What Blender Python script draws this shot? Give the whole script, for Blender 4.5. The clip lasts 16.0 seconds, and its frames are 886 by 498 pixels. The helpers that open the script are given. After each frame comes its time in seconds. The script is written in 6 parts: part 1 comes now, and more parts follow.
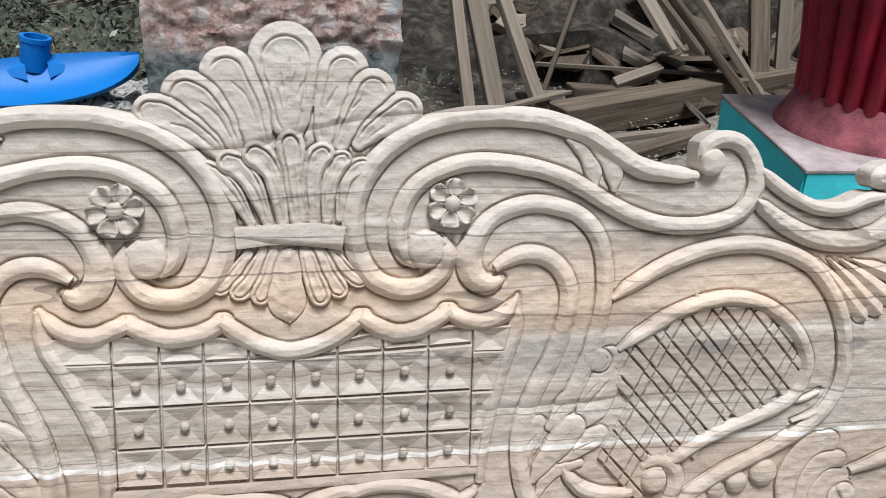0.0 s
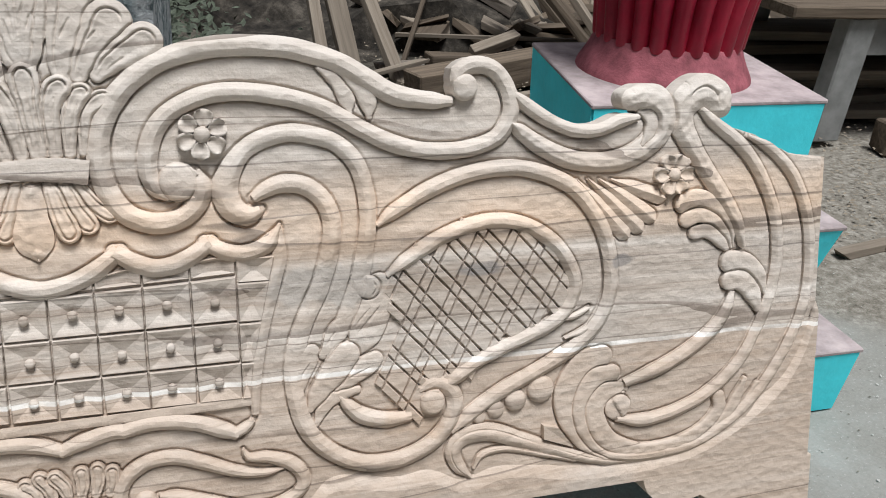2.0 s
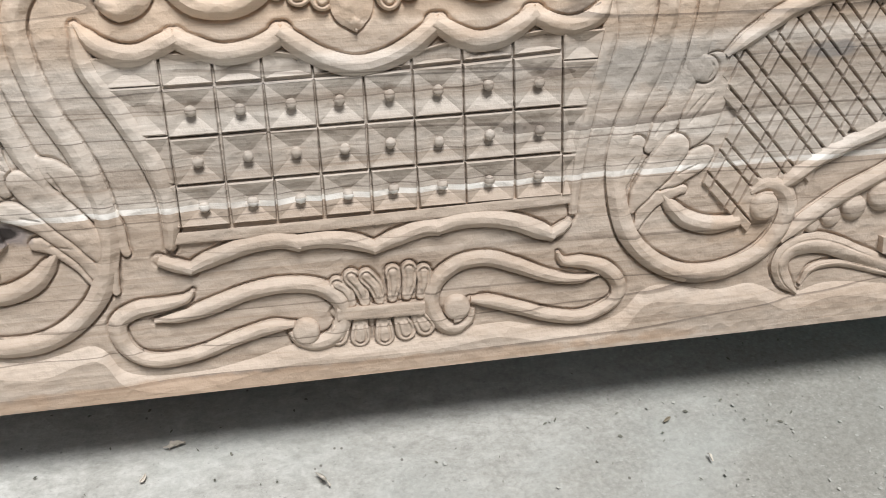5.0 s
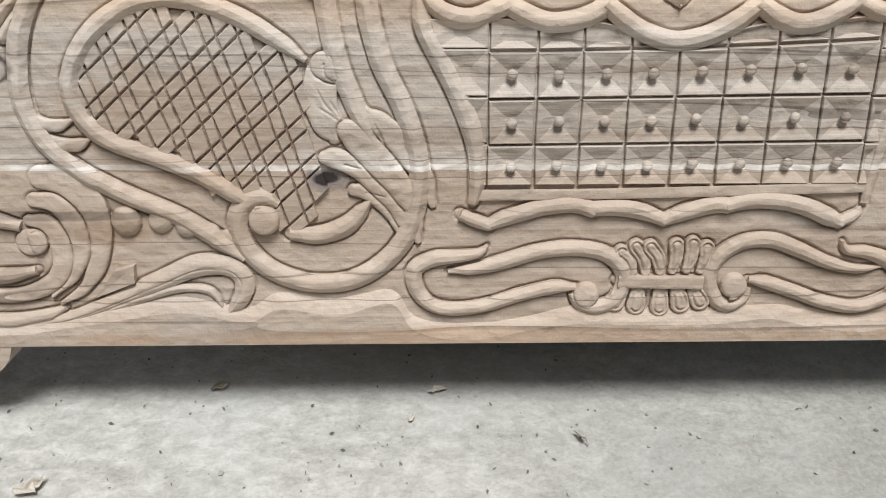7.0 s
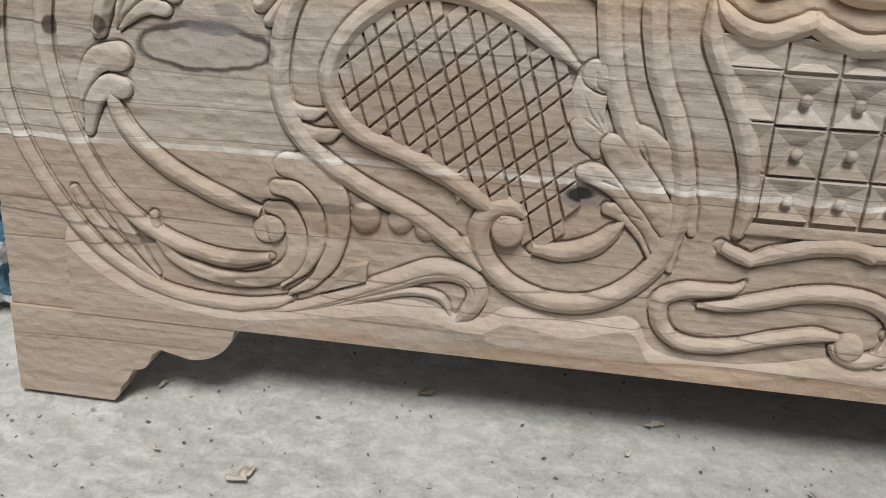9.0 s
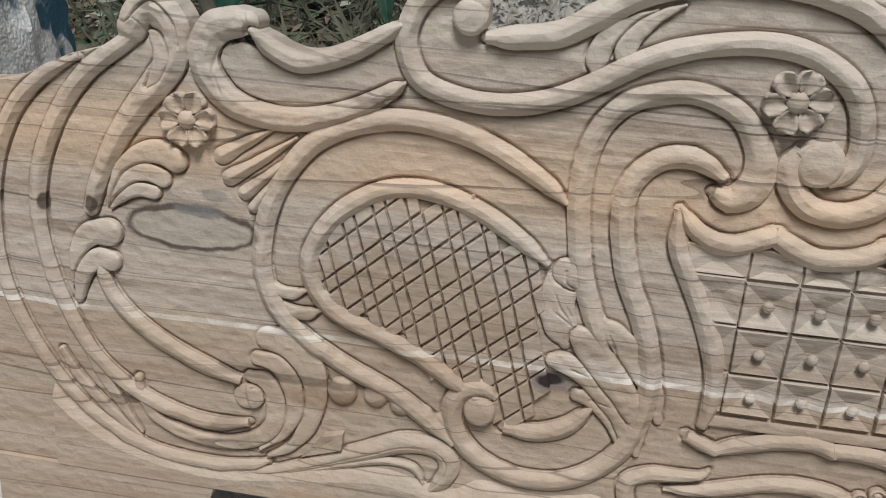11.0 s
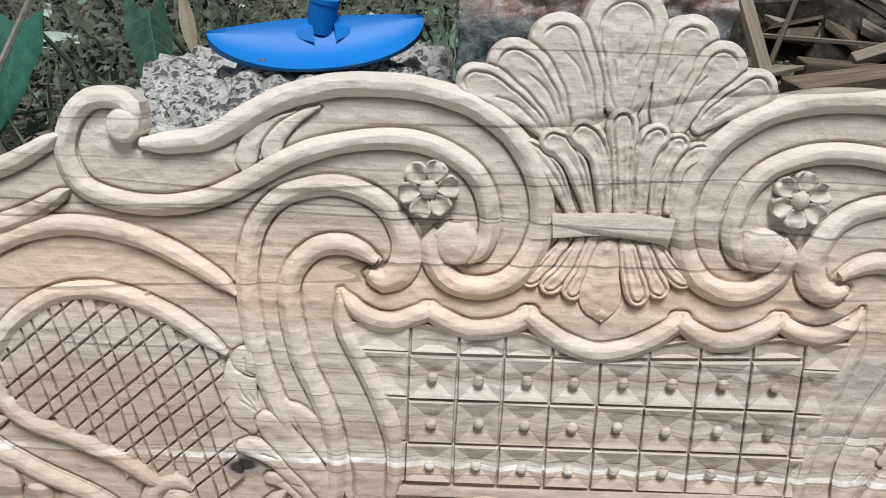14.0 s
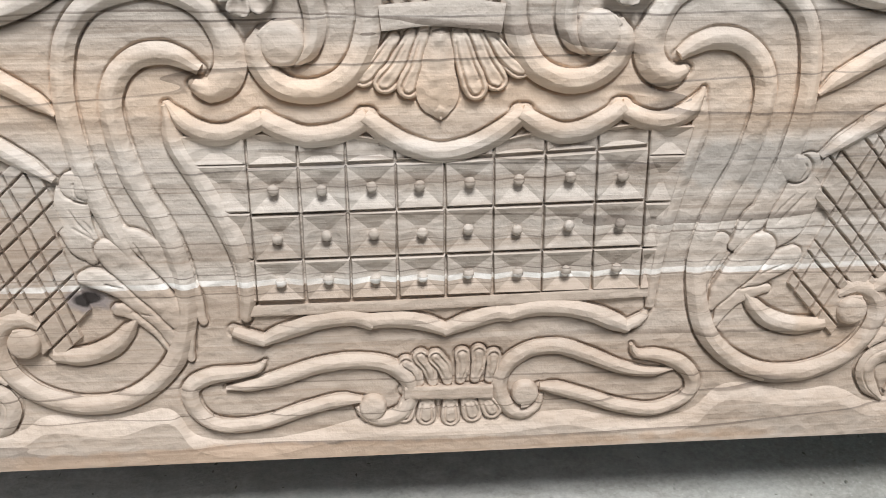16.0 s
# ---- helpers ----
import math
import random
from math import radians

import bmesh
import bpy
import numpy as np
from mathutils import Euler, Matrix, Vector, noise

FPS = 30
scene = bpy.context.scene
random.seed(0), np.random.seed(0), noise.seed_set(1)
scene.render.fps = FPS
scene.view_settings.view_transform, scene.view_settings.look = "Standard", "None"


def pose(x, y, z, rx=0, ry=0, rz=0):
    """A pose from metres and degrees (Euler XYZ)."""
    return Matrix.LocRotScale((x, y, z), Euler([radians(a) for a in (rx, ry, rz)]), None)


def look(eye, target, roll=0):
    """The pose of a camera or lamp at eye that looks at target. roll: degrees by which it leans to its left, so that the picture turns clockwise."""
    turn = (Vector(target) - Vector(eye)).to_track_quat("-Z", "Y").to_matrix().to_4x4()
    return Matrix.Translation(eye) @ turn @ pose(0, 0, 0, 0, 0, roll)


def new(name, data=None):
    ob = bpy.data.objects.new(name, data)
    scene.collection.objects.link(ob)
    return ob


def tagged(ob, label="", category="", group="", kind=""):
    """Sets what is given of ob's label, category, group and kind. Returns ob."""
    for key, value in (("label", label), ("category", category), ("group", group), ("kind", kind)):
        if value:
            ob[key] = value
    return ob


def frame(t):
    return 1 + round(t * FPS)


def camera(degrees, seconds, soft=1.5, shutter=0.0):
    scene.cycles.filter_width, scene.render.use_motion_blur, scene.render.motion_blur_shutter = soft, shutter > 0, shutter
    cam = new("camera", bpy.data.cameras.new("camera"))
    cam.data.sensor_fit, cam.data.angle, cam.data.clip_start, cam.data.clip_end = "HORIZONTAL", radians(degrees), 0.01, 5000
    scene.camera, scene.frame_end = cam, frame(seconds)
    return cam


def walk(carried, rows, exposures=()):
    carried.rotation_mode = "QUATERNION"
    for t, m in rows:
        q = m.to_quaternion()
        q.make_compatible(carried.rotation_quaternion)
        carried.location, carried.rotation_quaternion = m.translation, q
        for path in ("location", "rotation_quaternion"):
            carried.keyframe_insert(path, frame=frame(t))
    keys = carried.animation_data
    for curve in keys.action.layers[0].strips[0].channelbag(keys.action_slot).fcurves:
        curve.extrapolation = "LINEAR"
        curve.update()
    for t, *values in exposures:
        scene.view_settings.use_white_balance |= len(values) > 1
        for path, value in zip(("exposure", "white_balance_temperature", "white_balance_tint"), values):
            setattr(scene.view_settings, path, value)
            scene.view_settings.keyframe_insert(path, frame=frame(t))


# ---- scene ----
import collections

cam = camera(53.6, 16.0, 1.0)
PATH = [
    (0, (-0.0306, -0.7251, 0.9852), (0.1491, 0.1536, 0.5429), 4.33),
    (0.5, (0.0096, -0.7435, 0.9785), (0.2154, 0.1288, 0.5351), 3.18),
    (1, (0.0537, -0.7612, 0.9747), (0.2775, 0.1062, 0.5303), 3.4),
    (1.5, (0.1079, -0.7836, 0.9651), (0.3612, 0.0755, 0.5204), 4.11),
    (2, (0.1374, -0.8091, 0.9404), (0.4132, 0.0415, 0.4927), 4.32),
    (2.5, (0.1569, -0.818, 0.9048), (0.4475, 0.0211, 0.4448), 3.73),
    (3, (0.1388, -0.8057, 0.8367), (0.4219, 0.016, 0.3421), 2.76),
    (3.5, (0.1261, -0.7768, 0.8026), (0.389, 0.0238, 0.2641), 2.53),
    (4, (0.0811, -0.7453, 0.7963), (0.3266, 0.053, 0.2463), 1.87),
    (4.5, (0.003, -0.7254, 0.7969), (0.1975, 0.0815, 0.2392), 0.62),
    (5, (-0.0859, -0.7036, 0.7782), (0.0603, 0.1071, 0.2113), 0.52),
    (5.2, (-0.1089, -0.6967, 0.777), (0.0248, 0.1131, 0.2056), 0.79),
    (7.3, (-0.3149, -0.7219, 0.7872), (-0.318, 0.0848, 0.1962), 0.19),
    (7.5, (-0.3368, -0.7181, 0.7786), (-0.3574, 0.0878, 0.1868), -0.06),
    (8, (-0.3806, -0.7122, 0.7586), (-0.4476, 0.0902, 0.1656), -0.31),
    (8.2, (-0.3926, -0.7056, 0.7598), (-0.4756, 0.0935, 0.1643), -0.34),
    (10.3, (-0.4315, -0.5916, 0.8677), (-0.5547, 0.1901, 0.2564), 1.68),
    (10.5, (-0.4278, -0.5892, 0.8878), (-0.5502, 0.2019, 0.2884), 1.83),
    (11, (-0.4002, -0.589, 0.9183), (-0.5245, 0.2203, 0.3443), 1.97),
    (11.5, (-0.3697, -0.5855, 0.9572), (-0.4924, 0.2397, 0.4059), 1.96),
    (12, (-0.338, -0.5855, 0.9795), (-0.4467, 0.2593, 0.4556), 1.69),
    (12.5, (-0.3052, -0.5884, 0.9953), (-0.3907, 0.272, 0.4929), 2.56),
    (13, (-0.2612, -0.5907, 0.9945), (-0.3139, 0.2816, 0.5084), 3.37),
    (13.5, (-0.2249, -0.6032, 0.9756), (-0.2462, 0.273, 0.4941), 3.44),
    (14, (-0.1926, -0.6127, 0.9528), (-0.1863, 0.2619, 0.4679), 2.84),
    (14.5, (-0.1661, -0.6194, 0.9249), (-0.1413, 0.2521, 0.4351), 2.17),
    (15, (-0.1426, -0.6208, 0.8862), (-0.1103, 0.2338, 0.3679), 1.23),
    (15.5, (-0.1203, -0.6338, 0.8652), (-0.0771, 0.2055, 0.3234), 0.66),
    (16, (-0.0809, -0.6519, 0.8449), (-0.0169, 0.1722, 0.282), 0.8),
]

walk(cam, [(t, look(eye, target, roll)) for t, eye, target, roll in PATH],
     [(0.0, 0.0, 6000, 10), (1.5, -0.03, 6050, 10), (2.5, -0.06, 6150, 10), (4.0, -0.09, 6250, 10), (4.6, -0.08, 6300, 10), (5.2, -0.22, 6300, 10), (7.5, -0.34, 6350, 10), (8.0, -0.62, 6400, 10), (10.5, -0.74, 6450, 10), (11.2, -0.72, 6550, 10), (12.1, 0.0, 6150, 10), (14.0, -0.10, 6100, 10), (15.0, -0.08, 6150, 10), (16.0, -0.11, 6180, 10)])

# ---- light ----
world = bpy.data.worlds.new("sky")
scene.world = world
world.use_nodes = True
wn = world.node_tree.nodes
sky = wn.new("ShaderNodeTexSky")
sky.sky_type, sky.sun_disc = "NISHITA", False
SUN_EL, SUN_ROT = radians(73), radians(168)
sky.sun_elevation, sky.sun_rotation = SUN_EL, SUN_ROT
sky.air_density, sky.dust_density = 1.0, 4.0
haze = wn.new("ShaderNodeHueSaturation")
haze.inputs["Saturation"].default_value = 0.25
world.node_tree.links.new(sky.outputs[0], haze.inputs["Color"])
world.node_tree.links.new(haze.outputs[0], wn["Background"].inputs[0])
wn["Background"].inputs[1].default_value = 0.058
sun = new("sun", bpy.data.lights.new("sun", "SUN"))
sun.data.energy, sun.data.angle, sun.data.color = 4.55, radians(20), (1.0, 0.985, 0.955)
sun.matrix_world = look((0.25, -1.2, 4.0), (0, 0, 0))


# ---- materials ----
class Mat:
    """A principled material with a small vocabulary for its nodes."""

    def __init__(self, name, rough=0.7, metal=0.0, spec=0.35):
        self.m = bpy.data.materials.new(name)
        self.m.use_nodes = True
        self.t = self.m.node_tree
        self.b = self.t.nodes["Principled BSDF"]
        self.b.inputs["Roughness"].default_value = rough
        self.b.inputs["Metallic"].default_value = metal
        self.b.inputs["Specular IOR Level"].default_value = spec

    def n(self, kind, **props):
        node = self.t.nodes.new("ShaderNode" + kind)
        for k, v in props.items():
            if k == "op":
                node.operation = v
            elif k == "mode":
                node.blend_type = v
        return node

    def put(self, socket, value):
        if isinstance(value, bpy.types.NodeSocket):
            self.t.links.new(value, socket)
        else:
            socket.default_value = value

    def place(self, turn=0.0, scale=(1, 1, 1)):
        g, mp = self.n("NewGeometry"), self.n("Mapping")
        self.t.links.new(g.outputs["Position"], mp.inputs[0])
        mp.inputs["Rotation"].default_value = (turn, 0, 0)
        if scale != (1, 1, 1):
            m2 = self.n("Mapping")
            self.t.links.new(mp.outputs[0], m2.inputs[0])
            m2.inputs["Scale"].default_value = scale
            return m2.outputs[0]
        return mp.outputs[0]

    def noise(self, vec, scale, detail=4.0, rough=0.55, distort=0.0):
        x = self.n("TexNoise")
        self.put(x.inputs["Vector"], vec)
        x.inputs["Scale"].default_value = scale
        x.inputs["Detail"].default_value = detail
        x.inputs["Roughness"].default_value = rough
        x.inputs["Distortion"].default_value = distort
        return x.outputs[0]

    def voronoi(self, vec, scale, out=0):
        x = self.n("TexVoronoi")
        self.put(x.inputs["Vector"], vec)
        x.inputs["Scale"].default_value = scale
        return x.outputs[out]

    def ramp(self, fac, *stops):
        x = self.n("ValToRGB")
        self.put(x.inputs[0], fac)
        e = x.color_ramp.elements
        while len(e) < len(stops):
            e.new(0.5)
        for el, (p, c) in zip(e, stops):
            el.position = p
            el.color = (*c, 1) if isinstance(c, tuple) else (c, c, c, 1)
        return x.outputs[0]

    def mix(self, fac, a, b, mode="MIX"):
        x = self.n("MixRGB", mode=mode)
        for s, v in zip(x.inputs, (fac, a, b)):
            self.put(s, (*v, 1) if isinstance(v, tuple) else v)
        return x.outputs[0]

    def math(self, op, a, b=0.0):
        x = self.n("Math", op=op)
        self.put(x.inputs[0], a)
        self.put(x.inputs[1], b)
        return x.outputs[0]

    def z_of(self, vec, axis=2):
        x = self.n("SeparateXYZ")
        self.put(x.inputs[0], vec)
        return x.outputs[axis]

    def random(self):
        return self.n("ObjectInfo").outputs["Random"]

    def done(self, colour, bump=None, strength=0.3, dist=0.002, rough=None):
        self.put(self.b.inputs["Base Color"], (*colour, 1) if isinstance(colour, tuple) else colour)
        if bump is not None:
            x = self.n("Bump")
            x.inputs["Strength"].default_value = strength
            x.inputs["Distance"].default_value = dist
            self.put(x.inputs["Height"], bump)
            self.t.links.new(x.outputs[0], self.b.inputs["Normal"])
        if rough is not None:
            self.put(self.b.inputs["Roughness"], rough)
        return self.m


LEAN_BACK = 15.5


def carved_wood(name, tone=1.0, grain=0.26, streaks=0.55):
    """Pale unfinished teak: boards with level grain, glue joints, dark growth lines, a warm heartwood band and knots."""
    k = Mat(name, 0.6, 0, 0.3)
    turn = radians(LEAN_BACK)
    p = k.place(turn)
    z = k.z_of(p)
    fine = k.noise(k.place(turn, (4, 12, 230)), 1.0, 6, 0.65, 0.25)
    broad = k.noise(k.place(turn, (1.2, 3, 34)), 1.0, 5, 0.6, 0.5)
    base = k.ramp(broad, (0.30, (0.35 * tone, 0.28 * tone, 0.222 * tone)), (0.5, (0.535 * tone, 0.465 * tone, 0.40 * tone)), (0.70, (0.69 * tone, 0.63 * tone, 0.565 * tone)))
    base = k.mix(grain, base, k.ramp(fine, (0.34, (0.20, 0.155, 0.12)), (0.5, (0.47, 0.405, 0.34)), (0.66, (0.72, 0.65, 0.57))))
    pores = k.noise(k.place(turn, (9, 30, 620)), 1.0, 3, 0.6, 0.3)
    base = k.mix(k.math("MULTIPLY", k.ramp(pores, (0.30, 1.0), (0.47, 0.0)), 0.30), base, (0.22, 0.165, 0.12))
    wob = k.math("ADD", z, k.math("MULTIPLY", k.math("SUBTRACT", k.noise(k.place(turn, (2.2, 2.2, 4)), 1.0, 3), 0.5), 0.05))
    warm = k.ramp(wob, (0.455, 0.0), (0.50, 1.0), (0.535, 0.9), (0.575, 0.0))
    base = k.mix(k.math("MULTIPLY", warm, 0.55), base, (0.76, 0.55, 0.38))
    streak = k.ramp(k.noise(k.place(turn, (1.5, 3, 75)), 1.0, 5, 0.65, 0.6), (0.54, 0.0), (0.70, 1.0))
    base = k.mix(k.math("MULTIPLY", streak, streaks), base, (0.26, 0.19, 0.135))
    # the boards differ a little in tone
    for z0, way, col, much in ((0.317, -1, (0.46, 0.335, 0.24), 0.44), (0.628, 1, (0.66, 0.60, 0.53), 0.25), (0.581, 1, (0.60, 0.555, 0.50), 0.2)):
        side = k.n("Math", op="GREATER_THAN" if way > 0 else "LESS_THAN")
        k.put(side.inputs[0], z)
        side.inputs[1].default_value = z0
        base = k.mix(k.math("MULTIPLY", side.outputs[0], much), base, col)
    # growth lines: thin level contours that come and go
    contour = k.math("FRACT", k.math("MULTIPLY", k.noise(k.place(turn, (0.38, 0.3, 8)), 1.0, 2.5, 0.45, 0.12), 8.0))
    thin = k.ramp(contour, (0.0, 1.0), (0.035, 0.8), (0.06, 0.0))
    patch = k.ramp(k.noise(k.place(turn, (1.5, 1, 6)), 1.0, 3), (0.34, 0.0), (0.50, 1.0))
    base = k.mix(k.math("MULTIPLY", k.math("MULTIPLY", thin, patch), 0.72), base, (0.14, 0.105, 0.08))
    # glue joints between the boards
    small = k.math("ADD", z, k.math("MULTIPLY", k.math("SUBTRACT", k.noise(k.place(turn, (3, 3, 3)), 1.0, 4), 0.5), 0.018))
    for z0, eps, much, col in ((0.581, 0.0010, 0.75, (0.12, 0.095, 0.08)), (0.628, 0.0007, 0.5, (0.15, 0.12, 0.10)), (0.436, 0.0009, 0.65, (0.13, 0.11, 0.10)), (0.360, 0.0007, 0.6, (0.16, 0.125, 0.10)),
                               (0.317, 0.0030, 0.9, (0.88, 0.85, 0.80)), (0.326, 0.0006, 0.7, (0.14, 0.11, 0.09)), (0.268, 0.0006, 0.5, (0.18, 0.14, 0.11))):
        c = k.n("Math", op="COMPARE")
        k.put(c.inputs[0], small)
        c.inputs[1].default_value, c.inputs[2].default_value = z0, eps
        base = k.mix(k.math("MULTIPLY", c.outputs[0], k.math("MULTIPLY", k.ramp(k.noise(p, 7.0, 3), (0.35, 0.35), (0.6, 1.0)), much)), base, col)
    # knots and weather stains, each at its own spot
    for cx, cz, rx, rz, col, much in ((-0.775, 0.4215, 0.0765, 0.0265, (0.10, 0.08, 0.07), 0.95), (-0.775, 0.4205, 0.0695, 0.0200, (0.47, 0.42, 0.365), 1.0), (-0.763, 0.4415, 0.032, 0.0085, (0.20, 0.19, 0.19), 0.85), (-0.750, 0.459, 0.017, 0.0075, (0.22, 0.21, 0.21), 0.5), (-0.386, 0.304, 0.026, 0.014, (0.22, 0.19, 0.19), 0.75), (-0.386, 0.305, 0.017, 0.009, (0.025, 0.02, 0.018), 0.95), (0.690, 0.433, 0.022, 0.010, (0.22, 0.205, 0.195), 0.7),
                                      (0.489, 0.436, 0.030, 0.011, (0.20, 0.19, 0.185), 0.6), (-0.993, 0.433, 0.0065, 0.011, (0.09, 0.065, 0.055), 0.85), (-0.935, 0.434, 0.0065, 0.011, (0.09, 0.065, 0.055), 0.85), (-0.880, 0.437, 0.0065, 0.011, (0.09, 0.065, 0.055), 0.85), (0.30, 0.43, 0.09, 0.03, (0.40, 0.38, 0.35), 0.5), (0.715, 0.265, 0.06, 0.012, (0.27, 0.22, 0.17), 0.5), (-0.73, 0.19, 0.03, 0.02, (0.25, 0.20, 0.16), 0.5), (-0.53, 0.36, 0.14, 0.075, (0.38, 0.27, 0.19), 0.5), (-0.20, 0.118, 0.60, 0.012, (0.44, 0.30, 0.20), 0.5), (-0.62, 0.245, 0.05, 0.016, (0.36, 0.25, 0.17), 0.5), (0.40, 0.245, 0.05, 0.03, (0.50, 0.36, 0.25), 0.4), (-0.80, 0.30, 0.12, 0.03, (0.45, 0.36, 0.27), 0.4)):
        m = k.n("Mapping")
        k.put(m.inputs[0], p)
        m.inputs["Location"].default_value = (-cx / rx, 0, -cz / rz)
        m.inputs["Scale"].default_value = (1 / rx, 0, 1 / rz)
        dist = k.n("VectorMath")
        dist.operation = "LENGTH"
        k.put(dist.inputs[0], m.outputs[0])
        edge = k.math("ADD", dist.outputs["Value"], k.math("MULTIPLY", k.math("SUBTRACT", k.noise(p, 30, 4), 0.5), 0.5 if 0.065 < rx < 0.08 else 1.3))
        base = k.mix(k.math("MULTIPLY", k.ramp(edge, (0.90 if 0.065 < rx < 0.08 else 0.75, 1.0), (1.0, 0.0)), much), base, col)
    grey = k.ramp(k.noise(p, 5.0, 5, 0.6), (0.52, 0.0), (0.75, 1.0))
    base = k.mix(k.math("MULTIPLY", grey, 0.35), base, (0.47, 0.455, 0.43))
    tool = k.voronoi(k.place(turn, (55, 55, 90)), 1.0)
    height = k.math("ADD", k.math("MULTIPLY", fine, 0.25), k.math("ADD", k.math("MULTIPLY", tool, 0.6), k.math("MULTIPLY", k.noise(p, 48, 4, 0.6), 1.3)))
    return k.done(base, height, 0.8, 0.0030)


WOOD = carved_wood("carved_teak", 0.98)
# raised carving: calmer grain, and a paler tone for light its ridges catch
RAISED = carved_wood("lit_raised_teak", 1.10, 0.18, 0.25)
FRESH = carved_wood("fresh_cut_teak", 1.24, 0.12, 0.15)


def concrete():
    k = Mat("ground_concrete", 0.9, 0, 0.2)
    p = k.place()
    a, b = k.noise(p, 2.2, 5), k.noise(p, 170, 5, 0.7)
    c = k.ramp(a, (0.3, (0.44, 0.432, 0.40)), (0.7, (0.60, 0.592, 0.555)))
    c = k.mix(0.34, c, k.ramp(b, (0.34, (0.20, 0.195, 0.175)), (0.66, (0.62, 0.61, 0.575))))
    mid = k.noise(k.place(0.0, (1.0, 1.7, 1.0)), 32, 7, 0.72, 0.4)
    c = k.mix(0.42, c, k.ramp(mid, (0.36, (0.27, 0.262, 0.235)), (0.5, (0.50, 0.49, 0.455)), (0.64, (0.78, 0.77, 0.735))))
    # darker and more even in tone towards the work bench
    rightward = k.math("ADD", k.z_of(p, 0), k.math("MULTIPLY", k.noise(p, 3.0, 5), 0.9))
    c = k.mix(k.math("MULTIPLY", k.ramp(k.math("MULTIPLY", rightward, 0.5), (0.0, 0.0), (0.50, 1.0)), 0.9), c, k.ramp(b, (0.30, (0.19, 0.185, 0.165)), (0.70, (0.325, 0.318, 0.285))))
    c = k.mix(k.ramp(k.math("MULTIPLY", rightward, 0.5), (0.52, 0.0), (0.72, 0.55)), c, (0.19, 0.185, 0.165))
    fleck = k.noise(k.place(0.4, (1.0, 1.3, 1.0)), 150, 4, 0.65, 0.2)
    c = k.mix(k.ramp(fleck, (0.60, 0.0), (0.68, 0.26)), c, (0.62, 0.615, 0.58))
    c = k.mix(k.ramp(fleck, (0.31, 0.45), (0.37, 0.0)), c, (0.20, 0.20, 0.185))
    c = k.mix(k.ramp(k.noise(p, 4.5, 4), (0.48, 0.0), (0.68, 0.28)), c, (0.43, 0.455, 0.435))
    # bare earth and litter beyond the slab
    y = k.math("ADD", k.z_of(p, 1), k.math("MULTIPLY", k.noise(p, 1.6, 4), 0.8))
    y = k.math("ADD", y, k.math("MULTIPLY", k.math("MAXIMUM", k.math("SUBTRACT", k.z_of(p, 0), 1.1), 0.0), 0.8))
    earth = k.ramp(k.noise(p, 22, 6, 0.7), (0.3, (0.022, 0.020, 0.015)), (0.55, (0.075, 0.066, 0.052)), (0.75, (0.17, 0.152, 0.125)))
    saw = k.ramp(k.noise(p, 48, 8, 0.75), (0.32, (0.085, 0.074, 0.058)), (0.5, (0.19, 0.172, 0.142)), (0.66, (0.32, 0.30, 0.26)))
    earth = k.mix(k.ramp(k.math("ADD", k.math("MULTIPLY", k.z_of(p, 0), 0.5), k.math("MULTIPLY", k.math("SUBTRACT", k.noise(p, 2.5, 4), 0.5), 0.25)), (0.50, 0.0), (0.66, 1.0)), earth, saw)
    c = k.mix(k.ramp(k.math("MULTIPLY", y, 0.5), (0.55, 0.0), (0.68, 1.0)), c, earth)
    dark = k.ramp(k.voronoi(k.place(0.0, (1.3, 1, 1)), 38), (0.0, 1.0), (0.07, 1.0), (0.10, 0.0))
    c = k.mix(k.math("MULTIPLY", dark, k.ramp(k.noise(p, 11, 3), (0.5, 0.0), (0.6, 0.75))), c, (0.10, 0.09, 0.075))
    return k.done(c, k.math("ADD", b, k.math("MULTIPLY", mid, 1.2)), 0.55, 0.003)


def pitted():
    k = Mat("porous_limestone", 0.95, 0, 0.15)
    p = k.place()
    a = k.noise(p, 60, 9, 0.75, 0.8)
    c = k.ramp(a, (0.30, (0.24, 0.24, 0.21)), (0.42, (0.47, 0.465, 0.43)), (0.55, (0.72, 0.705, 0.66)))
    worm = k.noise(k.place(0.0, (1, 1, 1.5)), 84, 4, 0.6, 0.6)
    pits = k.ramp(worm, (0.38, 0.0), (0.46, 1.0))
    big = k.ramp(k.noise(p, 27, 4, 0.6, 0.3), (0.33, 0.0), (0.37, 1.0))
    holes = k.math("MULTIPLY", pits, big)
    c = k.mix(k.math("MULTIPLY", k.math("SUBTRACT", 1.0, holes), 0.82), c, (0.075, 0.078, 0.07))
    moss = k.ramp(k.noise(p, 7, 4), (0.55, 0.0), (0.72, 0.25))
    c = k.mix(moss, c, (0.20, 0.225, 0.19))
    return k.done(c, k.math("ADD", a, k.math("MULTIPLY", holes, 1.2)), 1.0, 0.012)


def rocky(name, dark, mid, light, scale=18, pits=30):
    k = Mat(name, 0.95, 0, 0.15)
    p = k.place()
    a = k.noise(p, scale, 7, 0.7)
    c = k.ramp(a, (0.32, dark), (0.5, mid), (0.68, light))
    pit = k.ramp(k.voronoi(p, pits), (0.05, 0.0), (0.3, 1.0))
    c = k.mix(0.35, c, pit, "MULTIPLY")
    return k.done(c, k.math("ADD", a, pit), 0.9, 0.008)


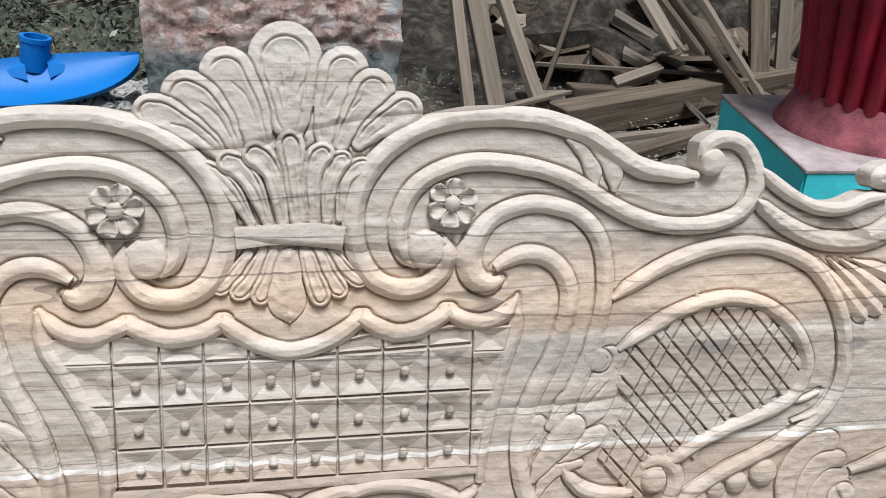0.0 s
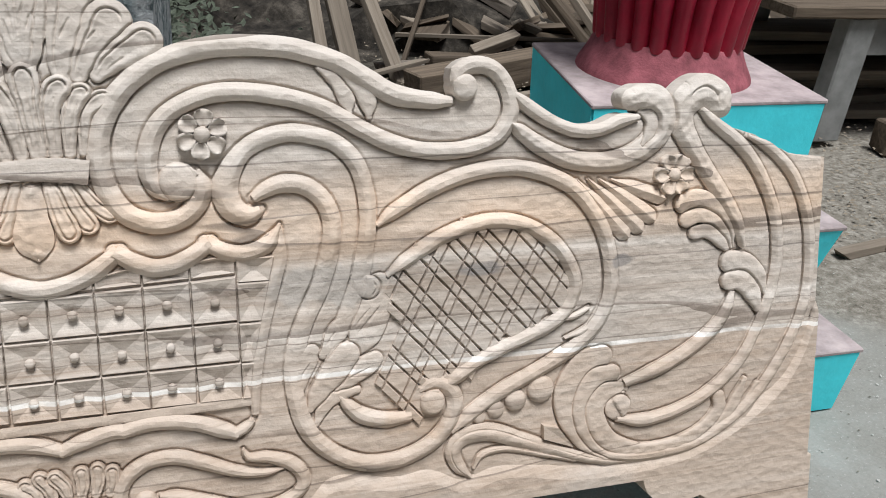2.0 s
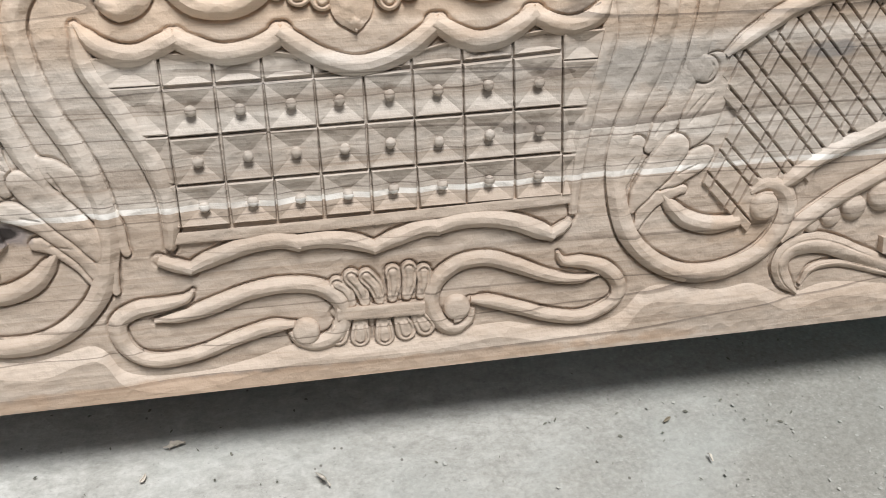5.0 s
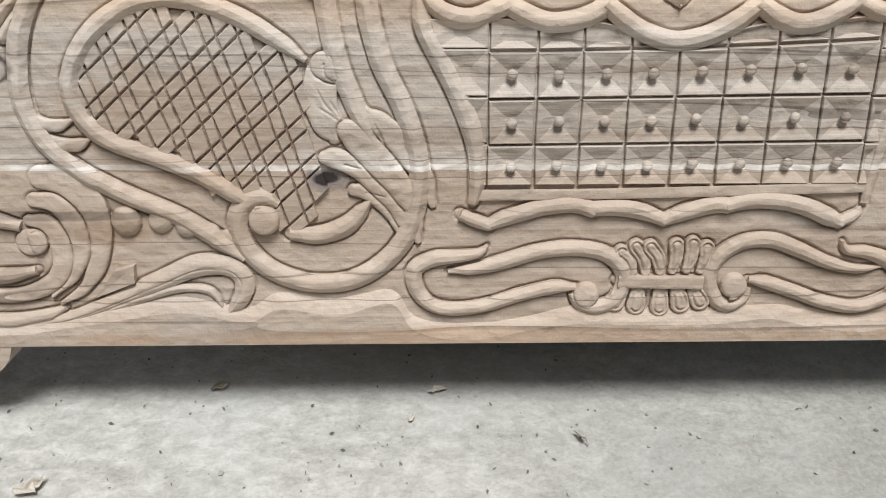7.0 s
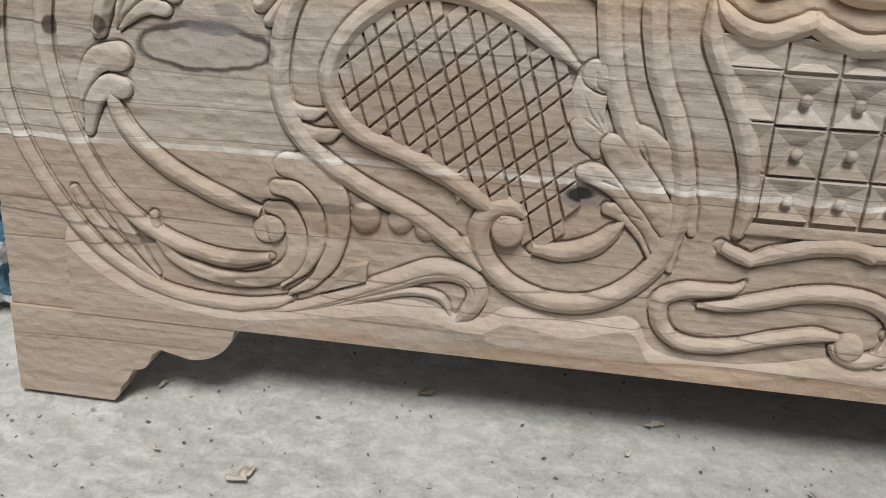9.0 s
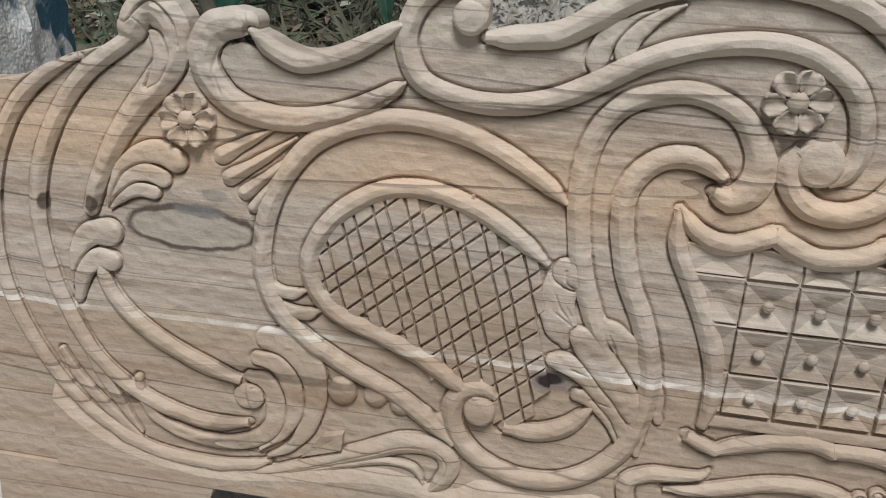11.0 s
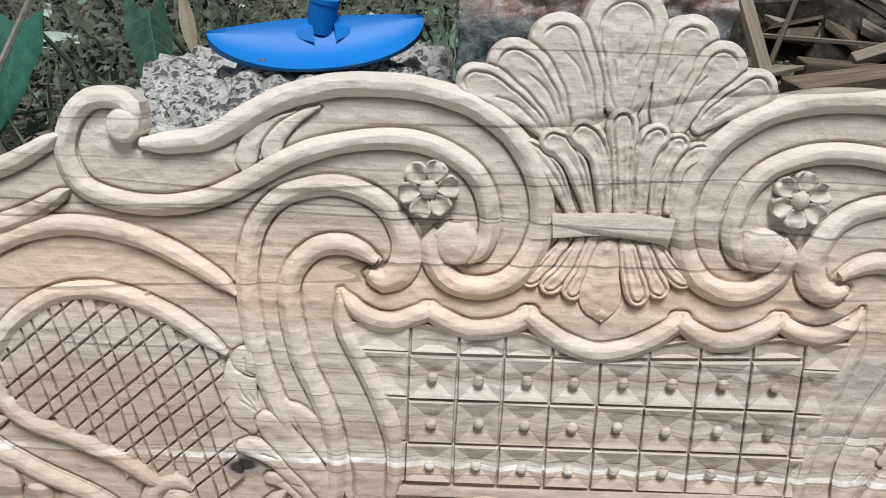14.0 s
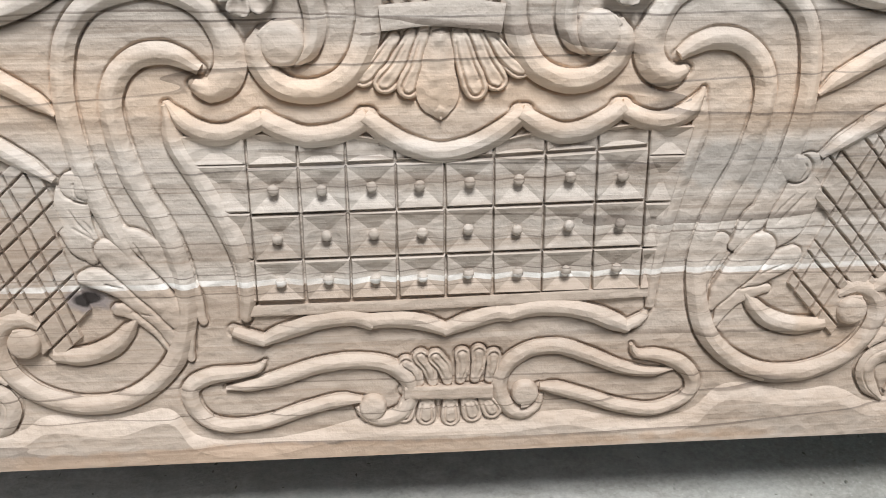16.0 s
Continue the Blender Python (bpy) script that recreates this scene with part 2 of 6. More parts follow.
def plain(name, colour, rough=0.6, var=0.2, scale=14, spec=0.35, bump=0.25):
    k = Mat(name, rough, 0, spec)
    p = k.place()
    n = k.noise(p, scale, 5, 0.6)
    lo, hi = tuple(c * (1 - var) for c in colour), tuple(min(1, c * (1 + var)) for c in colour)
    c = k.ramp(n, (0.3, lo), (0.7, hi))
    return k.done(c, k.noise(p, scale * 8, 4), bump, 0.002)


def old_timber(name, lo, hi):
    k = Mat(name, 0.85, 0, 0.2)
    tc = k.n("TexCoord")
    mp = k.n("Mapping")
    k.put(mp.inputs[0], tc.outputs["Object"])
    mp.inputs["Scale"].default_value = (3, 60, 60)
    g = k.noise(mp.outputs[0], 1.0, 5, 0.65, 0.3)
    c = k.ramp(g, (0.3, lo), (0.7, hi))
    c = k.mix(k.math("MULTIPLY", k.random(), 0.5), c, tuple(0.5 * x for x in lo))
    return k.done(c, g, 0.5, 0.003)


def woven_sack(name, blue, cover):
    """Woven plastic strips, creased, printed with blue bands."""
    k = Mat(name, 0.55, 0, 0.35)
    p = k.place()
    knots = k.voronoi(k.place(0.0, (1, 1, 0.8)), 190)
    c = k.ramp(knots, (0.15, (0.93, 0.94, 0.95)), (0.75, (0.66, 0.69, 0.71)))
    crease = k.noise(k.place(0.5, (1, 1, 2.2)), 16, 5, 0.6, 0.8)
    c = k.mix(k.ramp(crease, (0.36, 0.35), (0.46, 0.0)), c, (0.40, 0.43, 0.45))
    if cover:
        band = k.noise(k.place(0.6, (1, 1, 2.0)), 13, 5, 0.6, 0.9)
        c = k.mix(k.ramp(band, (0.47, 0.0), (0.51, cover)), c, blue)
    else:
        x = k.math("ADD", k.z_of(p, 0), k.math("MULTIPLY", k.noise(p, 6, 2), 0.02))
        c = k.mix(k.ramp(k.math("MULTIPLY", k.math("ADD", x, 1.33), 5.0), (0.43, 0.0), (0.44, 1.0), (0.50, 1.0), (0.51, 0.0)), c, blue)
    return k.done(c, k.math("ADD", k.math("MULTIPLY", knots, -0.5), crease), 0.6, 0.004)


GROUND = concrete()
LIMESTONE = pitted()


def laterite():
    """Broken red stone above, grey-green cement below, whitish moss on the flank."""
    k = Mat("broken_red_stone", 0.95, 0, 0.15)
    p = k.place()
    a = k.noise(p, 58, 9, 0.72, 0.3)
    lumps = k.voronoi(k.place(0.3, (42, 42, 46)), 1.0, 1)
    red = k.ramp(a, (0.37, (0.23, 0.11, 0.09)), (0.45, (0.55, 0.37, 0.315)), (0.52, (0.68, 0.53, 0.475)), (0.60, (0.84, 0.77, 0.73)))
    red = k.mix(k.ramp(k.z_of(lumps, 0), (0.45, 0.0), (0.80, 0.40)), red, (0.66, 0.50, 0.44))
    grey = k.ramp(a, (0.39, (0.055, 0.075, 0.078)), (0.46, (0.15, 0.19, 0.195)), (0.55, (0.25, 0.295, 0.30)), (0.70, (0.42, 0.44, 0.425)))
    z = k.math("ADD", k.z_of(p), k.math("MULTIPLY", k.math("SUBTRACT", k.noise(p, 9, 4), 0.5), 0.05))
    c = k.mix(k.ramp(z, (0.720, 0.0), (0.728, 1.0)), grey, red)
    # a pale crust along the break and down the worn corner
    crust = k.math("MULTIPLY", k.ramp(z, (0.700, 0.0), (0.716, 1.0), (0.732, 1.0), (0.744, 0.0)), k.ramp(k.noise(p, 30, 5), (0.42, 0.0), (0.56, 0.85)))
    c = k.mix(crust, c, (0.55, 0.55, 0.53))
    x = k.math("ADD", k.z_of(p, 0), k.math("MULTIPLY", k.noise(p, 14, 5), 0.05))
    c = k.mix(k.math("MULTIPLY", k.ramp(x, (0.105, 0.0), (0.125, 1.0)), k.ramp(k.noise(p, 45, 5), (0.40, 0.0), (0.55, 0.9))), c, (0.58, 0.60, 0.60))
    return k.done(c, a, 1.0, 0.012)


RED_STONE = laterite()
CYAN = plain("cyan_paint", (0.09, 0.76, 0.85), 0.55, 0.12, 9, 0.3, 0.6)
PINK_DUST = plain("dusty_pink_cement", (0.36, 0.30, 0.295), 0.9, 0.3, 22, 0.2, 0.6)
RED_PAINT = plain("red_paint", (0.31, 0.010, 0.032), 0.42, 0.35, 14, 0.4, 0.6)
RED_DUSTY = plain("dusty_red_paint", (0.30, 0.095, 0.112), 0.85, 0.45, 26, 0.2, 0.8)
BLUE = plain("blue_plastic", (0.008, 0.16, 0.50), 0.5, 0.10, 10, 0.3, 0.05)
TIMBER = old_timber("weathered_timber", (0.062, 0.047, 0.034), (0.20, 0.155, 0.112))
TIMBER_PALE = old_timber("pale_offcut", (0.15, 0.122, 0.093), (0.31, 0.26, 0.205))
TIMBER_DARK = old_timber("dark_timber", (0.08, 0.066, 0.055), (0.22, 0.185, 0.15))
# near-black on purpose: the deep shade of the background is put into this colour
EARTH_WALL = rocky("shaded_stone_heap", (0.010, 0.009, 0.008), (0.036, 0.031, 0.025), (0.10, 0.086, 0.07), 14, 12)
CEMENT = plain("grey_cement", (0.22, 0.22, 0.21), 0.9, 0.25, 14)
BARK = plain("sapling_bark", (0.15, 0.148, 0.12), 0.9, 0.35, 40)
TWIG = plain("pale_twig", (0.25, 0.245, 0.21), 0.85, 0.3, 50)
LEAF = plain("taro_leaf", (0.035, 0.135, 0.095), 0.5, 0.35, 40, 0.4)
LEAF_VEIN = plain("leaf_vein", (0.10, 0.21, 0.155), 0.6, 0.2, 40)
TARO_DARK = plain("dark_taro_leaf", (0.045, 0.10, 0.07), 0.6, 0.4, 45)
LEAF_DARK = plain("dusty_dark_leaf", (0.062, 0.074, 0.050), 0.7, 0.4, 45)
LEAF_DULL = plain("dusty_leaf", (0.10, 0.145, 0.10), 0.7, 0.35, 12)
CHIP = plain("wood_chip", (0.21, 0.175, 0.13), 0.85, 0.35, 25)
LEAF_DRY = plain("dry_leaf", (0.145, 0.122, 0.09), 0.8, 0.35, 20)
GRASS = plain("dusty_grass", (0.098, 0.106, 0.075), 0.85, 0.5, 9)
LEAF_PALE = plain("pale_dusty_leaf", (0.33, 0.39, 0.32), 0.7, 0.3, 16)
PALE_GRIT = plain("pale_grit", (0.37, 0.365, 0.335), 0.9, 0.25, 30)
LEAF_PALE_DRY = plain("pale_dry_leaf", (0.56, 0.51, 0.44), 0.8, 0.25, 60)
STRAW = plain("straw", (0.30, 0.26, 0.19), 0.8, 0.3, 20)
YELLOW = plain("yellow_leaf", (0.62, 0.52, 0.04), 0.6, 0.15, 60)
SACK = woven_sack("woven_sack", (0.06, 0.16, 0.24), 0.0)
SACK_PRINTED = woven_sack("printed_sack", (0.025, 0.14, 0.24), 0.9)


# ---- mesh helpers ----
def part(name, bm, material, parent=None, label="", smooth=False):
    me = bpy.data.meshes.new(name)
    bm.normal_update()
    if smooth:
        for e in bm.edges:
            if len(e.link_faces) == 2 and e.calc_face_angle(0) > 0.50:
                e.smooth = False
    bm.to_mesh(me)
    bm.free()
    if material:
        me.materials.append(material)
    if smooth:
        me.polygons.foreach_set("use_smooth", [True] * len(me.polygons))
    ob = new(name, me)
    ob.parent = parent
    return tagged(ob, label)


def shared(name, me, parent, m):
    ob = new(name, me)
    ob.parent = parent
    ob.matrix_basis = m
    return ob


def box(bm, x0, x1, y0, y1, z0, z1, m=None):
    vs = [bm.verts.new((x, y, z)) for z in (z0, z1) for y in (y0, y1) for x in (x0, x1)]
    for f in ((0, 2, 3, 1), (4, 5, 7, 6), (0, 1, 5, 4), (2, 6, 7, 3), (0, 4, 6, 2), (1, 3, 7, 5)):
        bm.faces.new([vs[i] for i in f])
    if m:
        bmesh.ops.transform(bm, matrix=m, verts=vs)
    return vs


def spline(pts, step):
    """Evenly spaced points on a smooth line through pts (any number of coordinates; the first two are the place)."""
    p = np.array([pts[0], *pts, pts[-1]], float)
    p[0], p[-1] = 2 * p[1] - p[2], 2 * p[-2] - p[-3]
    out = []
    for a, b, c, d in zip(p, p[1:], p[2:], p[3:]):
        n = max(2, int(np.hypot(*(c - b)[:2]) / step))
        for i in range(n):
            t = i / n
            q = 0.5 * (2 * b + (c - a) * t + (2 * a - 5 * b + 4 * c - d) * t * t + (3 * b - a - 3 * c + d) * t ** 3)
            q[2:] = b[2:] + (c - b)[2:] * (t * t * (3 - 2 * t))
            out.append(q)
    out.append(p[-2])
    return np.array(out)


PROFILES = {
    "round": lambda s: 0.36 + 0.64 * min(1.0, (1 - abs(s)) / 0.68) ** 0.9 + 0.05 * (1 - s * s),
    "ridge": lambda s: 0.15 + 0.85 * (1 - abs(s)),
    "leaf": lambda s: 0.40 + 0.60 * (1 - abs(s) ** 1.7) - 0.16 * math.exp(-((s - 0.35) / 0.08) ** 2),
    "tongue": lambda s: 0.35 + 0.65 * (1 - abs(s) ** 2.2) - 0.10 * math.exp(-(s / 0.07) ** 2),
    "flute": lambda s: 0.75 + 0.25 * math.cos(12.5 * s),
    "shell": lambda s: 0.45 - 0.22 * math.exp(-((abs(s) - 0.60) / 0.07) ** 2) + 0.55 * math.exp(-((abs(s) - 0.86) / 0.12) ** 2) - 0.12 * math.exp(-(s / 0.06) ** 2) + 0.1 * s,
    "flat": lambda s: 1 - 0.12 * abs(s) ** 6,
}
GROUND_Y = 0.005  # the carved ground lies this far behind the panel's datum


def strand_mesh(pts, h, kind="round", step=0.55, sides=11, seed=0, low=None, cap=False):
    """A carved strand: a smooth line of (u, v, width) in centimetres with a shaped section, its walls cut down into the ground.
    low: (from, to, share), heights between which it is only lightly cut."""
    q = spline(pts, step)
    if cap:
        d = (q[-1] - q[-2])[:2]
        d = d / np.hypot(*d)
        r = q[-1][2] / 2
        q = np.vstack([q, [(*(q[-1][:2] + d * r * math.sin(a)), 2 * r * max(0.06, math.cos(a))) for a in (0.3, 0.6, 0.85, 1.07, 1.25, 1.4, 1.5)]])
    tan = np.gradient(q[:, :2], axis=0)
    tan /= np.maximum(np.linalg.norm(tan, axis=1), 1e-6)[:, None]
    wmax = q[:, 2].max()
    bm = bmesh.new()
    rows = []
    f = PROFILES[kind]
    ss = [i / (sides - 1) * 2 - 1 for i in range(sides)] if kind != "round" else [-1, -0.82, -0.6, -0.36, -0.27, 0.0, 0.27, 0.36, 0.6, 0.82, 1]
    sides = len(ss)
    for i, (u, v, w) in enumerate(q):
        n = (-tan[i][1], tan[i][0])
        j1 = noise.noise((u * 0.35, v * 0.35, seed * 3.1))
        j2 = noise.noise((u * 0.45 + 40, v * 0.45, seed * 1.7))
        skew = 0.12 * noise.noise((u * 0.3, v * 0.3, seed * 2.3 + 9))
        ww = max(0.15, w) * 0.5 * (1 + 0.08 * j1)
        chip = noise.noise((u * 0.6, v * 0.6, seed * 0.7 + 20))
        skew += 0.11 * chip
        hh = 0.84 * (1 + 0.14 * chip) * h * min(1.0, (max(0.15, w) / wmax) ** (0.22 if cap else 0.5) * 1.05) * (1 + 0.10 * j2)
        if low:
            k = min(1.0, max(0.0, (v - low[0]) / 5)) * min(1.0, max(0.0, (low[1] - v) / 5))
            hh *= 1 + (low[2] - 1) * k
        row = []
        for s, d in [(-0.88, -2.8), (-0.88, -0.05), *((s, f(max(-1, min(1, s + skew * (1 - s * s)))) * hh) for s in ss), (0.88, -0.05), (0.88, -2.8)]:
            row.append(bm.verts.new(((u + n[0] * s * ww) / 100, GROUND_Y - d / 100, (v + n[1] * s * ww) / 100)))
        rows.append(row)
    for a, b in zip(rows, rows[1:]):
        for i in range(sides + 3):
            bm.faces.new((a[i], a[i + 1], b[i + 1], b[i]))
    bm.faces.new(rows[0][::-1])
    bm.faces.new(rows[-1])
    bmesh.ops.recalc_face_normals(bm, faces=bm.faces)
    return bm


def other(u, v):
    """The matching place on the other half; the carver's two halves differ a little."""
    return -u - (4.5 - 0.045 * max(0.0, u - 15)), v - 0.6


# ---- headboard ----
headboard = tagged(new("carved_headboard"), "unfinished pale teak headboard carved with scrolls and a shell", "headboard")
headboard.rotation_euler = (radians(-LEAN_BACK), 0, 0)
count = [0]


TRACES = []


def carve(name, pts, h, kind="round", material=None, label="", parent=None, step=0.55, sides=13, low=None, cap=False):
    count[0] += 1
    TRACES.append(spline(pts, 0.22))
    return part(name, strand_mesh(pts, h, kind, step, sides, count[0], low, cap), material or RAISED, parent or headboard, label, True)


def both(name, pts, h, kind="round", low=None, **k):
    carve(name, pts, h, kind, low=low, **k)
    carve(name, [(*other(u, v), w) for u, v, w in pts], h, kind, **k)


# the board: one outline, feet apart
RIGHT = [(-2, 78.4), (0.2, 77.6), (1.6, 76.6), (3.6, 76.4), (5.2, 74.9), (6.9, 73.8), (8.2, 72.2), (10.2, 71.4), (12.2, 70.8), (17.2, 71.4), (23.4, 71.8), (29.1, 70.8), (33.0, 69.1), (37.0, 66.5), (41.1, 65.4),
         (45.4, 65.2), (46.8, 65.6), (47.4, 68.6), (50.2, 68.8), (52.6, 67.4), (54.7, 64.2), (58.7, 61.8), (62.7, 60.9), (66.6, 61.3), (69.8, 62.3), (70.8, 62.0), (71.6, 63.2), (73.0, 63.2), (75.5, 62.4),
         (77.4, 63.8), (79.3, 64.8), (81.4, 64.4), (82.6, 63.0), (83.6, 61.0), (88.8, 59.5), (94.4, 56.8), (97.5, 56.2), (100.9, 55.9), (101.2, 42.0), (101.8, 11.0)]
outline = RIGHT + [(-2, 11.2)] + [other(u, v) for u, v in RIGHT[:0:-1]]
outline = [(u, max(11.0, v)) for u, v in outline]
bm = bmesh.new()
front = [bm.verts.new((u / 100, GROUND_Y + 0.006, v / 100)) for u, v in outline]
back = [bm.verts.new((u / 100, GROUND_Y + 0.034, v / 100)) for u, v in outline]
from mathutils.geometry import tessellate_polygon
for tri in tessellate_polygon([[Vector((u, v, 0)) for u, v in outline]]):
    bm.faces.new([front[i] for i in tri])
    bm.faces.new([back[i] for i in tri])
for i in range(len(front)):
    j = (i + 1) % len(front)
    bm.faces.new((front[i], back[i], back[j], front[j]))
bmesh.ops.recalc_face_normals(bm, faces=bm.faces)
part("board", bm, WOOD, headboard)

def eased(pts):
    return [(round(float(u), 2), round(float(v), 2)) for u, v, _ in spline([(u, v, 0) for u, v in pts], 0.5)]


FOOT = [*eased([(73.4, 11.0), (73.9, 9.4), (75.0, 8.0), (76.8, 6.9), (79.0, 6.5), (81.0, 6.9), (82.8, 7.3)]), *eased([(83.9, 6.6), (84.4, 5.4), (85.2, 4.5), (86.5, 4.3)]), *eased([(86.9, 3.6), (87.5, 2.6), (88.4, 1.6), (88.6, 0.6), (89.6, -0.4)]), (101.9, -0.3), (101.8, 11.0)]
for pts, proud in ((FOOT, 0.0075), ([(other(u, v)[0], v) for u, v in FOOT], 0.0062)):
    bm = bmesh.new()
    a = [bm.verts.new((u / 100, GROUND_Y - proud, v / 100)) for u, v in pts]
    b = [bm.verts.new((u / 100, GROUND_Y + 0.036, v / 100)) for u, v in pts]
    bm.faces.new(a)
    bm.faces.new(b[::-1])
    for i in range(len(a)):
        j = (i + 1) % len(a)
        bm.faces.new((a[i], b[i], b[j], a[j]))
    bmesh.ops.recalc_face_normals(bm, faces=bm.faces)
    bmesh.ops.bevel(bm, geom=[e for e in bm.edges if e.calc_length() > 0.03 and abs(e.verts[0].co.y - e.verts[1].co.y) < 1e-6 and e.verts[0].co.z + e.verts[1].co.z < 0.2], offset=0.002, segments=1, affect="EDGES")
    part("bracket_foot", bm, WOOD, headboard, "scalloped bracket foot")
# pale freshly sawn strip along the lower edge of one foot
bm = bmesh.new()
strip = [(89.9, 0.1), (89.9, -0.6), (91.4, -0.4), (91.6, -1.0), (102.1, -1.0), (102.1, 0.25)]
a = [bm.verts.new((u / 100, GROUND_Y - 0.0095, v / 100)) for u, v in strip]
b = [bm.verts.new((u / 100, GROUND_Y + 0.03, v / 100)) for u, v in strip]
bm.faces.new(a)
bm.faces.new(b[::-1])
for i in range(len(a)):
    j = (i + 1) % len(a)
    bm.faces.new((a[i], b[i], b[j], a[j]))
bmesh.ops.recalc_face_normals(bm, faces=bm.faces)
part("sawn_strip", bm, FRESH, headboard, "pale freshly sawn lower edge")

both("scroll", [(45.3, 64.8, 1.2), (42.5, 65.0, 2.2), (38.3, 65.7, 2.4), (34.9, 67.6, 2.4), (31.6, 69.5, 2.4), (28.4, 70.6, 2.4), (25.2, 71.3, 2.4), (20.8, 71.5, 2.4), (17.2, 71.3, 2.4), (13.5, 70.5, 2.4), (10.7, 69.3, 2.4), (8.3, 67.5, 2.4), (6.5, 65.4, 2.4), (5.3, 63.1, 2.4), (4.7, 60.6, 2.4), (4.7, 57.9, 2.4), (5.6, 55.0, 2.4), (7.4, 52.8, 2.4), (10.1, 51.8, 2.4), (12.9, 52.2, 2.4), (14.7, 53.8, 2.4), (15.3, 55.8, 2.4), (14.6, 57.5, 1.5)], 1.3, "round")
both("scroll", [(11.8, 54.6, 1.0), (10.4, 55.8, 1.9), (9.7, 58.0, 2.1), (10.2, 61.1, 2.1), (11.5, 63.4, 2.1), (13.6, 65.0, 2.1), (16.5, 66.1, 2.1), (19.9, 66.4, 2.1), (23.7, 66.0, 2.1), (27.5, 65.1, 2.1), (30.8, 63.7, 2.1), (34.1, 61.8, 2.1), (37.5, 60.1, 2.1), (41.0, 59.1, 2.1), (44.6, 58.8, 2.1), (48.2, 59.2, 2.1), (51.2, 60.3, 2.1), (52.7, 62.4, 2.1), (53.0, 64.6, 2.1), (52.1, 67.1, 2.1), (50.3, 68.8, 2.1), (47.9, 69.1, 2.1), (46.2, 68.2, 2.1), (45.7, 66.7, 1.0)], 1.2, "round")
both("scroll", [(21.9, 52.7, 1.2), (20.3, 52.1, 2.5), (18.6, 53.1, 3.0), (17.9, 55.1, 3.0), (18.6, 57.4, 2.5), (20.3, 59.7, 2.1), (22.6, 61.0, 2.1), (25.6, 61.6, 2.1), (28.7, 61.1, 2.1), (31.3, 60.0, 2.1), (33.4, 57.6, 2.1), (34.4, 54.3, 2.1), (34.6, 50.8, 2.1), (34.2, 47.3, 2.1), (33.3, 43.1, 2.1), (31.7, 39.0, 2.1), (29.8, 34.8, 1.2), (28.6, 32.0, 0.6)], 1.1, "round", low=(28, 49, 0.42))
both("scroll", [(21.1, 54.1, 1.2), (22.9, 55.2, 1.9), (24.8, 55.7, 2.2), (27.1, 55.3, 2.2), (29.1, 53.7, 2.2), (30.1, 51.4, 2.2), (30.1, 49.0, 2.2), (29.6, 46.2, 2.2), (28.5, 42.8, 2.2), (26.8, 39.4, 2.2), (25.5, 36.0, 2.2), (24.8, 32.4, 2.2), (25.1, 28.3, 2.2), (26.4, 24.4, 2.2), (29.0, 21.4, 2.2), (32.9, 19.3, 2.2), (37.3, 19.0, 2.2), (41.5, 20.3, 2.2), (44.3, 22.7, 2.2), (45.5, 25.7, 2.2), (44.8, 28.0, 2.2), (42.6, 29.1, 2.2), (40.7, 28.2, 1.0)], 1.1, "round", low=(28, 49, 0.42))
both("crescent", [(30.3, 28.7, 0.6), (31.7, 27.0, 1.8), (33.4, 25.6, 2.2), (36.3, 24.7, 2.1), (39.6, 24.9, 1.6)], 1.0, "round")
TEAR = [(36.8, 43.6, 0.7), (39.5, 45.5, 1.8), (43.0, 47.6, 2.0), (47.4, 49.3, 2.0), (51.2, 49.8, 2.0), (55.1, 49.0, 2.0), (58.9, 46.6, 2.0), (61.3, 43.5, 2.0), (62.2, 40.5, 2.0), (61.2, 37.5, 2.0), (58.4, 35.2, 2.0), (53.2, 33.3, 2.0), (48.6, 31.3, 2.0), (45.7, 29.5, 2.0), (44.3, 28.6, 1.0)]
both("scroll", [(35.7, 50.0, 0.6), (38.0, 51.7, 1.8), (42.3, 54.1, 2.1), (46.7, 55.7, 2.1), (51.2, 56.4, 2.1), (55.0, 56.2, 2.1), (58.9, 55.0, 2.1), (62.2, 53.1, 2.1), (64.8, 50.0, 2.1), (66.6, 46.4, 2.1), (67.4, 42.8, 2.1), (67.4, 38.9, 2.1), (65.8, 35.2, 2.1), (62.6, 32.1, 2.1), (57.7, 29.4, 2.1), (52.1, 26.9, 2.1), (47.8, 24.2, 2.1), (45.0, 21.9, 0.9)], 1.1, "round")
carve("scroll", [(53.2, 65.7, 1.0), (54.9, 64.3, 1.8), (58.0, 62.3, 1.8), (61.5, 60.9, 1.8), (65.0, 60.8, 1.8), (68.2, 61.9, 1.8), (70.8, 62.3, 0.9)], 1.1, "round")
both("scroll", [(80.0, 63.2, 1.0), (82.3, 61.2, 1.8), (86.2, 58.4, 1.9), (89.1, 55.2, 1.9), (91.4, 51.3, 1.9), (92.9, 47.3, 1.9), (93.5, 42.5, 1.9), (92.9, 37.6, 1.9), (91.3, 32.7, 1.9), (88.2, 27.1, 1.9), (83.8, 23.2, 1.9), (78.6, 20.9, 1.9), (73.3, 20.0, 1.9), (69.0, 20.7, 1.0)], 1.0, "round")
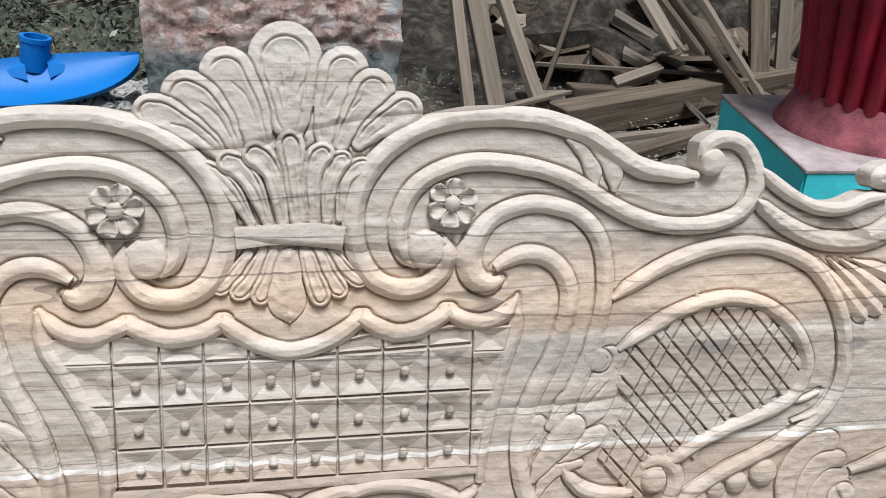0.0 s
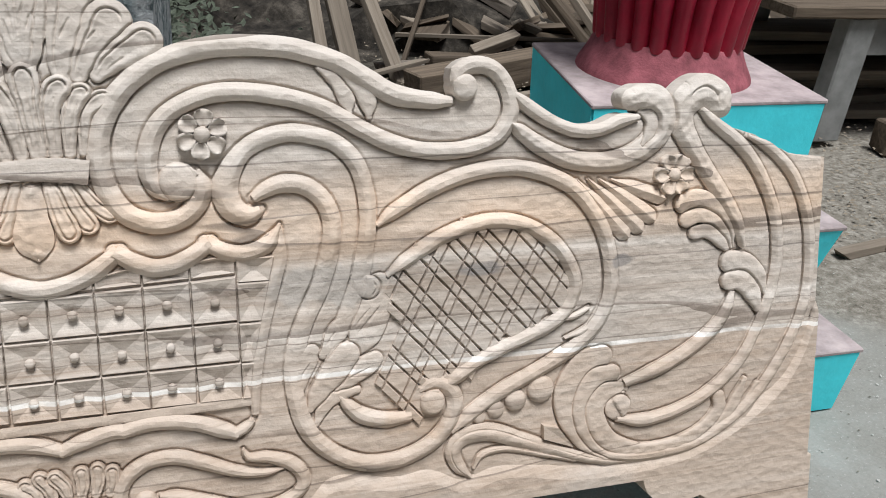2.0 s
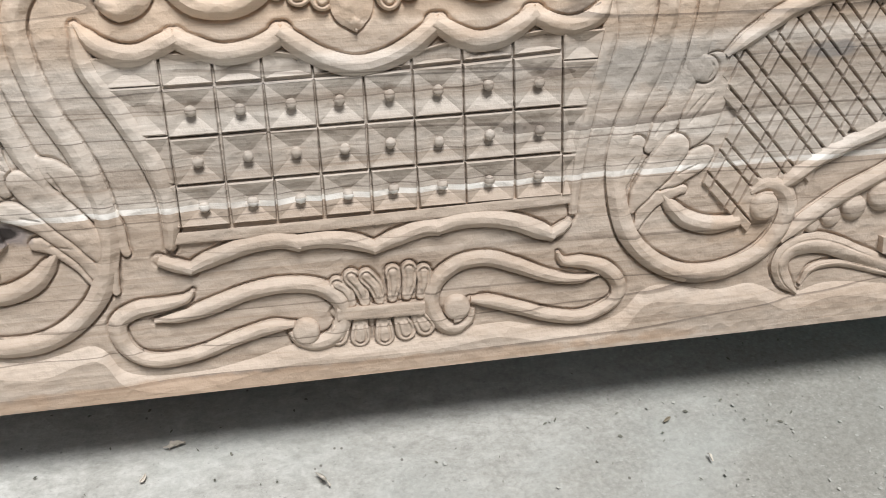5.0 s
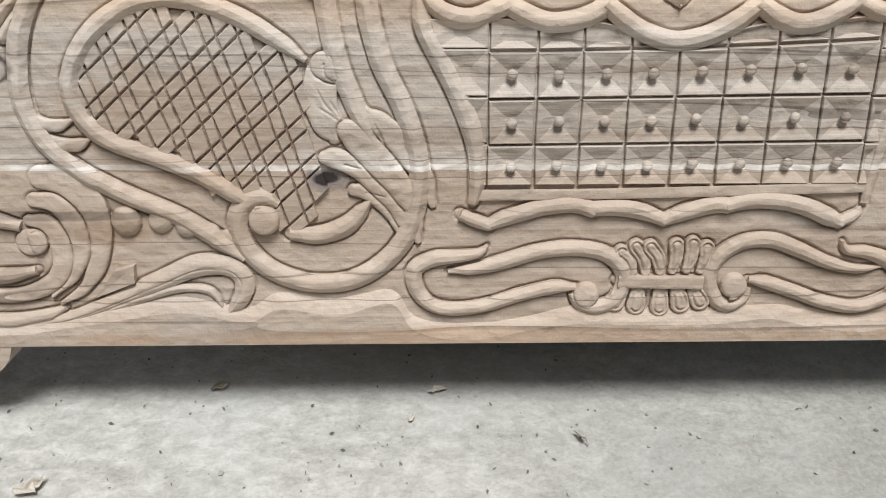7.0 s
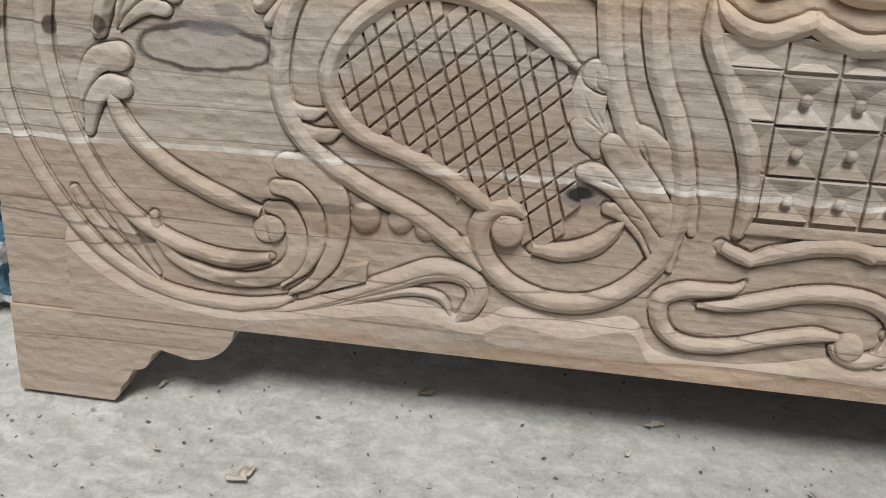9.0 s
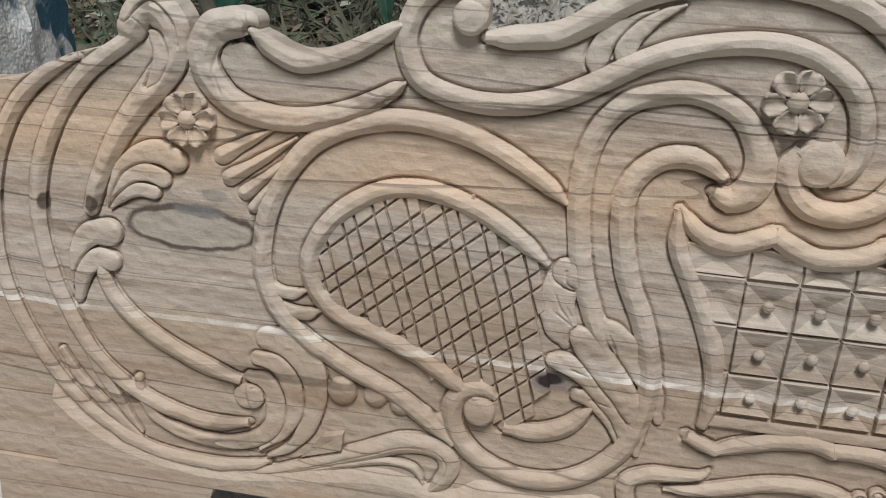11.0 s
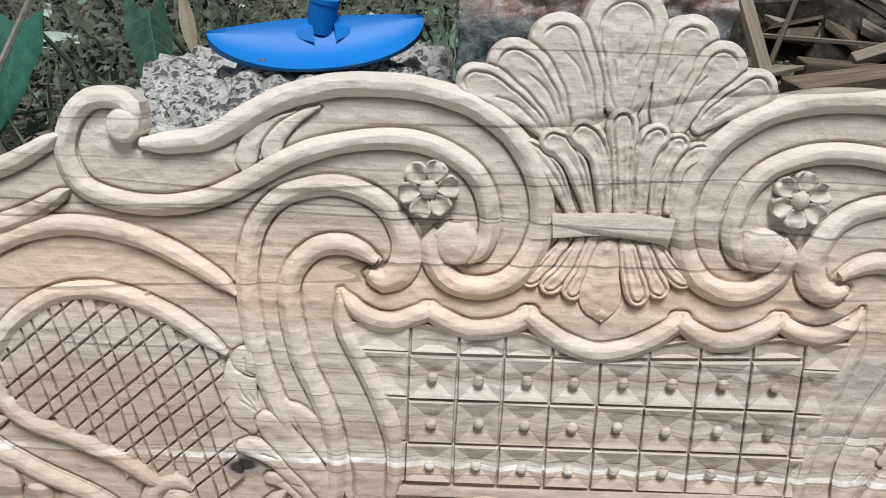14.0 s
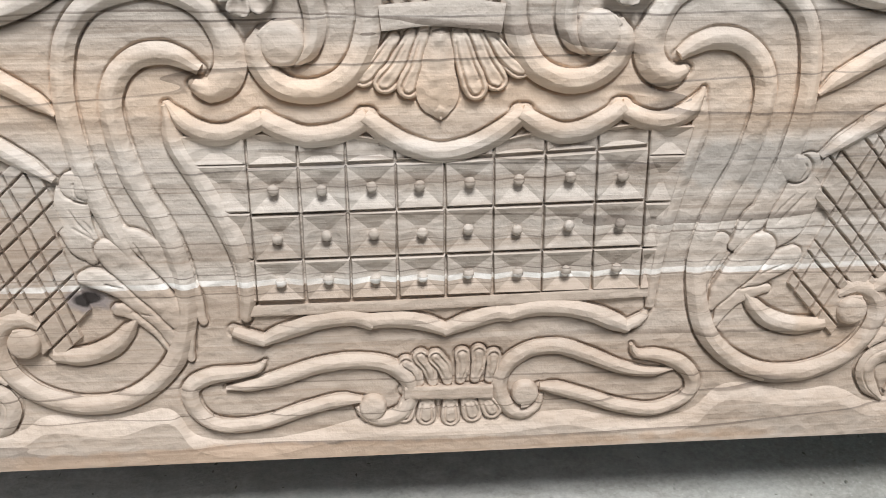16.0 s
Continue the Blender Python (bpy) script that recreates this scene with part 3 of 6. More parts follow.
both("scroll", [(87.5, 59.4, 0.6), (91.2, 57.5, 1.5), (94.7, 54.4, 1.8), (97.1, 50.4, 1.8), (98.5, 46.1, 1.8), (99.1, 40.5, 1.8), (98.6, 35.0, 1.8), (96.6, 29.5, 1.8), (92.7, 23.3, 1.8), (88.0, 18.7, 1.8), (81.7, 15.5, 1.8), (74.4, 14.6, 1.8), (69.0, 15.2, 1.5), (66.4, 16.2, 0.7)], 0.9, "round")
both("scroll", [(86.5, 37.7, 0.9), (85.8, 35.3, 1.8), (83.6, 32.3, 2.1), (79.5, 29.4, 2.1), (74.7, 27.2, 2.1), (70.0, 25.8, 1.3)], 1.0, "round")
both("long_leaf", [(47.7, 15.1, 0.6), (45.9, 17.0, 1.9), (45.2, 19.3, 2.2), (46.7, 21.0, 2.4), (50.4, 21.2, 2.5), (55.4, 19.2, 2.2), (61.3, 16.7, 1.6), (66.4, 14.9, 1.3), (71.7, 13.9, 0.6)], 1.0, "leaf")
both("long_leaf", [(48.1, 16.2, 0.4), (49.4, 18.1, 1.0), (53.0, 18.4, 1.0), (57.9, 17.0, 0.9), (63.0, 15.3, 0.6)], 0.6, "leaf")
carve("small_leaf", [(60.9, 33.2, 0.4), (63.8, 34.1, 1.0), (66.2, 35.8, 0.7), (67.3, 37.3, 0.3)], 0.7, "round")
carve("small_leaf", [(59.6, 35.7, 0.4), (62.5, 36.2, 0.9), (64.5, 37.2, 0.6)], 0.6, "round")
carve("ray", [(62.2, 54.5, 0.4), (65.6, 50.9, 1.9), (69.2, 47.1, 2.2)], 0.75, "ridge", cap=True)
carve("ray", [(63.8, 54.5, 0.4), (67.5, 51.2, 1.9), (71.2, 47.8, 2.2)], 0.75, "ridge", cap=True)
carve("ray", [(65.4, 54.4, 0.4), (69.2, 51.8, 1.9), (73.0, 49.1, 2.2)], 0.75, "ridge", cap=True)
carve("ray", [(67.1, 54.3, 0.4), (70.7, 53.0, 1.9), (74.3, 51.7, 2.2)], 0.75, "ridge", cap=True)
carve("scroll", [(18.3, 23.1, 0.4), (18.9, 22.0, 1.1), (21.3, 21.7, 1.5), (23.9, 20.6, 1.8), (25.4, 18.7, 1.8), (24.9, 16.6, 1.6), (21.4, 15.1, 1.6), (17.5, 15.6, 1.6), (13.6, 17.0, 1.6), (10.4, 18.1, 1.6), (8.2, 18.5, 0.8)], 1.0, "round")
carve("scroll", [(23.1, 20.0, 0.4), (20.5, 19.7, 1.1), (17.3, 20.4, 1.5), (13.4, 22.1, 1.8), (10.3, 23.2, 1.8), (7.2, 23.0, 1.8), (4.7, 21.4, 1.8), (3.7, 18.9, 1.8), (4.4, 16.6, 1.8), (6.2, 15.3, 1.8), (8.0, 16.2, 1.2), (8.4, 17.5, 0.6)], 1.0, "round")
carve("scroll", [(-21.4, 22.7, 0.4), (-22.2, 21.9, 1.1), (-24.4, 21.5, 1.5), (-27.3, 21.2, 1.8), (-29.4, 19.9, 1.9), (-29.2, 17.5, 1.8), (-27.6, 15.7, 1.6), (-24.9, 15.1, 1.6), (-21.2, 15.6, 1.6), (-17.5, 16.8, 1.6), (-13.8, 17.7, 1.6), (-11.3, 17.7, 0.8)], 1.0, "round")
carve("scroll", [(-25.7, 19.7, 0.5), (-22.7, 20.0, 1.4), (-19.6, 20.8, 1.8), (-16.0, 21.9, 1.8), (-12.3, 22.4, 1.8), (-8.7, 21.9, 1.8), (-6.6, 20.5, 1.9), (-5.9, 18.5, 1.8), (-6.7, 16.2, 1.8), (-8.9, 15.2, 1.8), (-10.9, 15.7, 1.3), (-11.8, 16.9, 0.6)], 1.0, "round")
carve("frame_moulding", [(-24.4, 26.4, 1.3), (-22.8, 25.7, 1.5), (-21.1, 25.1, 1.4)], 1.0, "round")
carve("frame_moulding", [(-21.4, 25.1, 1.3), (-19.3, 26.0, 1.8), (-15.7, 27.1, 1.9), (-12.1, 27.5, 1.9), (-9.7, 26.8, 1.8)], 1.1, "round")
carve("frame_moulding", [(-10.1, 27.0, 1.8), (-7.4, 27.1, 1.9), (-4.7, 26.7, 1.9), (-1.8, 25.6, 1.5)], 1.1, "round")
carve("frame_moulding", [(-2.3, 25.6, 1.5), (0.7, 26.7, 2.0), (3.4, 27.4, 2.0), (5.1, 27.3, 1.8)], 1.1, "round")
carve("frame_moulding", [(4.6, 27.3, 1.8), (7.6, 27.9, 2.0), (10.7, 27.8, 2.0), (13.8, 27.0, 2.0), (16.0, 26.0, 2.0), (17.8, 25.1, 1.4)], 1.1, "round")
carve("frame_moulding", [(17.3, 25.3, 1.3), (18.7, 25.9, 1.4), (19.7, 26.8, 0.8)], 1.0, "round")
carve("frame_moulding", [(-28.7, 50.4, 0.5), (-27.5, 48.7, 1.8), (-25.5, 47.4, 2.1), (-23.3, 47.2, 2.1), (-21.1, 48.0, 2.1), (-19.6, 48.7, 1.8)], 1.2, "round")
carve("frame_moulding", [(-20.1, 48.7, 1.8), (-18.4, 47.8, 2.1), (-15.7, 46.8, 2.1), (-13.0, 47.0, 2.1), (-11.0, 47.7, 2.1), (-9.5, 48.7, 1.8)], 1.2, "round")
carve("frame_moulding", [(-10.0, 48.7, 1.8), (-8.0, 47.1, 2.1), (-5.8, 45.8, 2.1), (-2.7, 44.9, 2.1), (0.4, 45.4, 2.1), (3.2, 46.7, 2.1), (6.0, 48.8, 1.8)], 1.25, "round")
carve("frame_moulding", [(5.4, 48.8, 1.8), (7.7, 47.3, 2.1), (10.0, 46.6, 2.1), (12.8, 47.2, 2.1), (16.0, 49.2, 1.8)], 1.2, "round")
carve("frame_moulding", [(15.4, 49.2, 1.8), (17.9, 47.9, 2.0), (20.2, 47.7, 2.0), (22.5, 48.6, 2.0), (24.0, 50.8, 0.5)], 1.1, "round")
SIDE = [(24.0, 50.4, 0.6), (23.7, 46.4, 1.8), (22.2, 41.8, 2.0), (20.9, 37.0, 2.0), (20.1, 32.3, 1.8), (20.0, 27.5, 0.9)]

# plain rim along the bottom, chamfered up to the carving in scallops
RIM = [(-94.4, 19.5), (-91, 16.6), (-85.5, 13.9), (-76, 12.4), (-66, 13.6), (-56, 15.0), (-48.4, 13.8), (-44.6, 15.4), (-38, 14.6), (-32.1, 16.0), (-29.7, 12.8), (-25.8, 11.5), (-21.5, 11.5), (-16.5, 12.5), (-11.5, 13.3), (-4, 13.2), (4.9, 13.2), (11.2, 13.8), (16.4, 12.7), (22.3, 12.1), (26.1, 13.2), (29.3, 16.0), (37.1, 15.0), (42.5, 15.0), (46.9, 13.2), (53.1, 14.4), (64.3, 12.5), (76.9, 12.7), (85.6, 15.1), (94.2, 20.5), (98.3, 25.7), (101.0, 33)]
bm = bmesh.new()
rows = []
for u, v in spline([(a, b, 0) for a, b in RIM], 0.8)[:, :2]:
    slope = 1.5 + 0.35 * noise.noise((u * 0.15, 3, 0))
    rows.append([bm.verts.new((u / 100, GROUND_Y - d, w / 100)) for w, d in ((11.0, -0.002), (11.0, 0.0075), (max(11.1, v), 0.0075), (max(11.1, v) + slope * 0.55, 0.004), (max(11.1, v) + slope, -0.001))])
cut = bmesh.new()
for a, b in zip(rows, rows[1:]):
    for i in range(2):
        bm.faces.new((a[i], b[i], b[i + 1], a[i + 1]))
for u, v in spline([(a, b, 0) for a, b in RIM], 0.8)[:, :2]:
    k = 1.9 + 0.5 * noise.noise((u * 0.15, 3, 0))
    v = max(11.1, v)
    for w, d in ((v, 0.0075), (v + k * 0.4, 0.0058), (v + k, -0.001)):
        cut.verts.new((u / 100, GROUND_Y - d, w / 100))
cut.verts.ensure_lookup_table()
for i in range(len(cut.verts) // 3 - 1):
    for j in range(2):
        cut.faces.new([cut.verts[x] for x in (3 * i + j, 3 * i + 3 + j, 3 * i + 4 + j, 3 * i + 1 + j)])
bmesh.ops.delete(bm, geom=[v for v in bm.verts if not v.link_faces], context="VERTS")
bmesh.ops.recalc_face_normals(bm, faces=bm.faces)
part("bottom_rim", bm, WOOD, headboard)
for f in cut.faces:
    f.normal_update()
    if f.normal.y > 0:
        f.normal_flip()
part("chamfer", cut, FRESH, headboard, "freshly cut pale chamfer", True)
bm = bmesh.new()
wedge = [(57.8, 21.4, 0.0), (60.0, 20.8, 0.0), (62.6, 17.4, 0.0), (57.9, 19.4, 0.0)]
top = [bm.verts.new((u / 100, GROUND_Y - 0.010 + 0.006 * (i == 2), v / 100)) for i, (u, v, _) in enumerate(wedge)]
low = [bm.verts.new((u / 100, GROUND_Y + 0.002, v / 100)) for u, v, _ in wedge]
bm.faces.new(top)
for i in range(4):
    bm.faces.new((top[i], low[i], low[(i + 1) % 4], top[(i + 1) % 4]))
bmesh.ops.recalc_face_normals(bm, faces=bm.faces)
w1 = part("wedge", bm, WOOD, headboard)
w2 = shared("wedge", w1.data, headboard, Matrix.Translation((-0.024, 0, -0.006)) @ Matrix.Diagonal((-1, 1, 1, 1)))

# frame sides and lattice frames
carve("frame_moulding", SIDE, 0.55)
carve("frame_moulding", [(-28.9, 50.2, 0.8), (-28.3, 46.5, 2.0), (-26.5, 42.8, 2.1), (-24.6, 39.0, 2.1), (-23.0, 34.8, 2.1), (-22.6, 30.6, 1.9), (-23.0, 27.6, 1.2)], 1.1)
both("lattice_frame", TEAR, 1.25)


# knobs and beads
def knob(u, v, r, h, name="knob", groove=False, label="", flat=0.8):
    bm = bmesh.new()
    rings, seg = 7, 22
    rows = []
    for i in range(rings):
        a = i / (rings - 1) * math.pi / 2
        rr, d = r * math.cos(a) ** flat if i < rings - 1 else 0.02, h * math.sin(a)
        row = []
        for j in range(seg):
            b = j / seg * 2 * math.pi
            x, y = rr * math.cos(b), rr * math.sin(b)
            dd = d
            if groove:
                ang = (b / (2 * math.pi) + 0.15) % 1.0
                spiral = r * (0.25 + 0.62 * ang)
                dd -= 0.20 * h * math.exp(-((rr - spiral) / (0.13 * r)) ** 2)
            row.append(bm.verts.new(((u + x) / 100, GROUND_Y - dd / 100, (v + y) / 100)))
        rows.append(row)
    rows.insert(0, [bm.verts.new((v.co.x, GROUND_Y + 0.028, v.co.z)) for v in rows[0]])
    for a, b in zip(rows, rows[1:]):
        for j in range(seg):
            bm.faces.new((a[j], a[(j + 1) % seg], b[(j + 1) % seg], b[j]))
    bm.faces.new(rows[-1])
    bmesh.ops.recalc_face_normals(bm, faces=bm.faces)
    return part(name, bm, RAISED, headboard, label, True)


def volute(u, v, r, h, start, way):
    """The curled end of a scroll: a flat disc with the lip's last turn on it."""
    knob(u, v, r * 0.9, h * 0.92, flat=0.27)
    # the last turn of the lip, lying low on the disc
    pts = []
    for i in range(6):
        t = i / 5
        a = radians(start + way * 130 * t)
        q = r * (0.80 - 0.30 * t)
        pts.append((round(u + q * math.cos(a), 2), round(v + q * math.sin(a), 2), r * (0.34 - 0.22 * t)))
    carve("curl_lip", pts, h * 0.93, "flat", step=0.3, sides=7)


for u, v, r, h, a, way in ((12.9, 56.4, 2.55, 1.35, 20, 1), (46.9, 66.5, 1.9, 1.45, 150, 1), (42.4, 26.5, 1.95, 1.35, 60, 1)):
    volute(u, v, r, h, a, way)
    volute(*other(u, v), r, h, 180 - a, -way)
BEADS_FAR = ((-60.6, 25.8, 1.7), (-56.9, 25.8, 1.4), (-54.1, 25.2, 1.35), (-51.7, 24.3, 1.15), (-49.8, 23.8, 0.95))
for u, v, r in ((47.2, 22.9, 0.8), (48.9, 23.5, 1.0), (51.2, 24.3, 1.25), (54.0, 25.2, 1.55), (57.6, 26.4, 1.95)):
    knob(u, v, r, r * 0.55, "bead", False)
for u, v, r in BEADS_FAR:
    knob(u, v, r, r * 0.55, "bead", False)
volute(6.6, 17.8, 1.7, 1.15, 250, 1)
volute(-10.1, 16.8, 1.7, 1.15, 290, -1)


# flowers
def petal_mesh():
    bm = bmesh.new()
    n, m = 7, 7
    rows = []
    for i in range(n):
        t = i / (n - 1)
        w = 1.05 * math.sin(min(1.0, t * 1.15 + 0.12) * math.pi * 0.62) * (1 if t < 0.85 else 0.86 if t < 0.99 else 0.55)
        row = []
        for j in range(m):
            s = j / (m - 1) * 2 - 1
            r = 0.75 + t * 2.05
            d = (0.25 + 0.95 * t ** 1.5) * (0.30 + 0.70 * s * s) + 0.30 - 0.35 * (t > 0.99) + 0.25 * (abs(s) > 0.6) * (1 - t)
            row.append(bm.verts.new((s * w / 100, -d * 0.9 / 100, (r + 0.1 * (1 - s * s)) / 100)))
        rows.append(row)
    for a, b in zip(rows, rows[1:]):
        for j in range(m - 1):
            bm.faces.new((a[j], a[j + 1], b[j + 1], b[j]))
    edge = [r[0] for r in rows] + rows[-1][1:] + [r[-1] for r in rows[-2::-1]] + rows[0][-2:0:-1]
    low = [bm.verts.new((v.co.x * 1.03, 0.004, v.co.z)) for v in edge]
    for i in range(len(edge)):
        j = (i + 1) % len(edge)
        bm.faces.new((edge[i], edge[j], low[j], low[i]))
    bmesh.ops.recalc_face_normals(bm, faces=bm.faces)
    me = bpy.data.meshes.new("petal")
    bm.to_mesh(me)
    bm.free()
    me.materials.append(WOOD)
    me.polygons.foreach_set("use_smooth", [True] * len(me.polygons))
    return me


PETAL = petal_mesh()


def flower(u, v, size, turn):
    bm = bmesh.new()
    bmesh.ops.create_uvsphere(bm, u_segments=14, v_segments=8, radius=0.0098 * size)
    bmesh.ops.scale(bm, vec=(1, 0.8, 1), verts=bm.verts)
    bmesh.ops.translate(bm, vec=(u / 100, GROUND_Y - 0.006, v / 100), verts=bm.verts)
    f = part("flower", bm, WOOD, headboard, "six-petalled carved flower with a domed centre", True)
    for i in range(6):
        a = radians(60 * i + turn)
        shared("petal", PETAL, f, Matrix.Translation((u / 100, GROUND_Y - 0.002, v / 100)) @ Matrix.Rotation(a, 4, "Y") @ Matrix.Scale(size, 4))


flower(15.8, 61.7, 1.0, 8)
flower(-20.4, 61.1, 1.03, 20)
flower(76.2, 54.6, 0.98, 30)
flower(-77.3, 53.7, 1.0, 25)

# leaves, lobes and hooks: cut as stepped relief, each lobe lapping over those before it
def near_spine(spine, U, V):
    """Distance to the edge of a line of discs (positive inside), the half width there, the place along it and the side."""
    best, k = np.full(U.shape, 1e9), np.zeros(U.shape, int)
    for i, (u, v, w) in enumerate(spine):
        d = np.hypot(U - u, V - v) - w / 2
        closer = d < best
        best[closer], k[closer] = d[closer], i
    t = np.gradient(spine[:, :2], axis=0)
    t /= np.maximum(np.hypot(t[:, 0], t[:, 1]), 1e-6)[:, None]
    turn = (t[k, 0] * (V - spine[k, 1]) - t[k, 1] * (U - spine[k, 0])) / np.maximum(spine[k, 2] / 2, 0.05)
    return -best, spine[k, 2] / 2, k, turn


def lobe_height(kind, e, half, t, rim, turn=0.0):
    x = np.clip(e / np.maximum(half, 0.05), 0, 1)
    if kind == "rimmed":
        rw = np.minimum(rim, half * 0.42)
        body = 0.52 + 0.48 * np.clip(e / (0.8 * rw), 0, 1) ** 0.7
        face = 1.0 - 0.20 * np.clip((e - rw) / 0.6, 0, 1)
        slit = 0.62 * np.clip(1 - np.abs(e - rw) / 0.20, 0, 1) * np.clip(t * 5, 0, 1) * np.clip(1.6 + 3.2 * turn, 0, 1)
        return (np.where(e < rw, body, face) - slit) * (0.62 + 0.38 * np.clip(t * 2.5, 0, 1))
    if kind == "ridge":
        return 0.22 + 0.78 * x
    if kind == "strand":
        return 0.36 + 0.64 * np.minimum(1.0, x / 0.66) ** 0.9
    return (0.50 + 0.50 * np.sqrt(np.clip(1 - (1 - np.clip(x / 0.6, 0, 1)) ** 2, 0, 1))) * (0.6 + 0.4 * np.clip(t * 3, 0, 1))


class Relief:
    CELL = 0.11

    def __init__(self):
        self.lobes, self.cuts = [], []

    def lobe(self, name, pts, h, kind, rim=1.15, side=0):
        """side: the flank that the rim follows (0: both)."""
        q = spline(pts, 0.16)[:, :3]
        q[:, 2] = np.maximum(q[:, 2], 0.2)
        TRACES.append(q)
        self.lobes.append((name, q, h, kind, rim, side))

    def cut(self, pts, width, depth):
        self.cuts.append((spline([(u, v, 0) for u, v in pts], 0.12)[:, :2], width / 2, depth))

    def build(self, wall):
        """One mesh a lobe, its edge walled down by so many centimetres."""
        cell = self.CELL
        grids = []
        for name, q, h, kind, rim, side in self.lobes:
            m = q[:, 2].max() / 2 + 2 * cell
            i0, i1 = int(np.floor((q[:, 0].min() - m) / cell)), int(np.ceil((q[:, 0].max() + m) / cell))
            j0, j1 = int(np.floor((q[:, 1].min() - m) / cell)), int(np.ceil((q[:, 1].max() + m) / cell))
            U, V = np.meshgrid(np.arange(i0, i1) * cell, np.arange(j0, j1) * cell, indexing="ij")
            grids.append((U, V, *near_spine(q, U, V)))
        for n, (name, q, h, kind, rim, side) in enumerate(self.lobes):
            U, V, e, half, k, turn = grids[n]
            top = h * lobe_height(kind, np.maximum(e, 0), half, k / len(q), rim, side * turn)
            wave = np.sin(U * 2.1 + 1.7 * np.sin(V * 1.3 + n)) * np.sin(V * 2.6 + 1.3 * np.sin(U * 1.1))
            top = top * (1 + 0.06 * wave)
            for line, r, depth in self.cuts:
                if line[:, 0].max() < U.min() or line[:, 0].min() > U.max() or line[:, 1].max() < V.min() or line[:, 1].min() > V.max():
                    continue
                d = np.full(U.shape, 1e9)
                for i, (u, v) in enumerate(line):
                    fine = 0.25 + 0.75 * min(1.0, 4 * i / len(line), 4 * (1 - i / len(line)))
                    d = np.minimum(d, np.hypot(U - u, V - v) / fine)
                top = top - depth * np.clip(1 - d / r, 0, 1)
            buried = np.zeros(U.shape, bool)
            for name2, q2, h2, kind2, rim2, side2 in self.lobes[n + 1:]:
                e2, half2, k2, turn2 = near_spine(q2, U, V)
                over = h2 * lobe_height(kind2, np.maximum(e2, 0), half2, k2 / len(q2), rim2, side2 * turn2) - 0.12
                top = np.where(e2 > 0, np.minimum(top, over), top - 0.42 * np.clip(1 + e2 / 0.26, 0, 1))
                buried |= e2 > 0.2
            top = np.maximum(top, -0.15)
            keep = e > 0
            cells = keep[:-1, :-1] | keep[1:, :-1] | keep[:-1, 1:] | keep[1:, 1:]
            cells &= ~(buried[:-1, :-1] & buried[1:, :-1] & buried[:-1, 1:] & buried[1:, 1:])
            if not cells.any():
                continue
            used = np.zeros(U.shape, bool)
            for a, b in ((0, 0), (1, 0), (0, 1), (1, 1)):
                used[a:used.shape[0] - 1 + a, b:used.shape[1] - 1 + b] |= cells
            stray = used & ~keep
            c = q[k]
            away = np.maximum(np.hypot(U - c[..., 0], V - c[..., 1]), 1e-6)
            U2 = np.where(stray, c[..., 0] + (U - c[..., 0]) / away * half, U)
            V2 = np.where(stray, c[..., 1] + (V - c[..., 1]) / away * half, V)
            index = np.full(U.shape, -1)
            index[used] = np.arange(used.sum())
            co = np.stack([U2[used] / 100, GROUND_Y - top[used] / 100, V2[used] / 100], 1).tolist()
            ci, cj = np.nonzero(cells)
            quads = np.stack([index[ci, cj], index[ci + 1, cj], index[ci + 1, cj + 1], index[ci, cj + 1]], 1).tolist()
            edges = collections.Counter()
            for f in quads:
                for a, b in zip(f, f[1:] + f[:1]):
                    edges[(a, b) if a < b else (b, a)] += 1
            ring, walls = {}, []
            for f in list(quads):
                for a, b in zip(f, f[1:] + f[:1]):
                    if edges[(a, b) if a < b else (b, a)] == 1:
                        for v in (a, b):
                            if v not in ring:
                                ring[v] = len(co)
                                co += [co[v], [co[v][0], GROUND_Y + wall / 100, co[v][2]]]
                        walls.append((ring[b], ring[a], ring[a] + 1, ring[b] + 1))
            me = bpy.data.meshes.new(name)
            me.from_pydata(co, [], quads + walls)
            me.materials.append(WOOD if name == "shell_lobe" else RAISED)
            me.polygons.foreach_set("use_smooth", [True] * len(me.polygons))
            shared(name, me, headboard, Matrix.Identity(4))


# crest: upper tier, the outer lobes lap over the inner ones
r = Relief()
r.lobe("shell_lobe", [(-2.1, 69.4, 2.8), (-2.3, 71.8, 4.8), (-2.4, 74.4, 6.6), (-2.5, 76.5, 7.9), (-2.5, 77.2, 7.8)], 0.6, "rimmed", rim=1.5)
r.lobe("shell_lobe", [(-5.1, 67.3, 2.6), (-5.9, 69.7, 3.6), (-6.8, 72.3, 4.7), (-8.0, 74.3, 5.5), (-8.6, 75.5, 5.7)], 0.62, "rimmed", side=-1)
r.lobe("shell_lobe", [(1.8, 68.0, 2.1), (2.0, 70.5, 3.1), (2.7, 72.9, 4.2), (3.4, 74.9, 5.0), (3.7, 76.0, 5.4)], 0.62, "rimmed", side=1)
r.lobe("shell_lobe", [(-8.0, 67.3, 2.1), (-8.7, 69.0, 2.7), (-9.8, 70.9, 3.7), (-11.6, 72.8, 4.7), (-12.8, 73.3, 5.1)], 0.68, "rimmed", side=-1)
r.lobe("shell_lobe", [(3.4, 68.3, 1.7), (4.4, 70.4, 2.7), (5.7, 72.4, 3.8), (6.8, 74.0, 4.9)], 0.68, "rimmed", side=1)
r.lobe("shell_lobe", [(-9.4, 67.0, 1.5), (-10.9, 68.6, 2.4), (-13.0, 70.0, 3.3), (-15.1, 71.2, 3.9), (-16.4, 71.5, 3.7)], 0.74, "rimmed", side=-1)
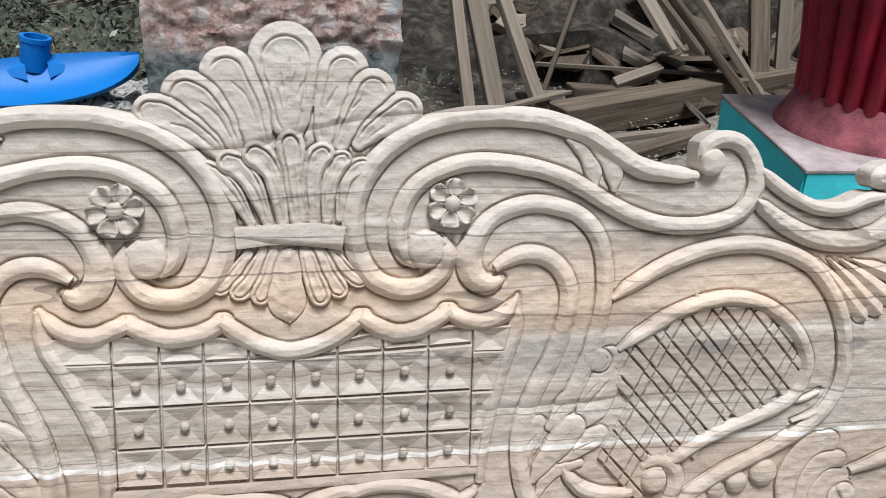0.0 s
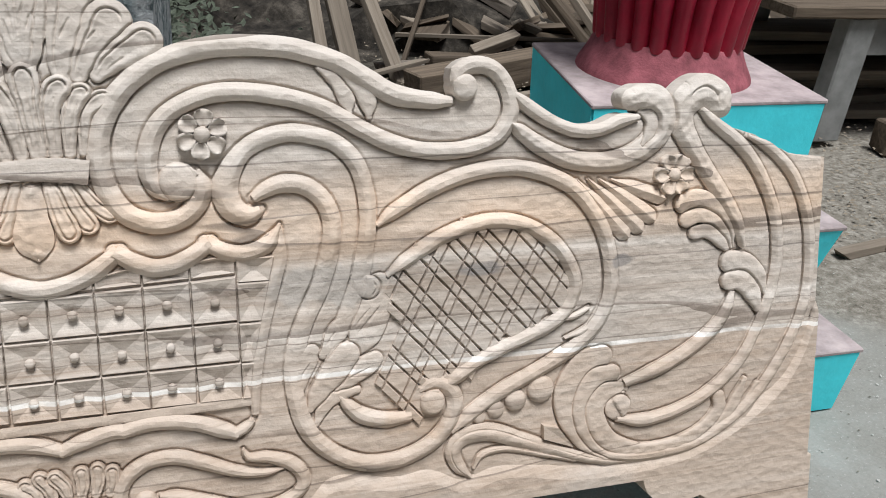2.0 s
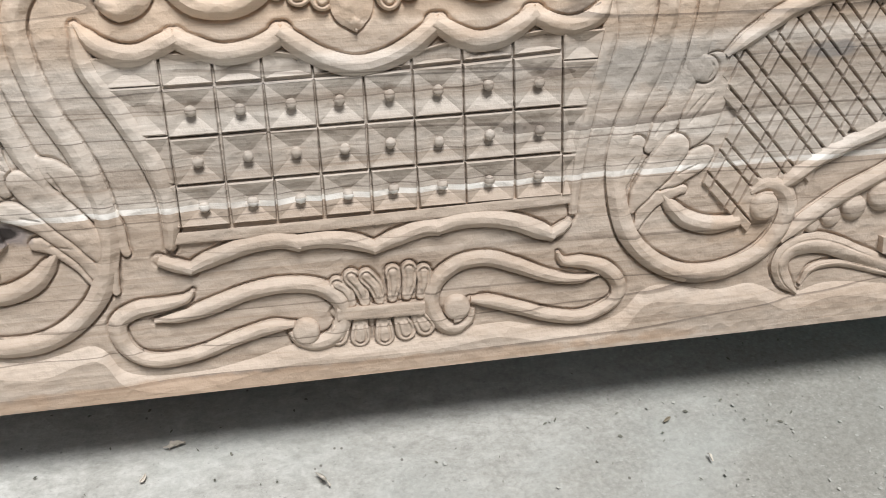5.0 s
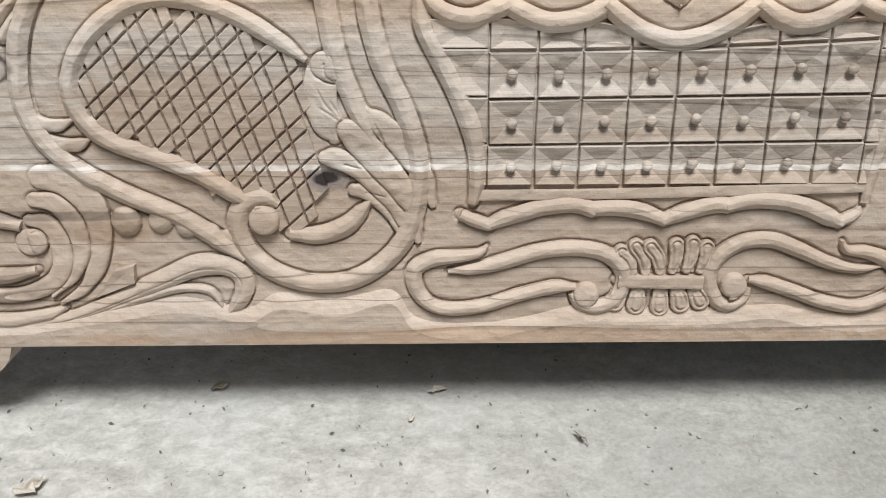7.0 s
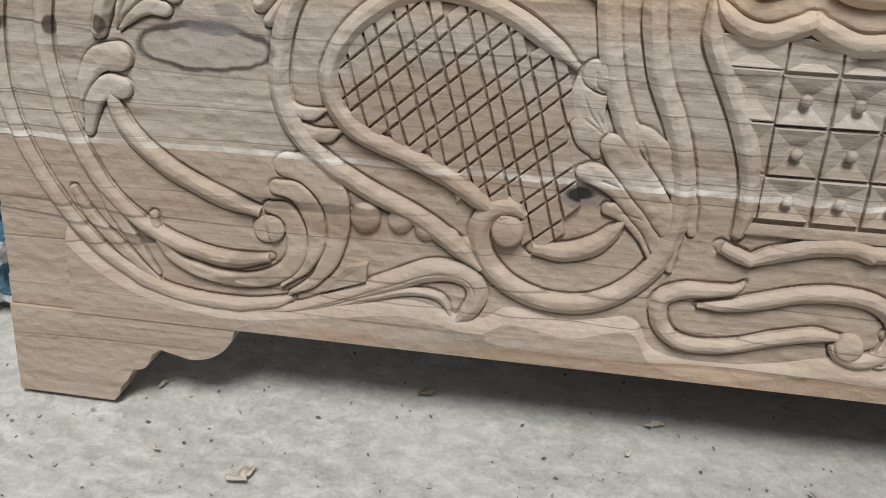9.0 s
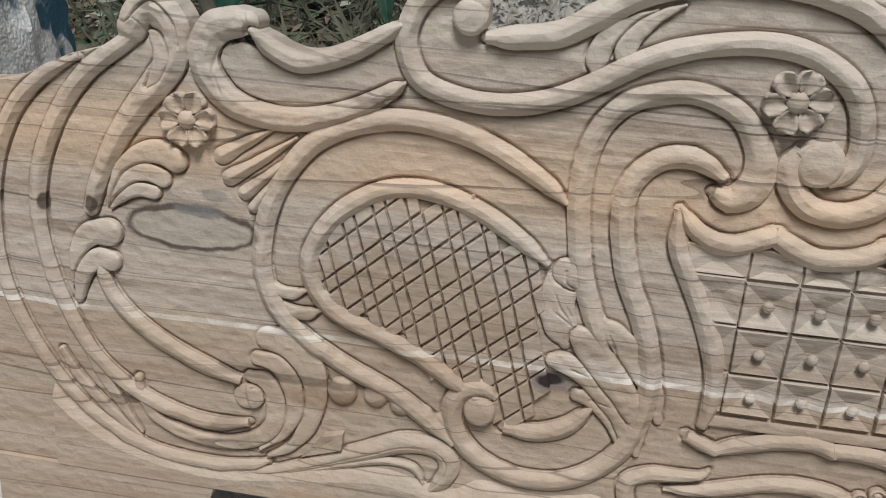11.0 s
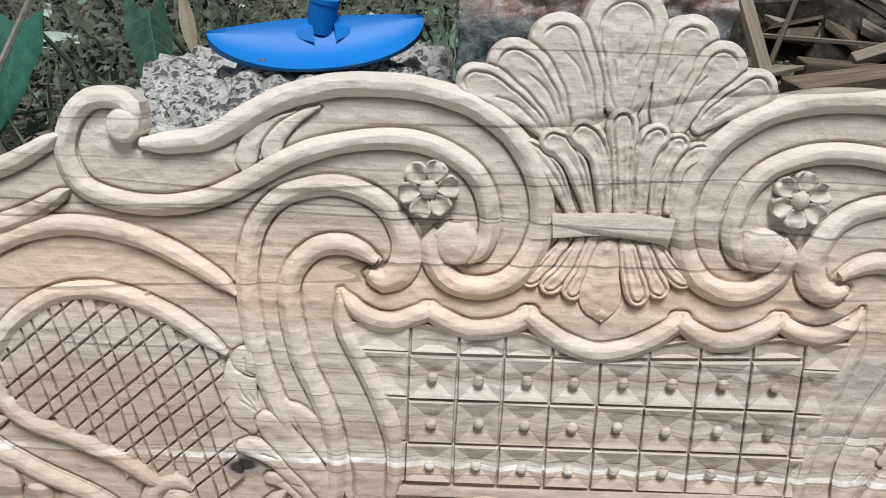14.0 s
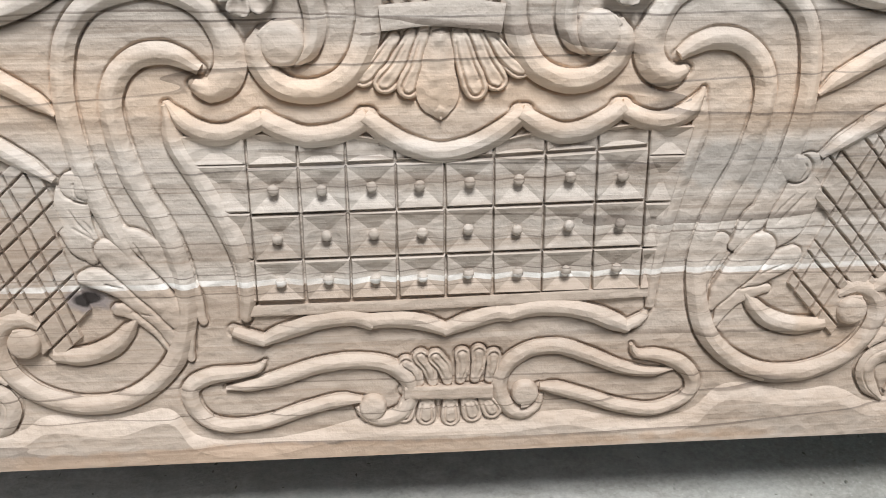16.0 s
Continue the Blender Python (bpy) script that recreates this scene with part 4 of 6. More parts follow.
r.lobe("shell_lobe", [(5.3, 68.3, 1.5), (6.9, 69.9, 2.6), (8.6, 71.0, 3.4), (10.3, 72.0, 4.1)], 0.74, "rimmed", side=1)
r.cut([(-2.1, 77.5), (-2.2, 75.0), (-2.2, 72.3)], 0.35, 0.28)
r.cut([(-3.1, 76.2), (-2.8, 73.9), (-2.6, 72.2)], 0.35, 0.28)
r.cut([(-3.5, 74.4), (-2.9, 71.7)], 0.35, 0.28)
r.cut([(-1.3, 76.3), (-1.8, 74.5), (-2.1, 72.3)], 0.35, 0.28)
r.cut([(-0.8, 74.8), (-1.3, 73.2)], 0.35, 0.28)
r.cut([(-8.2, 74.8), (-6.7, 73.3), (-5.7, 70.8)], 0.4, 0.25)
r.cut([(3.0, 74.5), (1.8, 72.3)], 0.4, 0.25)
r.cut([(5.5, 73.1), (4.5, 72.0)], 0.4, 0.25)
r.cut([(8.2, 70.3), (6.5, 69.1)], 0.4, 0.25)
r.cut([(-11.4, 72.6), (-9.7, 71.2), (-8.3, 68.8)], 0.45, 0.3)
r.cut([(-14.3, 70.3), (-12.5, 69.7), (-10.3, 67.8)], 0.45, 0.3)
r.build(3.2)

# crest: lower tier over its root
r = Relief()
r.lobe("shell_lobe", [(-6.4, 59.6, 1.1), (-8.4, 63.2, 2.0), (-10.0, 64.8, 2.4), (-10.9, 65.3, 2.4)], 0.9, "rimmed", rim=0.9, side=-1)
r.lobe("shell_lobe", [(3.2, 60.1, 1.0), (3.7, 64.1, 1.6), (5.1, 65.7, 2.0), (5.7, 66.0, 1.8)], 0.9, "rimmed", rim=0.9, side=1)
r.lobe("shell_lobe", [(-4.6, 59.7, 1.3), (-6.2, 63.9, 2.2), (-7.7, 65.9, 2.7), (-8.6, 66.3, 2.7)], 0.95, "rimmed", rim=0.9, side=-1)
r.lobe("shell_lobe", [(1.8, 60.0, 1.3), (2.1, 63.9, 1.9), (3.0, 66.2, 2.4), (3.5, 66.6, 2.1)], 0.95, "rimmed", rim=0.9, side=1)
r.lobe("shell_lobe", [(-3.0, 59.9, 1.5), (-3.8, 64.6, 2.3), (-5.0, 66.6, 3.0), (-5.8, 67.1, 3.0)], 1.0, "rimmed", rim=0.9, side=-1)
r.lobe("shell_lobe", [(0.3, 60.0, 1.6), (0.1, 64.3, 2.1), (0.8, 66.7, 2.7), (1.3, 67.2, 2.6)], 1.0, "rimmed", rim=0.9, side=1)
r.lobe("shell_lobe", [(-1.3, 59.9, 1.8), (-1.8, 64.8, 2.2), (-2.0, 67.2, 3.0), (-2.1, 68.1, 3.1), (-2.2, 69.5, 0.7)], 1.1, "rimmed", rim=0.9)
r.cut([(-2.0, 67.5), (-1.7, 64.2), (-1.3, 60.3)], 0.35, 0.25)
r.cut([(-9.6, 64.5), (-7.7, 62.1), (-6.7, 59.9)], 0.35, 0.22)
r.cut([(-7.3, 65.2), (-5.7, 62.8), (-4.9, 60.1)], 0.35, 0.22)
r.cut([(-4.6, 65.9), (-3.7, 63.0), (-3.1, 60.2)], 0.35, 0.22)
r.cut([(0.8, 66.1), (0.4, 63.3), (0.4, 60.4)], 0.35, 0.22)
r.cut([(3.1, 65.7), (2.3, 62.8), (1.9, 60.6)], 0.35, 0.22)
r.build(0.4)

# crest: fan under the band
r = Relief()
r.lobe("fan_lobe", [(-6.8, 56.1, 1.2), (-8.2, 53.8, 2.0), (-9.6, 52.6, 2.0), (-10.1, 52.4, 1.5)], 0.65, "rimmed", rim=0.7)
r.lobe("fan_lobe", [(2.2, 56.6, 1.3), (3.6, 54.4, 1.8), (5.0, 53.2, 2.0), (5.5, 52.9, 1.5)], 0.75, "rimmed", rim=0.7)
r.lobe("fan_lobe", [(-5.1, 56.2, 1.5), (-6.3, 53.6, 2.3), (-7.5, 52.2, 2.4), (-7.9, 51.9, 2.0)], 0.7, "rimmed", rim=0.7)
r.lobe("fan_lobe", [(0.8, 56.7, 1.6), (1.7, 54.2, 2.1), (2.7, 52.4, 2.5), (3.1, 52.0, 2.1)], 0.85, "rimmed", rim=0.7)
r.lobe("fan_lobe", [(-3.8, 56.4, 1.6), (-4.3, 53.8, 2.4), (-5.2, 51.9, 2.6), (-5.5, 51.5, 2.3)], 0.75, "rimmed", rim=0.7)
r.lobe("fan_lobe", [(-0.6, 56.5, 1.6), (-0.0, 54.1, 2.1), (0.7, 52.1, 2.5), (1.0, 51.3, 2.4)], 0.9, "rimmed", rim=0.7)
r.lobe("fan_lobe", [(-2.4, 56.4, 2.0), (-2.6, 53.6, 3.1), (-2.7, 51.0, 4.2), (-2.5, 49.6, 2.2), (-2.4, 48.4, 0.4)], 0.9, "ridge")
r.build(0.4)

# hooked scrolls at the far corner
r = Relief()
r.lobe("hooked_scroll", [(-88.4, 43.0, 1.5), (-87.4, 46.1, 1.9), (-85.1, 50.8, 2.3), (-82.6, 54.5, 2.6), (-80.5, 57.0, 3.0), (-79.0, 59.4, 3.3), (-78.6, 61.7, 3.6), (-79.2, 63.3, 3.6), (-80.5, 64.3, 3.5), (-82.1, 63.7, 3.0), (-82.9, 62.1, 3.0)], 1.1, "strand")
r.lobe("hooked_scroll", [(-71.1, 63.6, 2.2), (-72.7, 63.4, 3.0), (-74.4, 62.8, 3.3), (-75.5, 61.2, 3.1), (-75.6, 59.3, 2.9), (-74.6, 57.4, 2.8), (-72.8, 55.8, 2.7), (-70.1, 54.9, 2.5), (-66.7, 54.7, 2.4), (-63.1, 55.4, 2.2), (-59.6, 56.8, 2.0), (-57.0, 58.4, 1.6), (-55.7, 59.3, 0.4)], 1.1, "strand")
r.lobe("curl_lip", [(-81.0, 61.8, 0.5), (-80.3, 61.2, 1.6), (-79.9, 59.8, 1.7), (-80.5, 57.8, 1.3), (-81.4, 56.6, 0.5)], 0.59, "dome")
r.lobe("shoulder_rail", [(-70.7, 62.9, 0.9), (-68.8, 61.4, 2.0), (-66.3, 60.4, 2.2), (-63.7, 60.7, 2.0), (-60.8, 61.9, 2.0), (-57.9, 63.6, 1.7), (-56.3, 64.6, 0.8)], 1.0, "strand")
r.cut([(-83.0, 62.9), (-81.9, 64.1), (-80.6, 64.8), (-79.2, 63.9), (-78.3, 62.4), (-77.9, 60.2)], 0.55, 0.45)
r.cut([(-84.5, 63.0), (-83.5, 62.6), (-82.5, 63.1), (-81.7, 62.4), (-81.5, 61.4)], 0.3, 0.2)
r.cut([(-71.4, 64.5), (-71.1, 63.6), (-71.4, 62.5)], 0.4, 0.3)
r.cut([(-74.0, 61.1), (-74.5, 58.8), (-73.6, 56.5)], 0.35, 0.3)
r.build(2.6)

# fan of leaves at the far side
r = Relief()
r.lobe("fan_leaf", [(-86.4, 43.7, 0.5), (-85.6, 45.7, 1.4), (-84.2, 47.9, 2.3), (-82.2, 49.6, 2.4), (-80.3, 49.9, 2.5), (-78.8, 49.2, 2.4)], 0.63, "dome")
r.lobe("fan_leaf", [(-86.0, 43.7, 0.5), (-85.1, 45.4, 1.0), (-83.7, 47.0, 1.6), (-82.0, 47.7, 1.9), (-80.3, 47.2, 1.9)], 0.59, "dome")
r.lobe("fan_leaf", [(-86.1, 43.4, 0.4), (-84.7, 44.7, 1.0), (-83.0, 45.7, 1.5), (-81.3, 45.6, 1.5)], 0.55, "dome")
r.lobe("fan_leaf", [(-90.8, 34.2, 1.0), (-90.1, 38.2, 1.9), (-88.6, 40.2, 2.6), (-86.6, 40.6, 3.0)], 0.7, "dome")
r.lobe("fan_leaf", [(-90.5, 32.5, 1.0), (-89.6, 35.7, 1.8), (-87.9, 37.5, 2.3), (-86.5, 37.4, 2.3)], 0.67, "dome")
r.build(0.4)

# rays at the far side
r = Relief()
r.lobe("ray", [(-68.3, 53.7, 0.3), (-71.5, 51.8, 1.2), (-73.9, 50.3, 1.8)], 0.7, "ridge")
r.lobe("ray", [(-66.2, 52.9, 0.4), (-70.2, 50.0, 1.2), (-73.1, 48.1, 1.7)], 0.7, "ridge")
r.lobe("ray", [(-64.8, 52.5, 0.3), (-68.7, 49.0, 1.1), (-71.5, 46.7, 1.5)], 0.7, "ridge")
r.lobe("ray", [(-67.1, 49.3, 0.4), (-69.2, 47.1, 1.0), (-70.6, 45.2, 1.2)], 0.7, "ridge")
r.build(0.4)

# acanthus beside the far lattice
r = Relief()
r.lobe("acanthus_leaf", [(-37.7, 34.9, 1.4), (-38.5, 36.8, 3.3), (-39.1, 39.2, 3.6), (-38.7, 41.5, 3.5)], 0.44, "dome")
r.lobe("acanthus_leaf", [(-27.4, 27.5, 0.9), (-28.5, 30.8, 2.2), (-30.5, 34.0, 3.3), (-32.8, 36.2, 2.6), (-34.4, 37.7, 1.1)], 0.48, "dome")
r.lobe("acanthus_leaf", [(-30.8, 23.8, 0.7), (-31.4, 25.9, 1.6), (-32.7, 27.8, 2.1), (-34.5, 29.0, 1.8), (-35.9, 29.2, 1.3)], 0.52, "dome")
r.lobe("acanthus_leaf", [(-30.2, 23.9, 0.8), (-31.0, 27.0, 2.1), (-32.8, 29.4, 2.5), (-35.2, 31.6, 2.4), (-37.6, 32.7, 2.2), (-38.8, 32.8, 1.4)], 0.63, "dome")
r.lobe("acanthus_leaf", [(-29.0, 23.4, 0.8), (-29.3, 26.5, 1.6), (-30.6, 29.2, 2.7), (-32.9, 32.1, 3.1), (-35.1, 34.6, 3.1), (-36.2, 35.7, 2.4)], 0.78, "dome")
r.lobe("curl_knob", [(-38.5, 42.5, 2.8), (-37.6, 42.2, 2.9)], 0.74, "dome")
r.cut([(-39.4, 40.3), (-38.6, 38.6), (-37.3, 37.1)], 0.3, 0.25)
r.cut([(-39.4, 38.3), (-37.2, 36.8)], 0.3, 0.25)
r.cut([(-38.2, 39.2), (-37.0, 37.0)], 0.3, 0.25)
r.cut([(-33.5, 36.5), (-32.5, 34.5)], 0.3, 0.25)
r.cut([(-33.1, 35.4), (-32.2, 33.9)], 0.3, 0.25)
r.cut([(-30.5, 35.2), (-30.2, 32.8)], 0.3, 0.25)
r.cut([(-37.0, 32.2), (-34.9, 31.6)], 0.3, 0.25)
r.cut([(-34.8, 29.0), (-32.4, 28.5)], 0.3, 0.25)
r.cut([(-38.5, 42.7), (-38.3, 41.4), (-37.2, 41.0), (-36.3, 42.1)], 0.3, 0.3)
r.build(0.4)

# acanthus beside the near lattice
r = Relief()
r.lobe("acanthus_leaf", [(24.8, 28.1, 0.7), (25.6, 31.1, 1.9), (26.5, 33.4, 2.5), (27.2, 34.7, 1.9)], 0.26, "dome")
r.lobe("acanthus_leaf", [(28.6, 34.1, 1.1), (30.5, 37.0, 2.6), (32.0, 38.1, 2.3)], 0.33, "dome")
r.lobe("acanthus_leaf", [(32.4, 34.0, 1.7), (34.2, 37.0, 4.2), (35.4, 39.9, 4.0), (35.9, 42.5, 3.1)], 0.44, "dome")
r.lobe("acanthus_leaf", [(27.4, 25.2, 0.8), (28.6, 27.8, 2.0), (30.8, 29.0, 1.9), (32.7, 29.2, 1.0)], 0.41, "dome")
r.lobe("acanthus_leaf", [(30.1, 29.8, 1.0), (31.9, 31.0, 2.4), (34.0, 32.3, 2.7), (35.1, 33.0, 2.0)], 0.55, "dome")
r.lobe("acanthus_leaf", [(26.7, 27.3, 1.0), (28.0, 29.7, 2.5), (29.9, 32.0, 3.4), (31.5, 34.0, 3.2)], 0.7, "dome")
r.lobe("curl_knob", [(33.8, 42.6, 2.8), (34.5, 42.4, 2.9)], 0.7, "dome")
r.cut([(34.8, 38.8), (32.9, 36.5)], 0.3, 0.22)
r.cut([(35.9, 40.1), (33.5, 36.8)], 0.3, 0.22)
r.cut([(34.5, 39.7), (32.6, 37.5)], 0.3, 0.22)
r.cut([(30.2, 37.2), (29.1, 35.5)], 0.3, 0.22)
r.cut([(26.9, 33.3), (25.7, 31.6)], 0.3, 0.22)
r.cut([(34.1, 32.0), (31.6, 30.9)], 0.3, 0.22)
r.cut([(35.0, 43.2), (35.4, 42.3), (34.8, 41.3)], 0.3, 0.3)
r.build(0.4)

# curled leaves by the near foot
r = Relief()
r.lobe("curled_leaf", [(66.6, 30.1, 3.0), (63.8, 29.0, 4.0), (61.6, 25.9, 3.9), (61.6, 22.5, 3.3), (63.6, 18.5, 2.4), (67.5, 15.2, 1.1)], 0.55, "dome")
r.lobe("curled_leaf", [(68.2, 27.5, 2.4), (65.5, 26.9, 2.9), (63.8, 24.0, 2.8), (64.0, 20.7, 2.6), (65.7, 17.6, 2.0), (69.2, 15.1, 0.8)], 0.63, "dome")
r.lobe("curled_leaf", [(69.7, 25.0, 1.9), (67.2, 24.7, 2.8), (65.7, 22.5, 2.9), (66.7, 19.1, 2.9), (69.4, 16.7, 2.6), (73.6, 15.4, 2.2), (79.0, 15.9, 2.0), (83.1, 17.7, 2.0), (85.3, 20.1, 2.1), (85.2, 22.2, 1.9)], 0.63, "dome")
r.lobe("small_leaf", [(83.4, 16.1, 1.3), (86.0, 17.8, 2.0), (87.9, 20.8, 1.9), (89.5, 24.3, 0.7)], 0.44, "dome")
r.lobe("small_leaf", [(82.7, 15.0, 1.5), (87.3, 17.3, 2.1), (90.2, 20.3, 2.1), (91.7, 23.2, 1.2)], 0.44, "dome")
r.lobe("curl_knob", [(68.9, 22.3, 3.3), (69.4, 22.6, 3.3)], 0.81, "dome")
r.cut([(69.2, 24.3), (70.1, 24.7), (71.3, 23.0)], 0.3, 0.25)
r.build(0.4)

# curled leaves by the far foot
r = Relief()
r.lobe("curled_leaf", [(-69.1, 30.7, 2.6), (-66.6, 30.3, 3.5), (-64.4, 28.1, 3.3), (-63.6, 25.1, 2.7), (-64.3, 21.1, 2.2), (-66.1, 18.0, 1.2), (-68.8, 16.2, 0.5)], 0.55, "dome")
r.lobe("curled_leaf", [(-70.2, 28.2, 1.6), (-68.0, 27.8, 2.1), (-66.3, 25.6, 2.3), (-65.9, 22.7, 2.1), (-67.0, 19.7, 1.4), (-69.7, 17.1, 0.5)], 0.63, "dome")
r.lobe("curled_leaf", [(-71.1, 25.9, 1.2), (-69.2, 25.3, 2.1), (-68.1, 23.2, 2.3), (-68.3, 20.3, 2.1), (-70.3, 18.2, 1.9), (-73.9, 17.1, 1.6), (-78.4, 17.5, 1.5), (-81.9, 19.0, 1.3), (-83.5, 21.3, 1.1), (-84.0, 23.8, 0.9)], 0.63, "dome")
r.lobe("small_leaf", [(-84.1, 16.7, 0.6), (-87.0, 21.3, 1.3), (-88.7, 24.3, 1.7), (-89.9, 26.7, 0.9)], 0.44, "dome")
r.lobe("small_leaf", [(-84.2, 16.0, 0.8), (-88.0, 19.4, 1.3), (-91.1, 22.7, 1.2), (-93.0, 25.9, 0.8)], 0.44, "dome")
r.lobe("curl_knob", [(-71.3, 23.4, 3.0), (-70.8, 23.5, 2.9)], 0.81, "dome")
r.cut([(-71.0, 24.6), (-70.0, 24.7), (-69.5, 23.5)], 0.3, 0.3)
r.build(0.4)

# cupped leaves at the far lattice's frame
r = Relief()
r.lobe("small_leaf", [(-69.9, 38.2, 0.4), (-68.3, 36.7, 1.3), (-66.5, 36.3, 1.3), (-64.8, 36.9, 0.4)], 0.44, "dome")
r.lobe("small_leaf", [(-68.3, 35.5, 0.5), (-66.7, 34.4, 1.4), (-64.8, 34.2, 1.4), (-63.4, 34.8, 0.5)], 0.44, "dome")
r.build(0.4)

# petals of the bottom knot
r = Relief()
r.lobe("small_petal", [(-5.0, 19.5, 1.1), (-5.4, 21.0, 1.5), (-6.4, 21.9, 1.7)], 0.75, "rimmed", rim=0.5)
r.lobe("small_petal", [(-3.5, 19.5, 1.1), (-3.9, 21.3, 1.6), (-4.8, 22.6, 1.7)], 0.75, "rimmed", rim=0.5)
r.lobe("small_petal", [(-1.9, 19.6, 1.1), (-2.3, 21.3, 1.6), (-3.2, 22.5, 1.7)], 0.75, "rimmed", rim=0.5)
r.lobe("small_petal", [(-0.5, 19.7, 1.1), (-0.2, 21.5, 1.5), (-0.3, 22.7, 1.7)], 0.75, "rimmed", rim=0.5)
r.lobe("small_petal", [(1.1, 19.8, 1.1), (1.5, 21.6, 1.6), (1.5, 22.9, 1.7)], 0.75, "rimmed", rim=0.5)
r.lobe("small_petal", [(2.7, 19.7, 1.1), (3.1, 21.3, 1.5), (3.1, 22.4, 1.7)], 0.75, "rimmed", rim=0.5)
r.lobe("small_petal", [(-6.2, 17.0, 1.8), (-6.7, 15.8, 2.2)], 0.7, "rimmed", rim=0.5)
r.lobe("small_petal", [(-4.2, 17.0, 1.7), (-4.3, 15.4, 2.2)], 0.7, "rimmed", rim=0.5)
r.lobe("small_petal", [(-1.6, 16.9, 1.7), (-1.6, 15.2, 2.2)], 0.7, "rimmed", rim=0.5)
r.lobe("small_petal", [(0.4, 17.0, 1.8), (0.8, 15.6, 2.3)], 0.7, "rimmed", rim=0.5)
r.lobe("small_petal", [(2.3, 17.1, 1.7), (3.0, 15.9, 2.2)], 0.7, "rimmed", rim=0.5)
r.build(0.4)

# hooked scrolls at the near corner
r = Relief()
r.lobe("hooked_scroll", [(87.5, 44.2, 0.8), (86.6, 47.2, 2.0), (84.9, 50.0, 2.3), (82.5, 53.2, 2.5), (80.1, 56.4, 2.6), (78.1, 59.4, 3.0), (77.0, 61.8, 3.5), (77.5, 64.1, 4.2), (79.9, 65.5, 4.6), (82.1, 64.9, 4.3), (82.8, 63.6, 3.4)], 1.1, "strand")
r.lobe("hooked_scroll", [(69.6, 64.6, 2.9), (71.0, 64.8, 3.5), (73.2, 64.3, 4.1), (74.4, 62.3, 3.5), (73.7, 60.1, 3.3), (71.4, 58.1, 3.0), (68.6, 56.9, 2.8), (65.4, 56.6, 2.6), (61.4, 57.1, 2.5), (57.6, 58.7, 2.3), (54.6, 60.7, 1.9), (53.0, 62.0, 0.6)], 1.1, "strand")
r.lobe("curl_lip", [(70.9, 63.0, 0.6), (72.5, 62.3, 1.8), (72.7, 60.7, 1.8), (71.4, 58.7, 0.6)], 0.55, "dome")
r.cut([(78.1, 65.0), (79.0, 65.8), (80.4, 66.1), (81.8, 65.2), (82.2, 64.0)], 0.5, 0.4)
r.cut([(76.5, 67.0), (77.8, 66.3), (77.4, 64.8)], 0.3, 0.15)
r.build(2.6)

# fan of leaves at the near side
r = Relief()
r.lobe("fan_leaf", [(86.1, 43.9, 0.7), (85.0, 46.9, 2.2), (82.9, 49.7, 2.9), (80.3, 51.0, 2.8), (78.1, 50.5, 2.7)], 0.63, "dome")
r.lobe("fan_leaf", [(85.7, 43.8, 0.8), (84.6, 45.9, 1.6), (82.8, 47.9, 1.9), (80.5, 48.8, 2.1), (78.7, 48.3, 2.3)], 0.59, "dome")
r.lobe("fan_leaf", [(85.5, 43.4, 0.7), (84.0, 45.0, 1.6), (81.9, 46.5, 1.9), (80.0, 46.4, 1.9)], 0.55, "dome")
r.lobe("fan_leaf", [(91.9, 37.2, 0.9), (90.2, 40.0, 2.6), (88.0, 41.6, 3.1), (85.9, 41.9, 3.2)], 0.7, "dome")
r.lobe("fan_leaf", [(90.9, 34.8, 1.3), (89.6, 37.4, 2.6), (87.7, 39.1, 2.9), (86.0, 39.2, 2.8)], 0.67, "dome")
r.build(0.4)

# leaf ties where the rails part
r = Relief()
r.lobe("leaf_tie", [(-38.4, 61.7, 0.5), (-38.2, 63.5, 2.1), (-37.3, 65.4, 1.9), (-35.3, 66.7, 1.3), (-33.5, 67.8, 0.4)], 0.46, "dome")
r.lobe("leaf_tie", [(-36.2, 62.8, 0.4), (-35.8, 64.3, 1.9), (-34.8, 66.0, 1.5), (-32.9, 67.6, 0.9), (-31.2, 68.5, 0.3)], 0.5, "dome")
r.lobe("leaf_tie", [(32.8, 63.7, 0.6), (32.4, 65.6, 2.1), (31.2, 67.5, 1.6), (29.2, 68.9, 0.5)], 0.46, "dome")
r.lobe("leaf_tie", [(35.1, 63.1, 0.7), (34.9, 65.2, 2.2), (33.5, 67.2, 1.7), (31.4, 68.8, 0.5)], 0.5, "dome")
r.build(0.4)

carve("shell_band", [(-8.1, 58.0, 2.4), (-5.2, 58.3, 2.3), (-2.5, 58.4, 2.4), (0.8, 58.3, 2.6), (3.6, 57.9, 2.7)], 1.2, "flat")
carve("bottom_band", [(-6.6, 18.5, 1.5), (-2, 18.4, 1.5), (3.0, 18.3, 1.5)], 1.0, "flat")


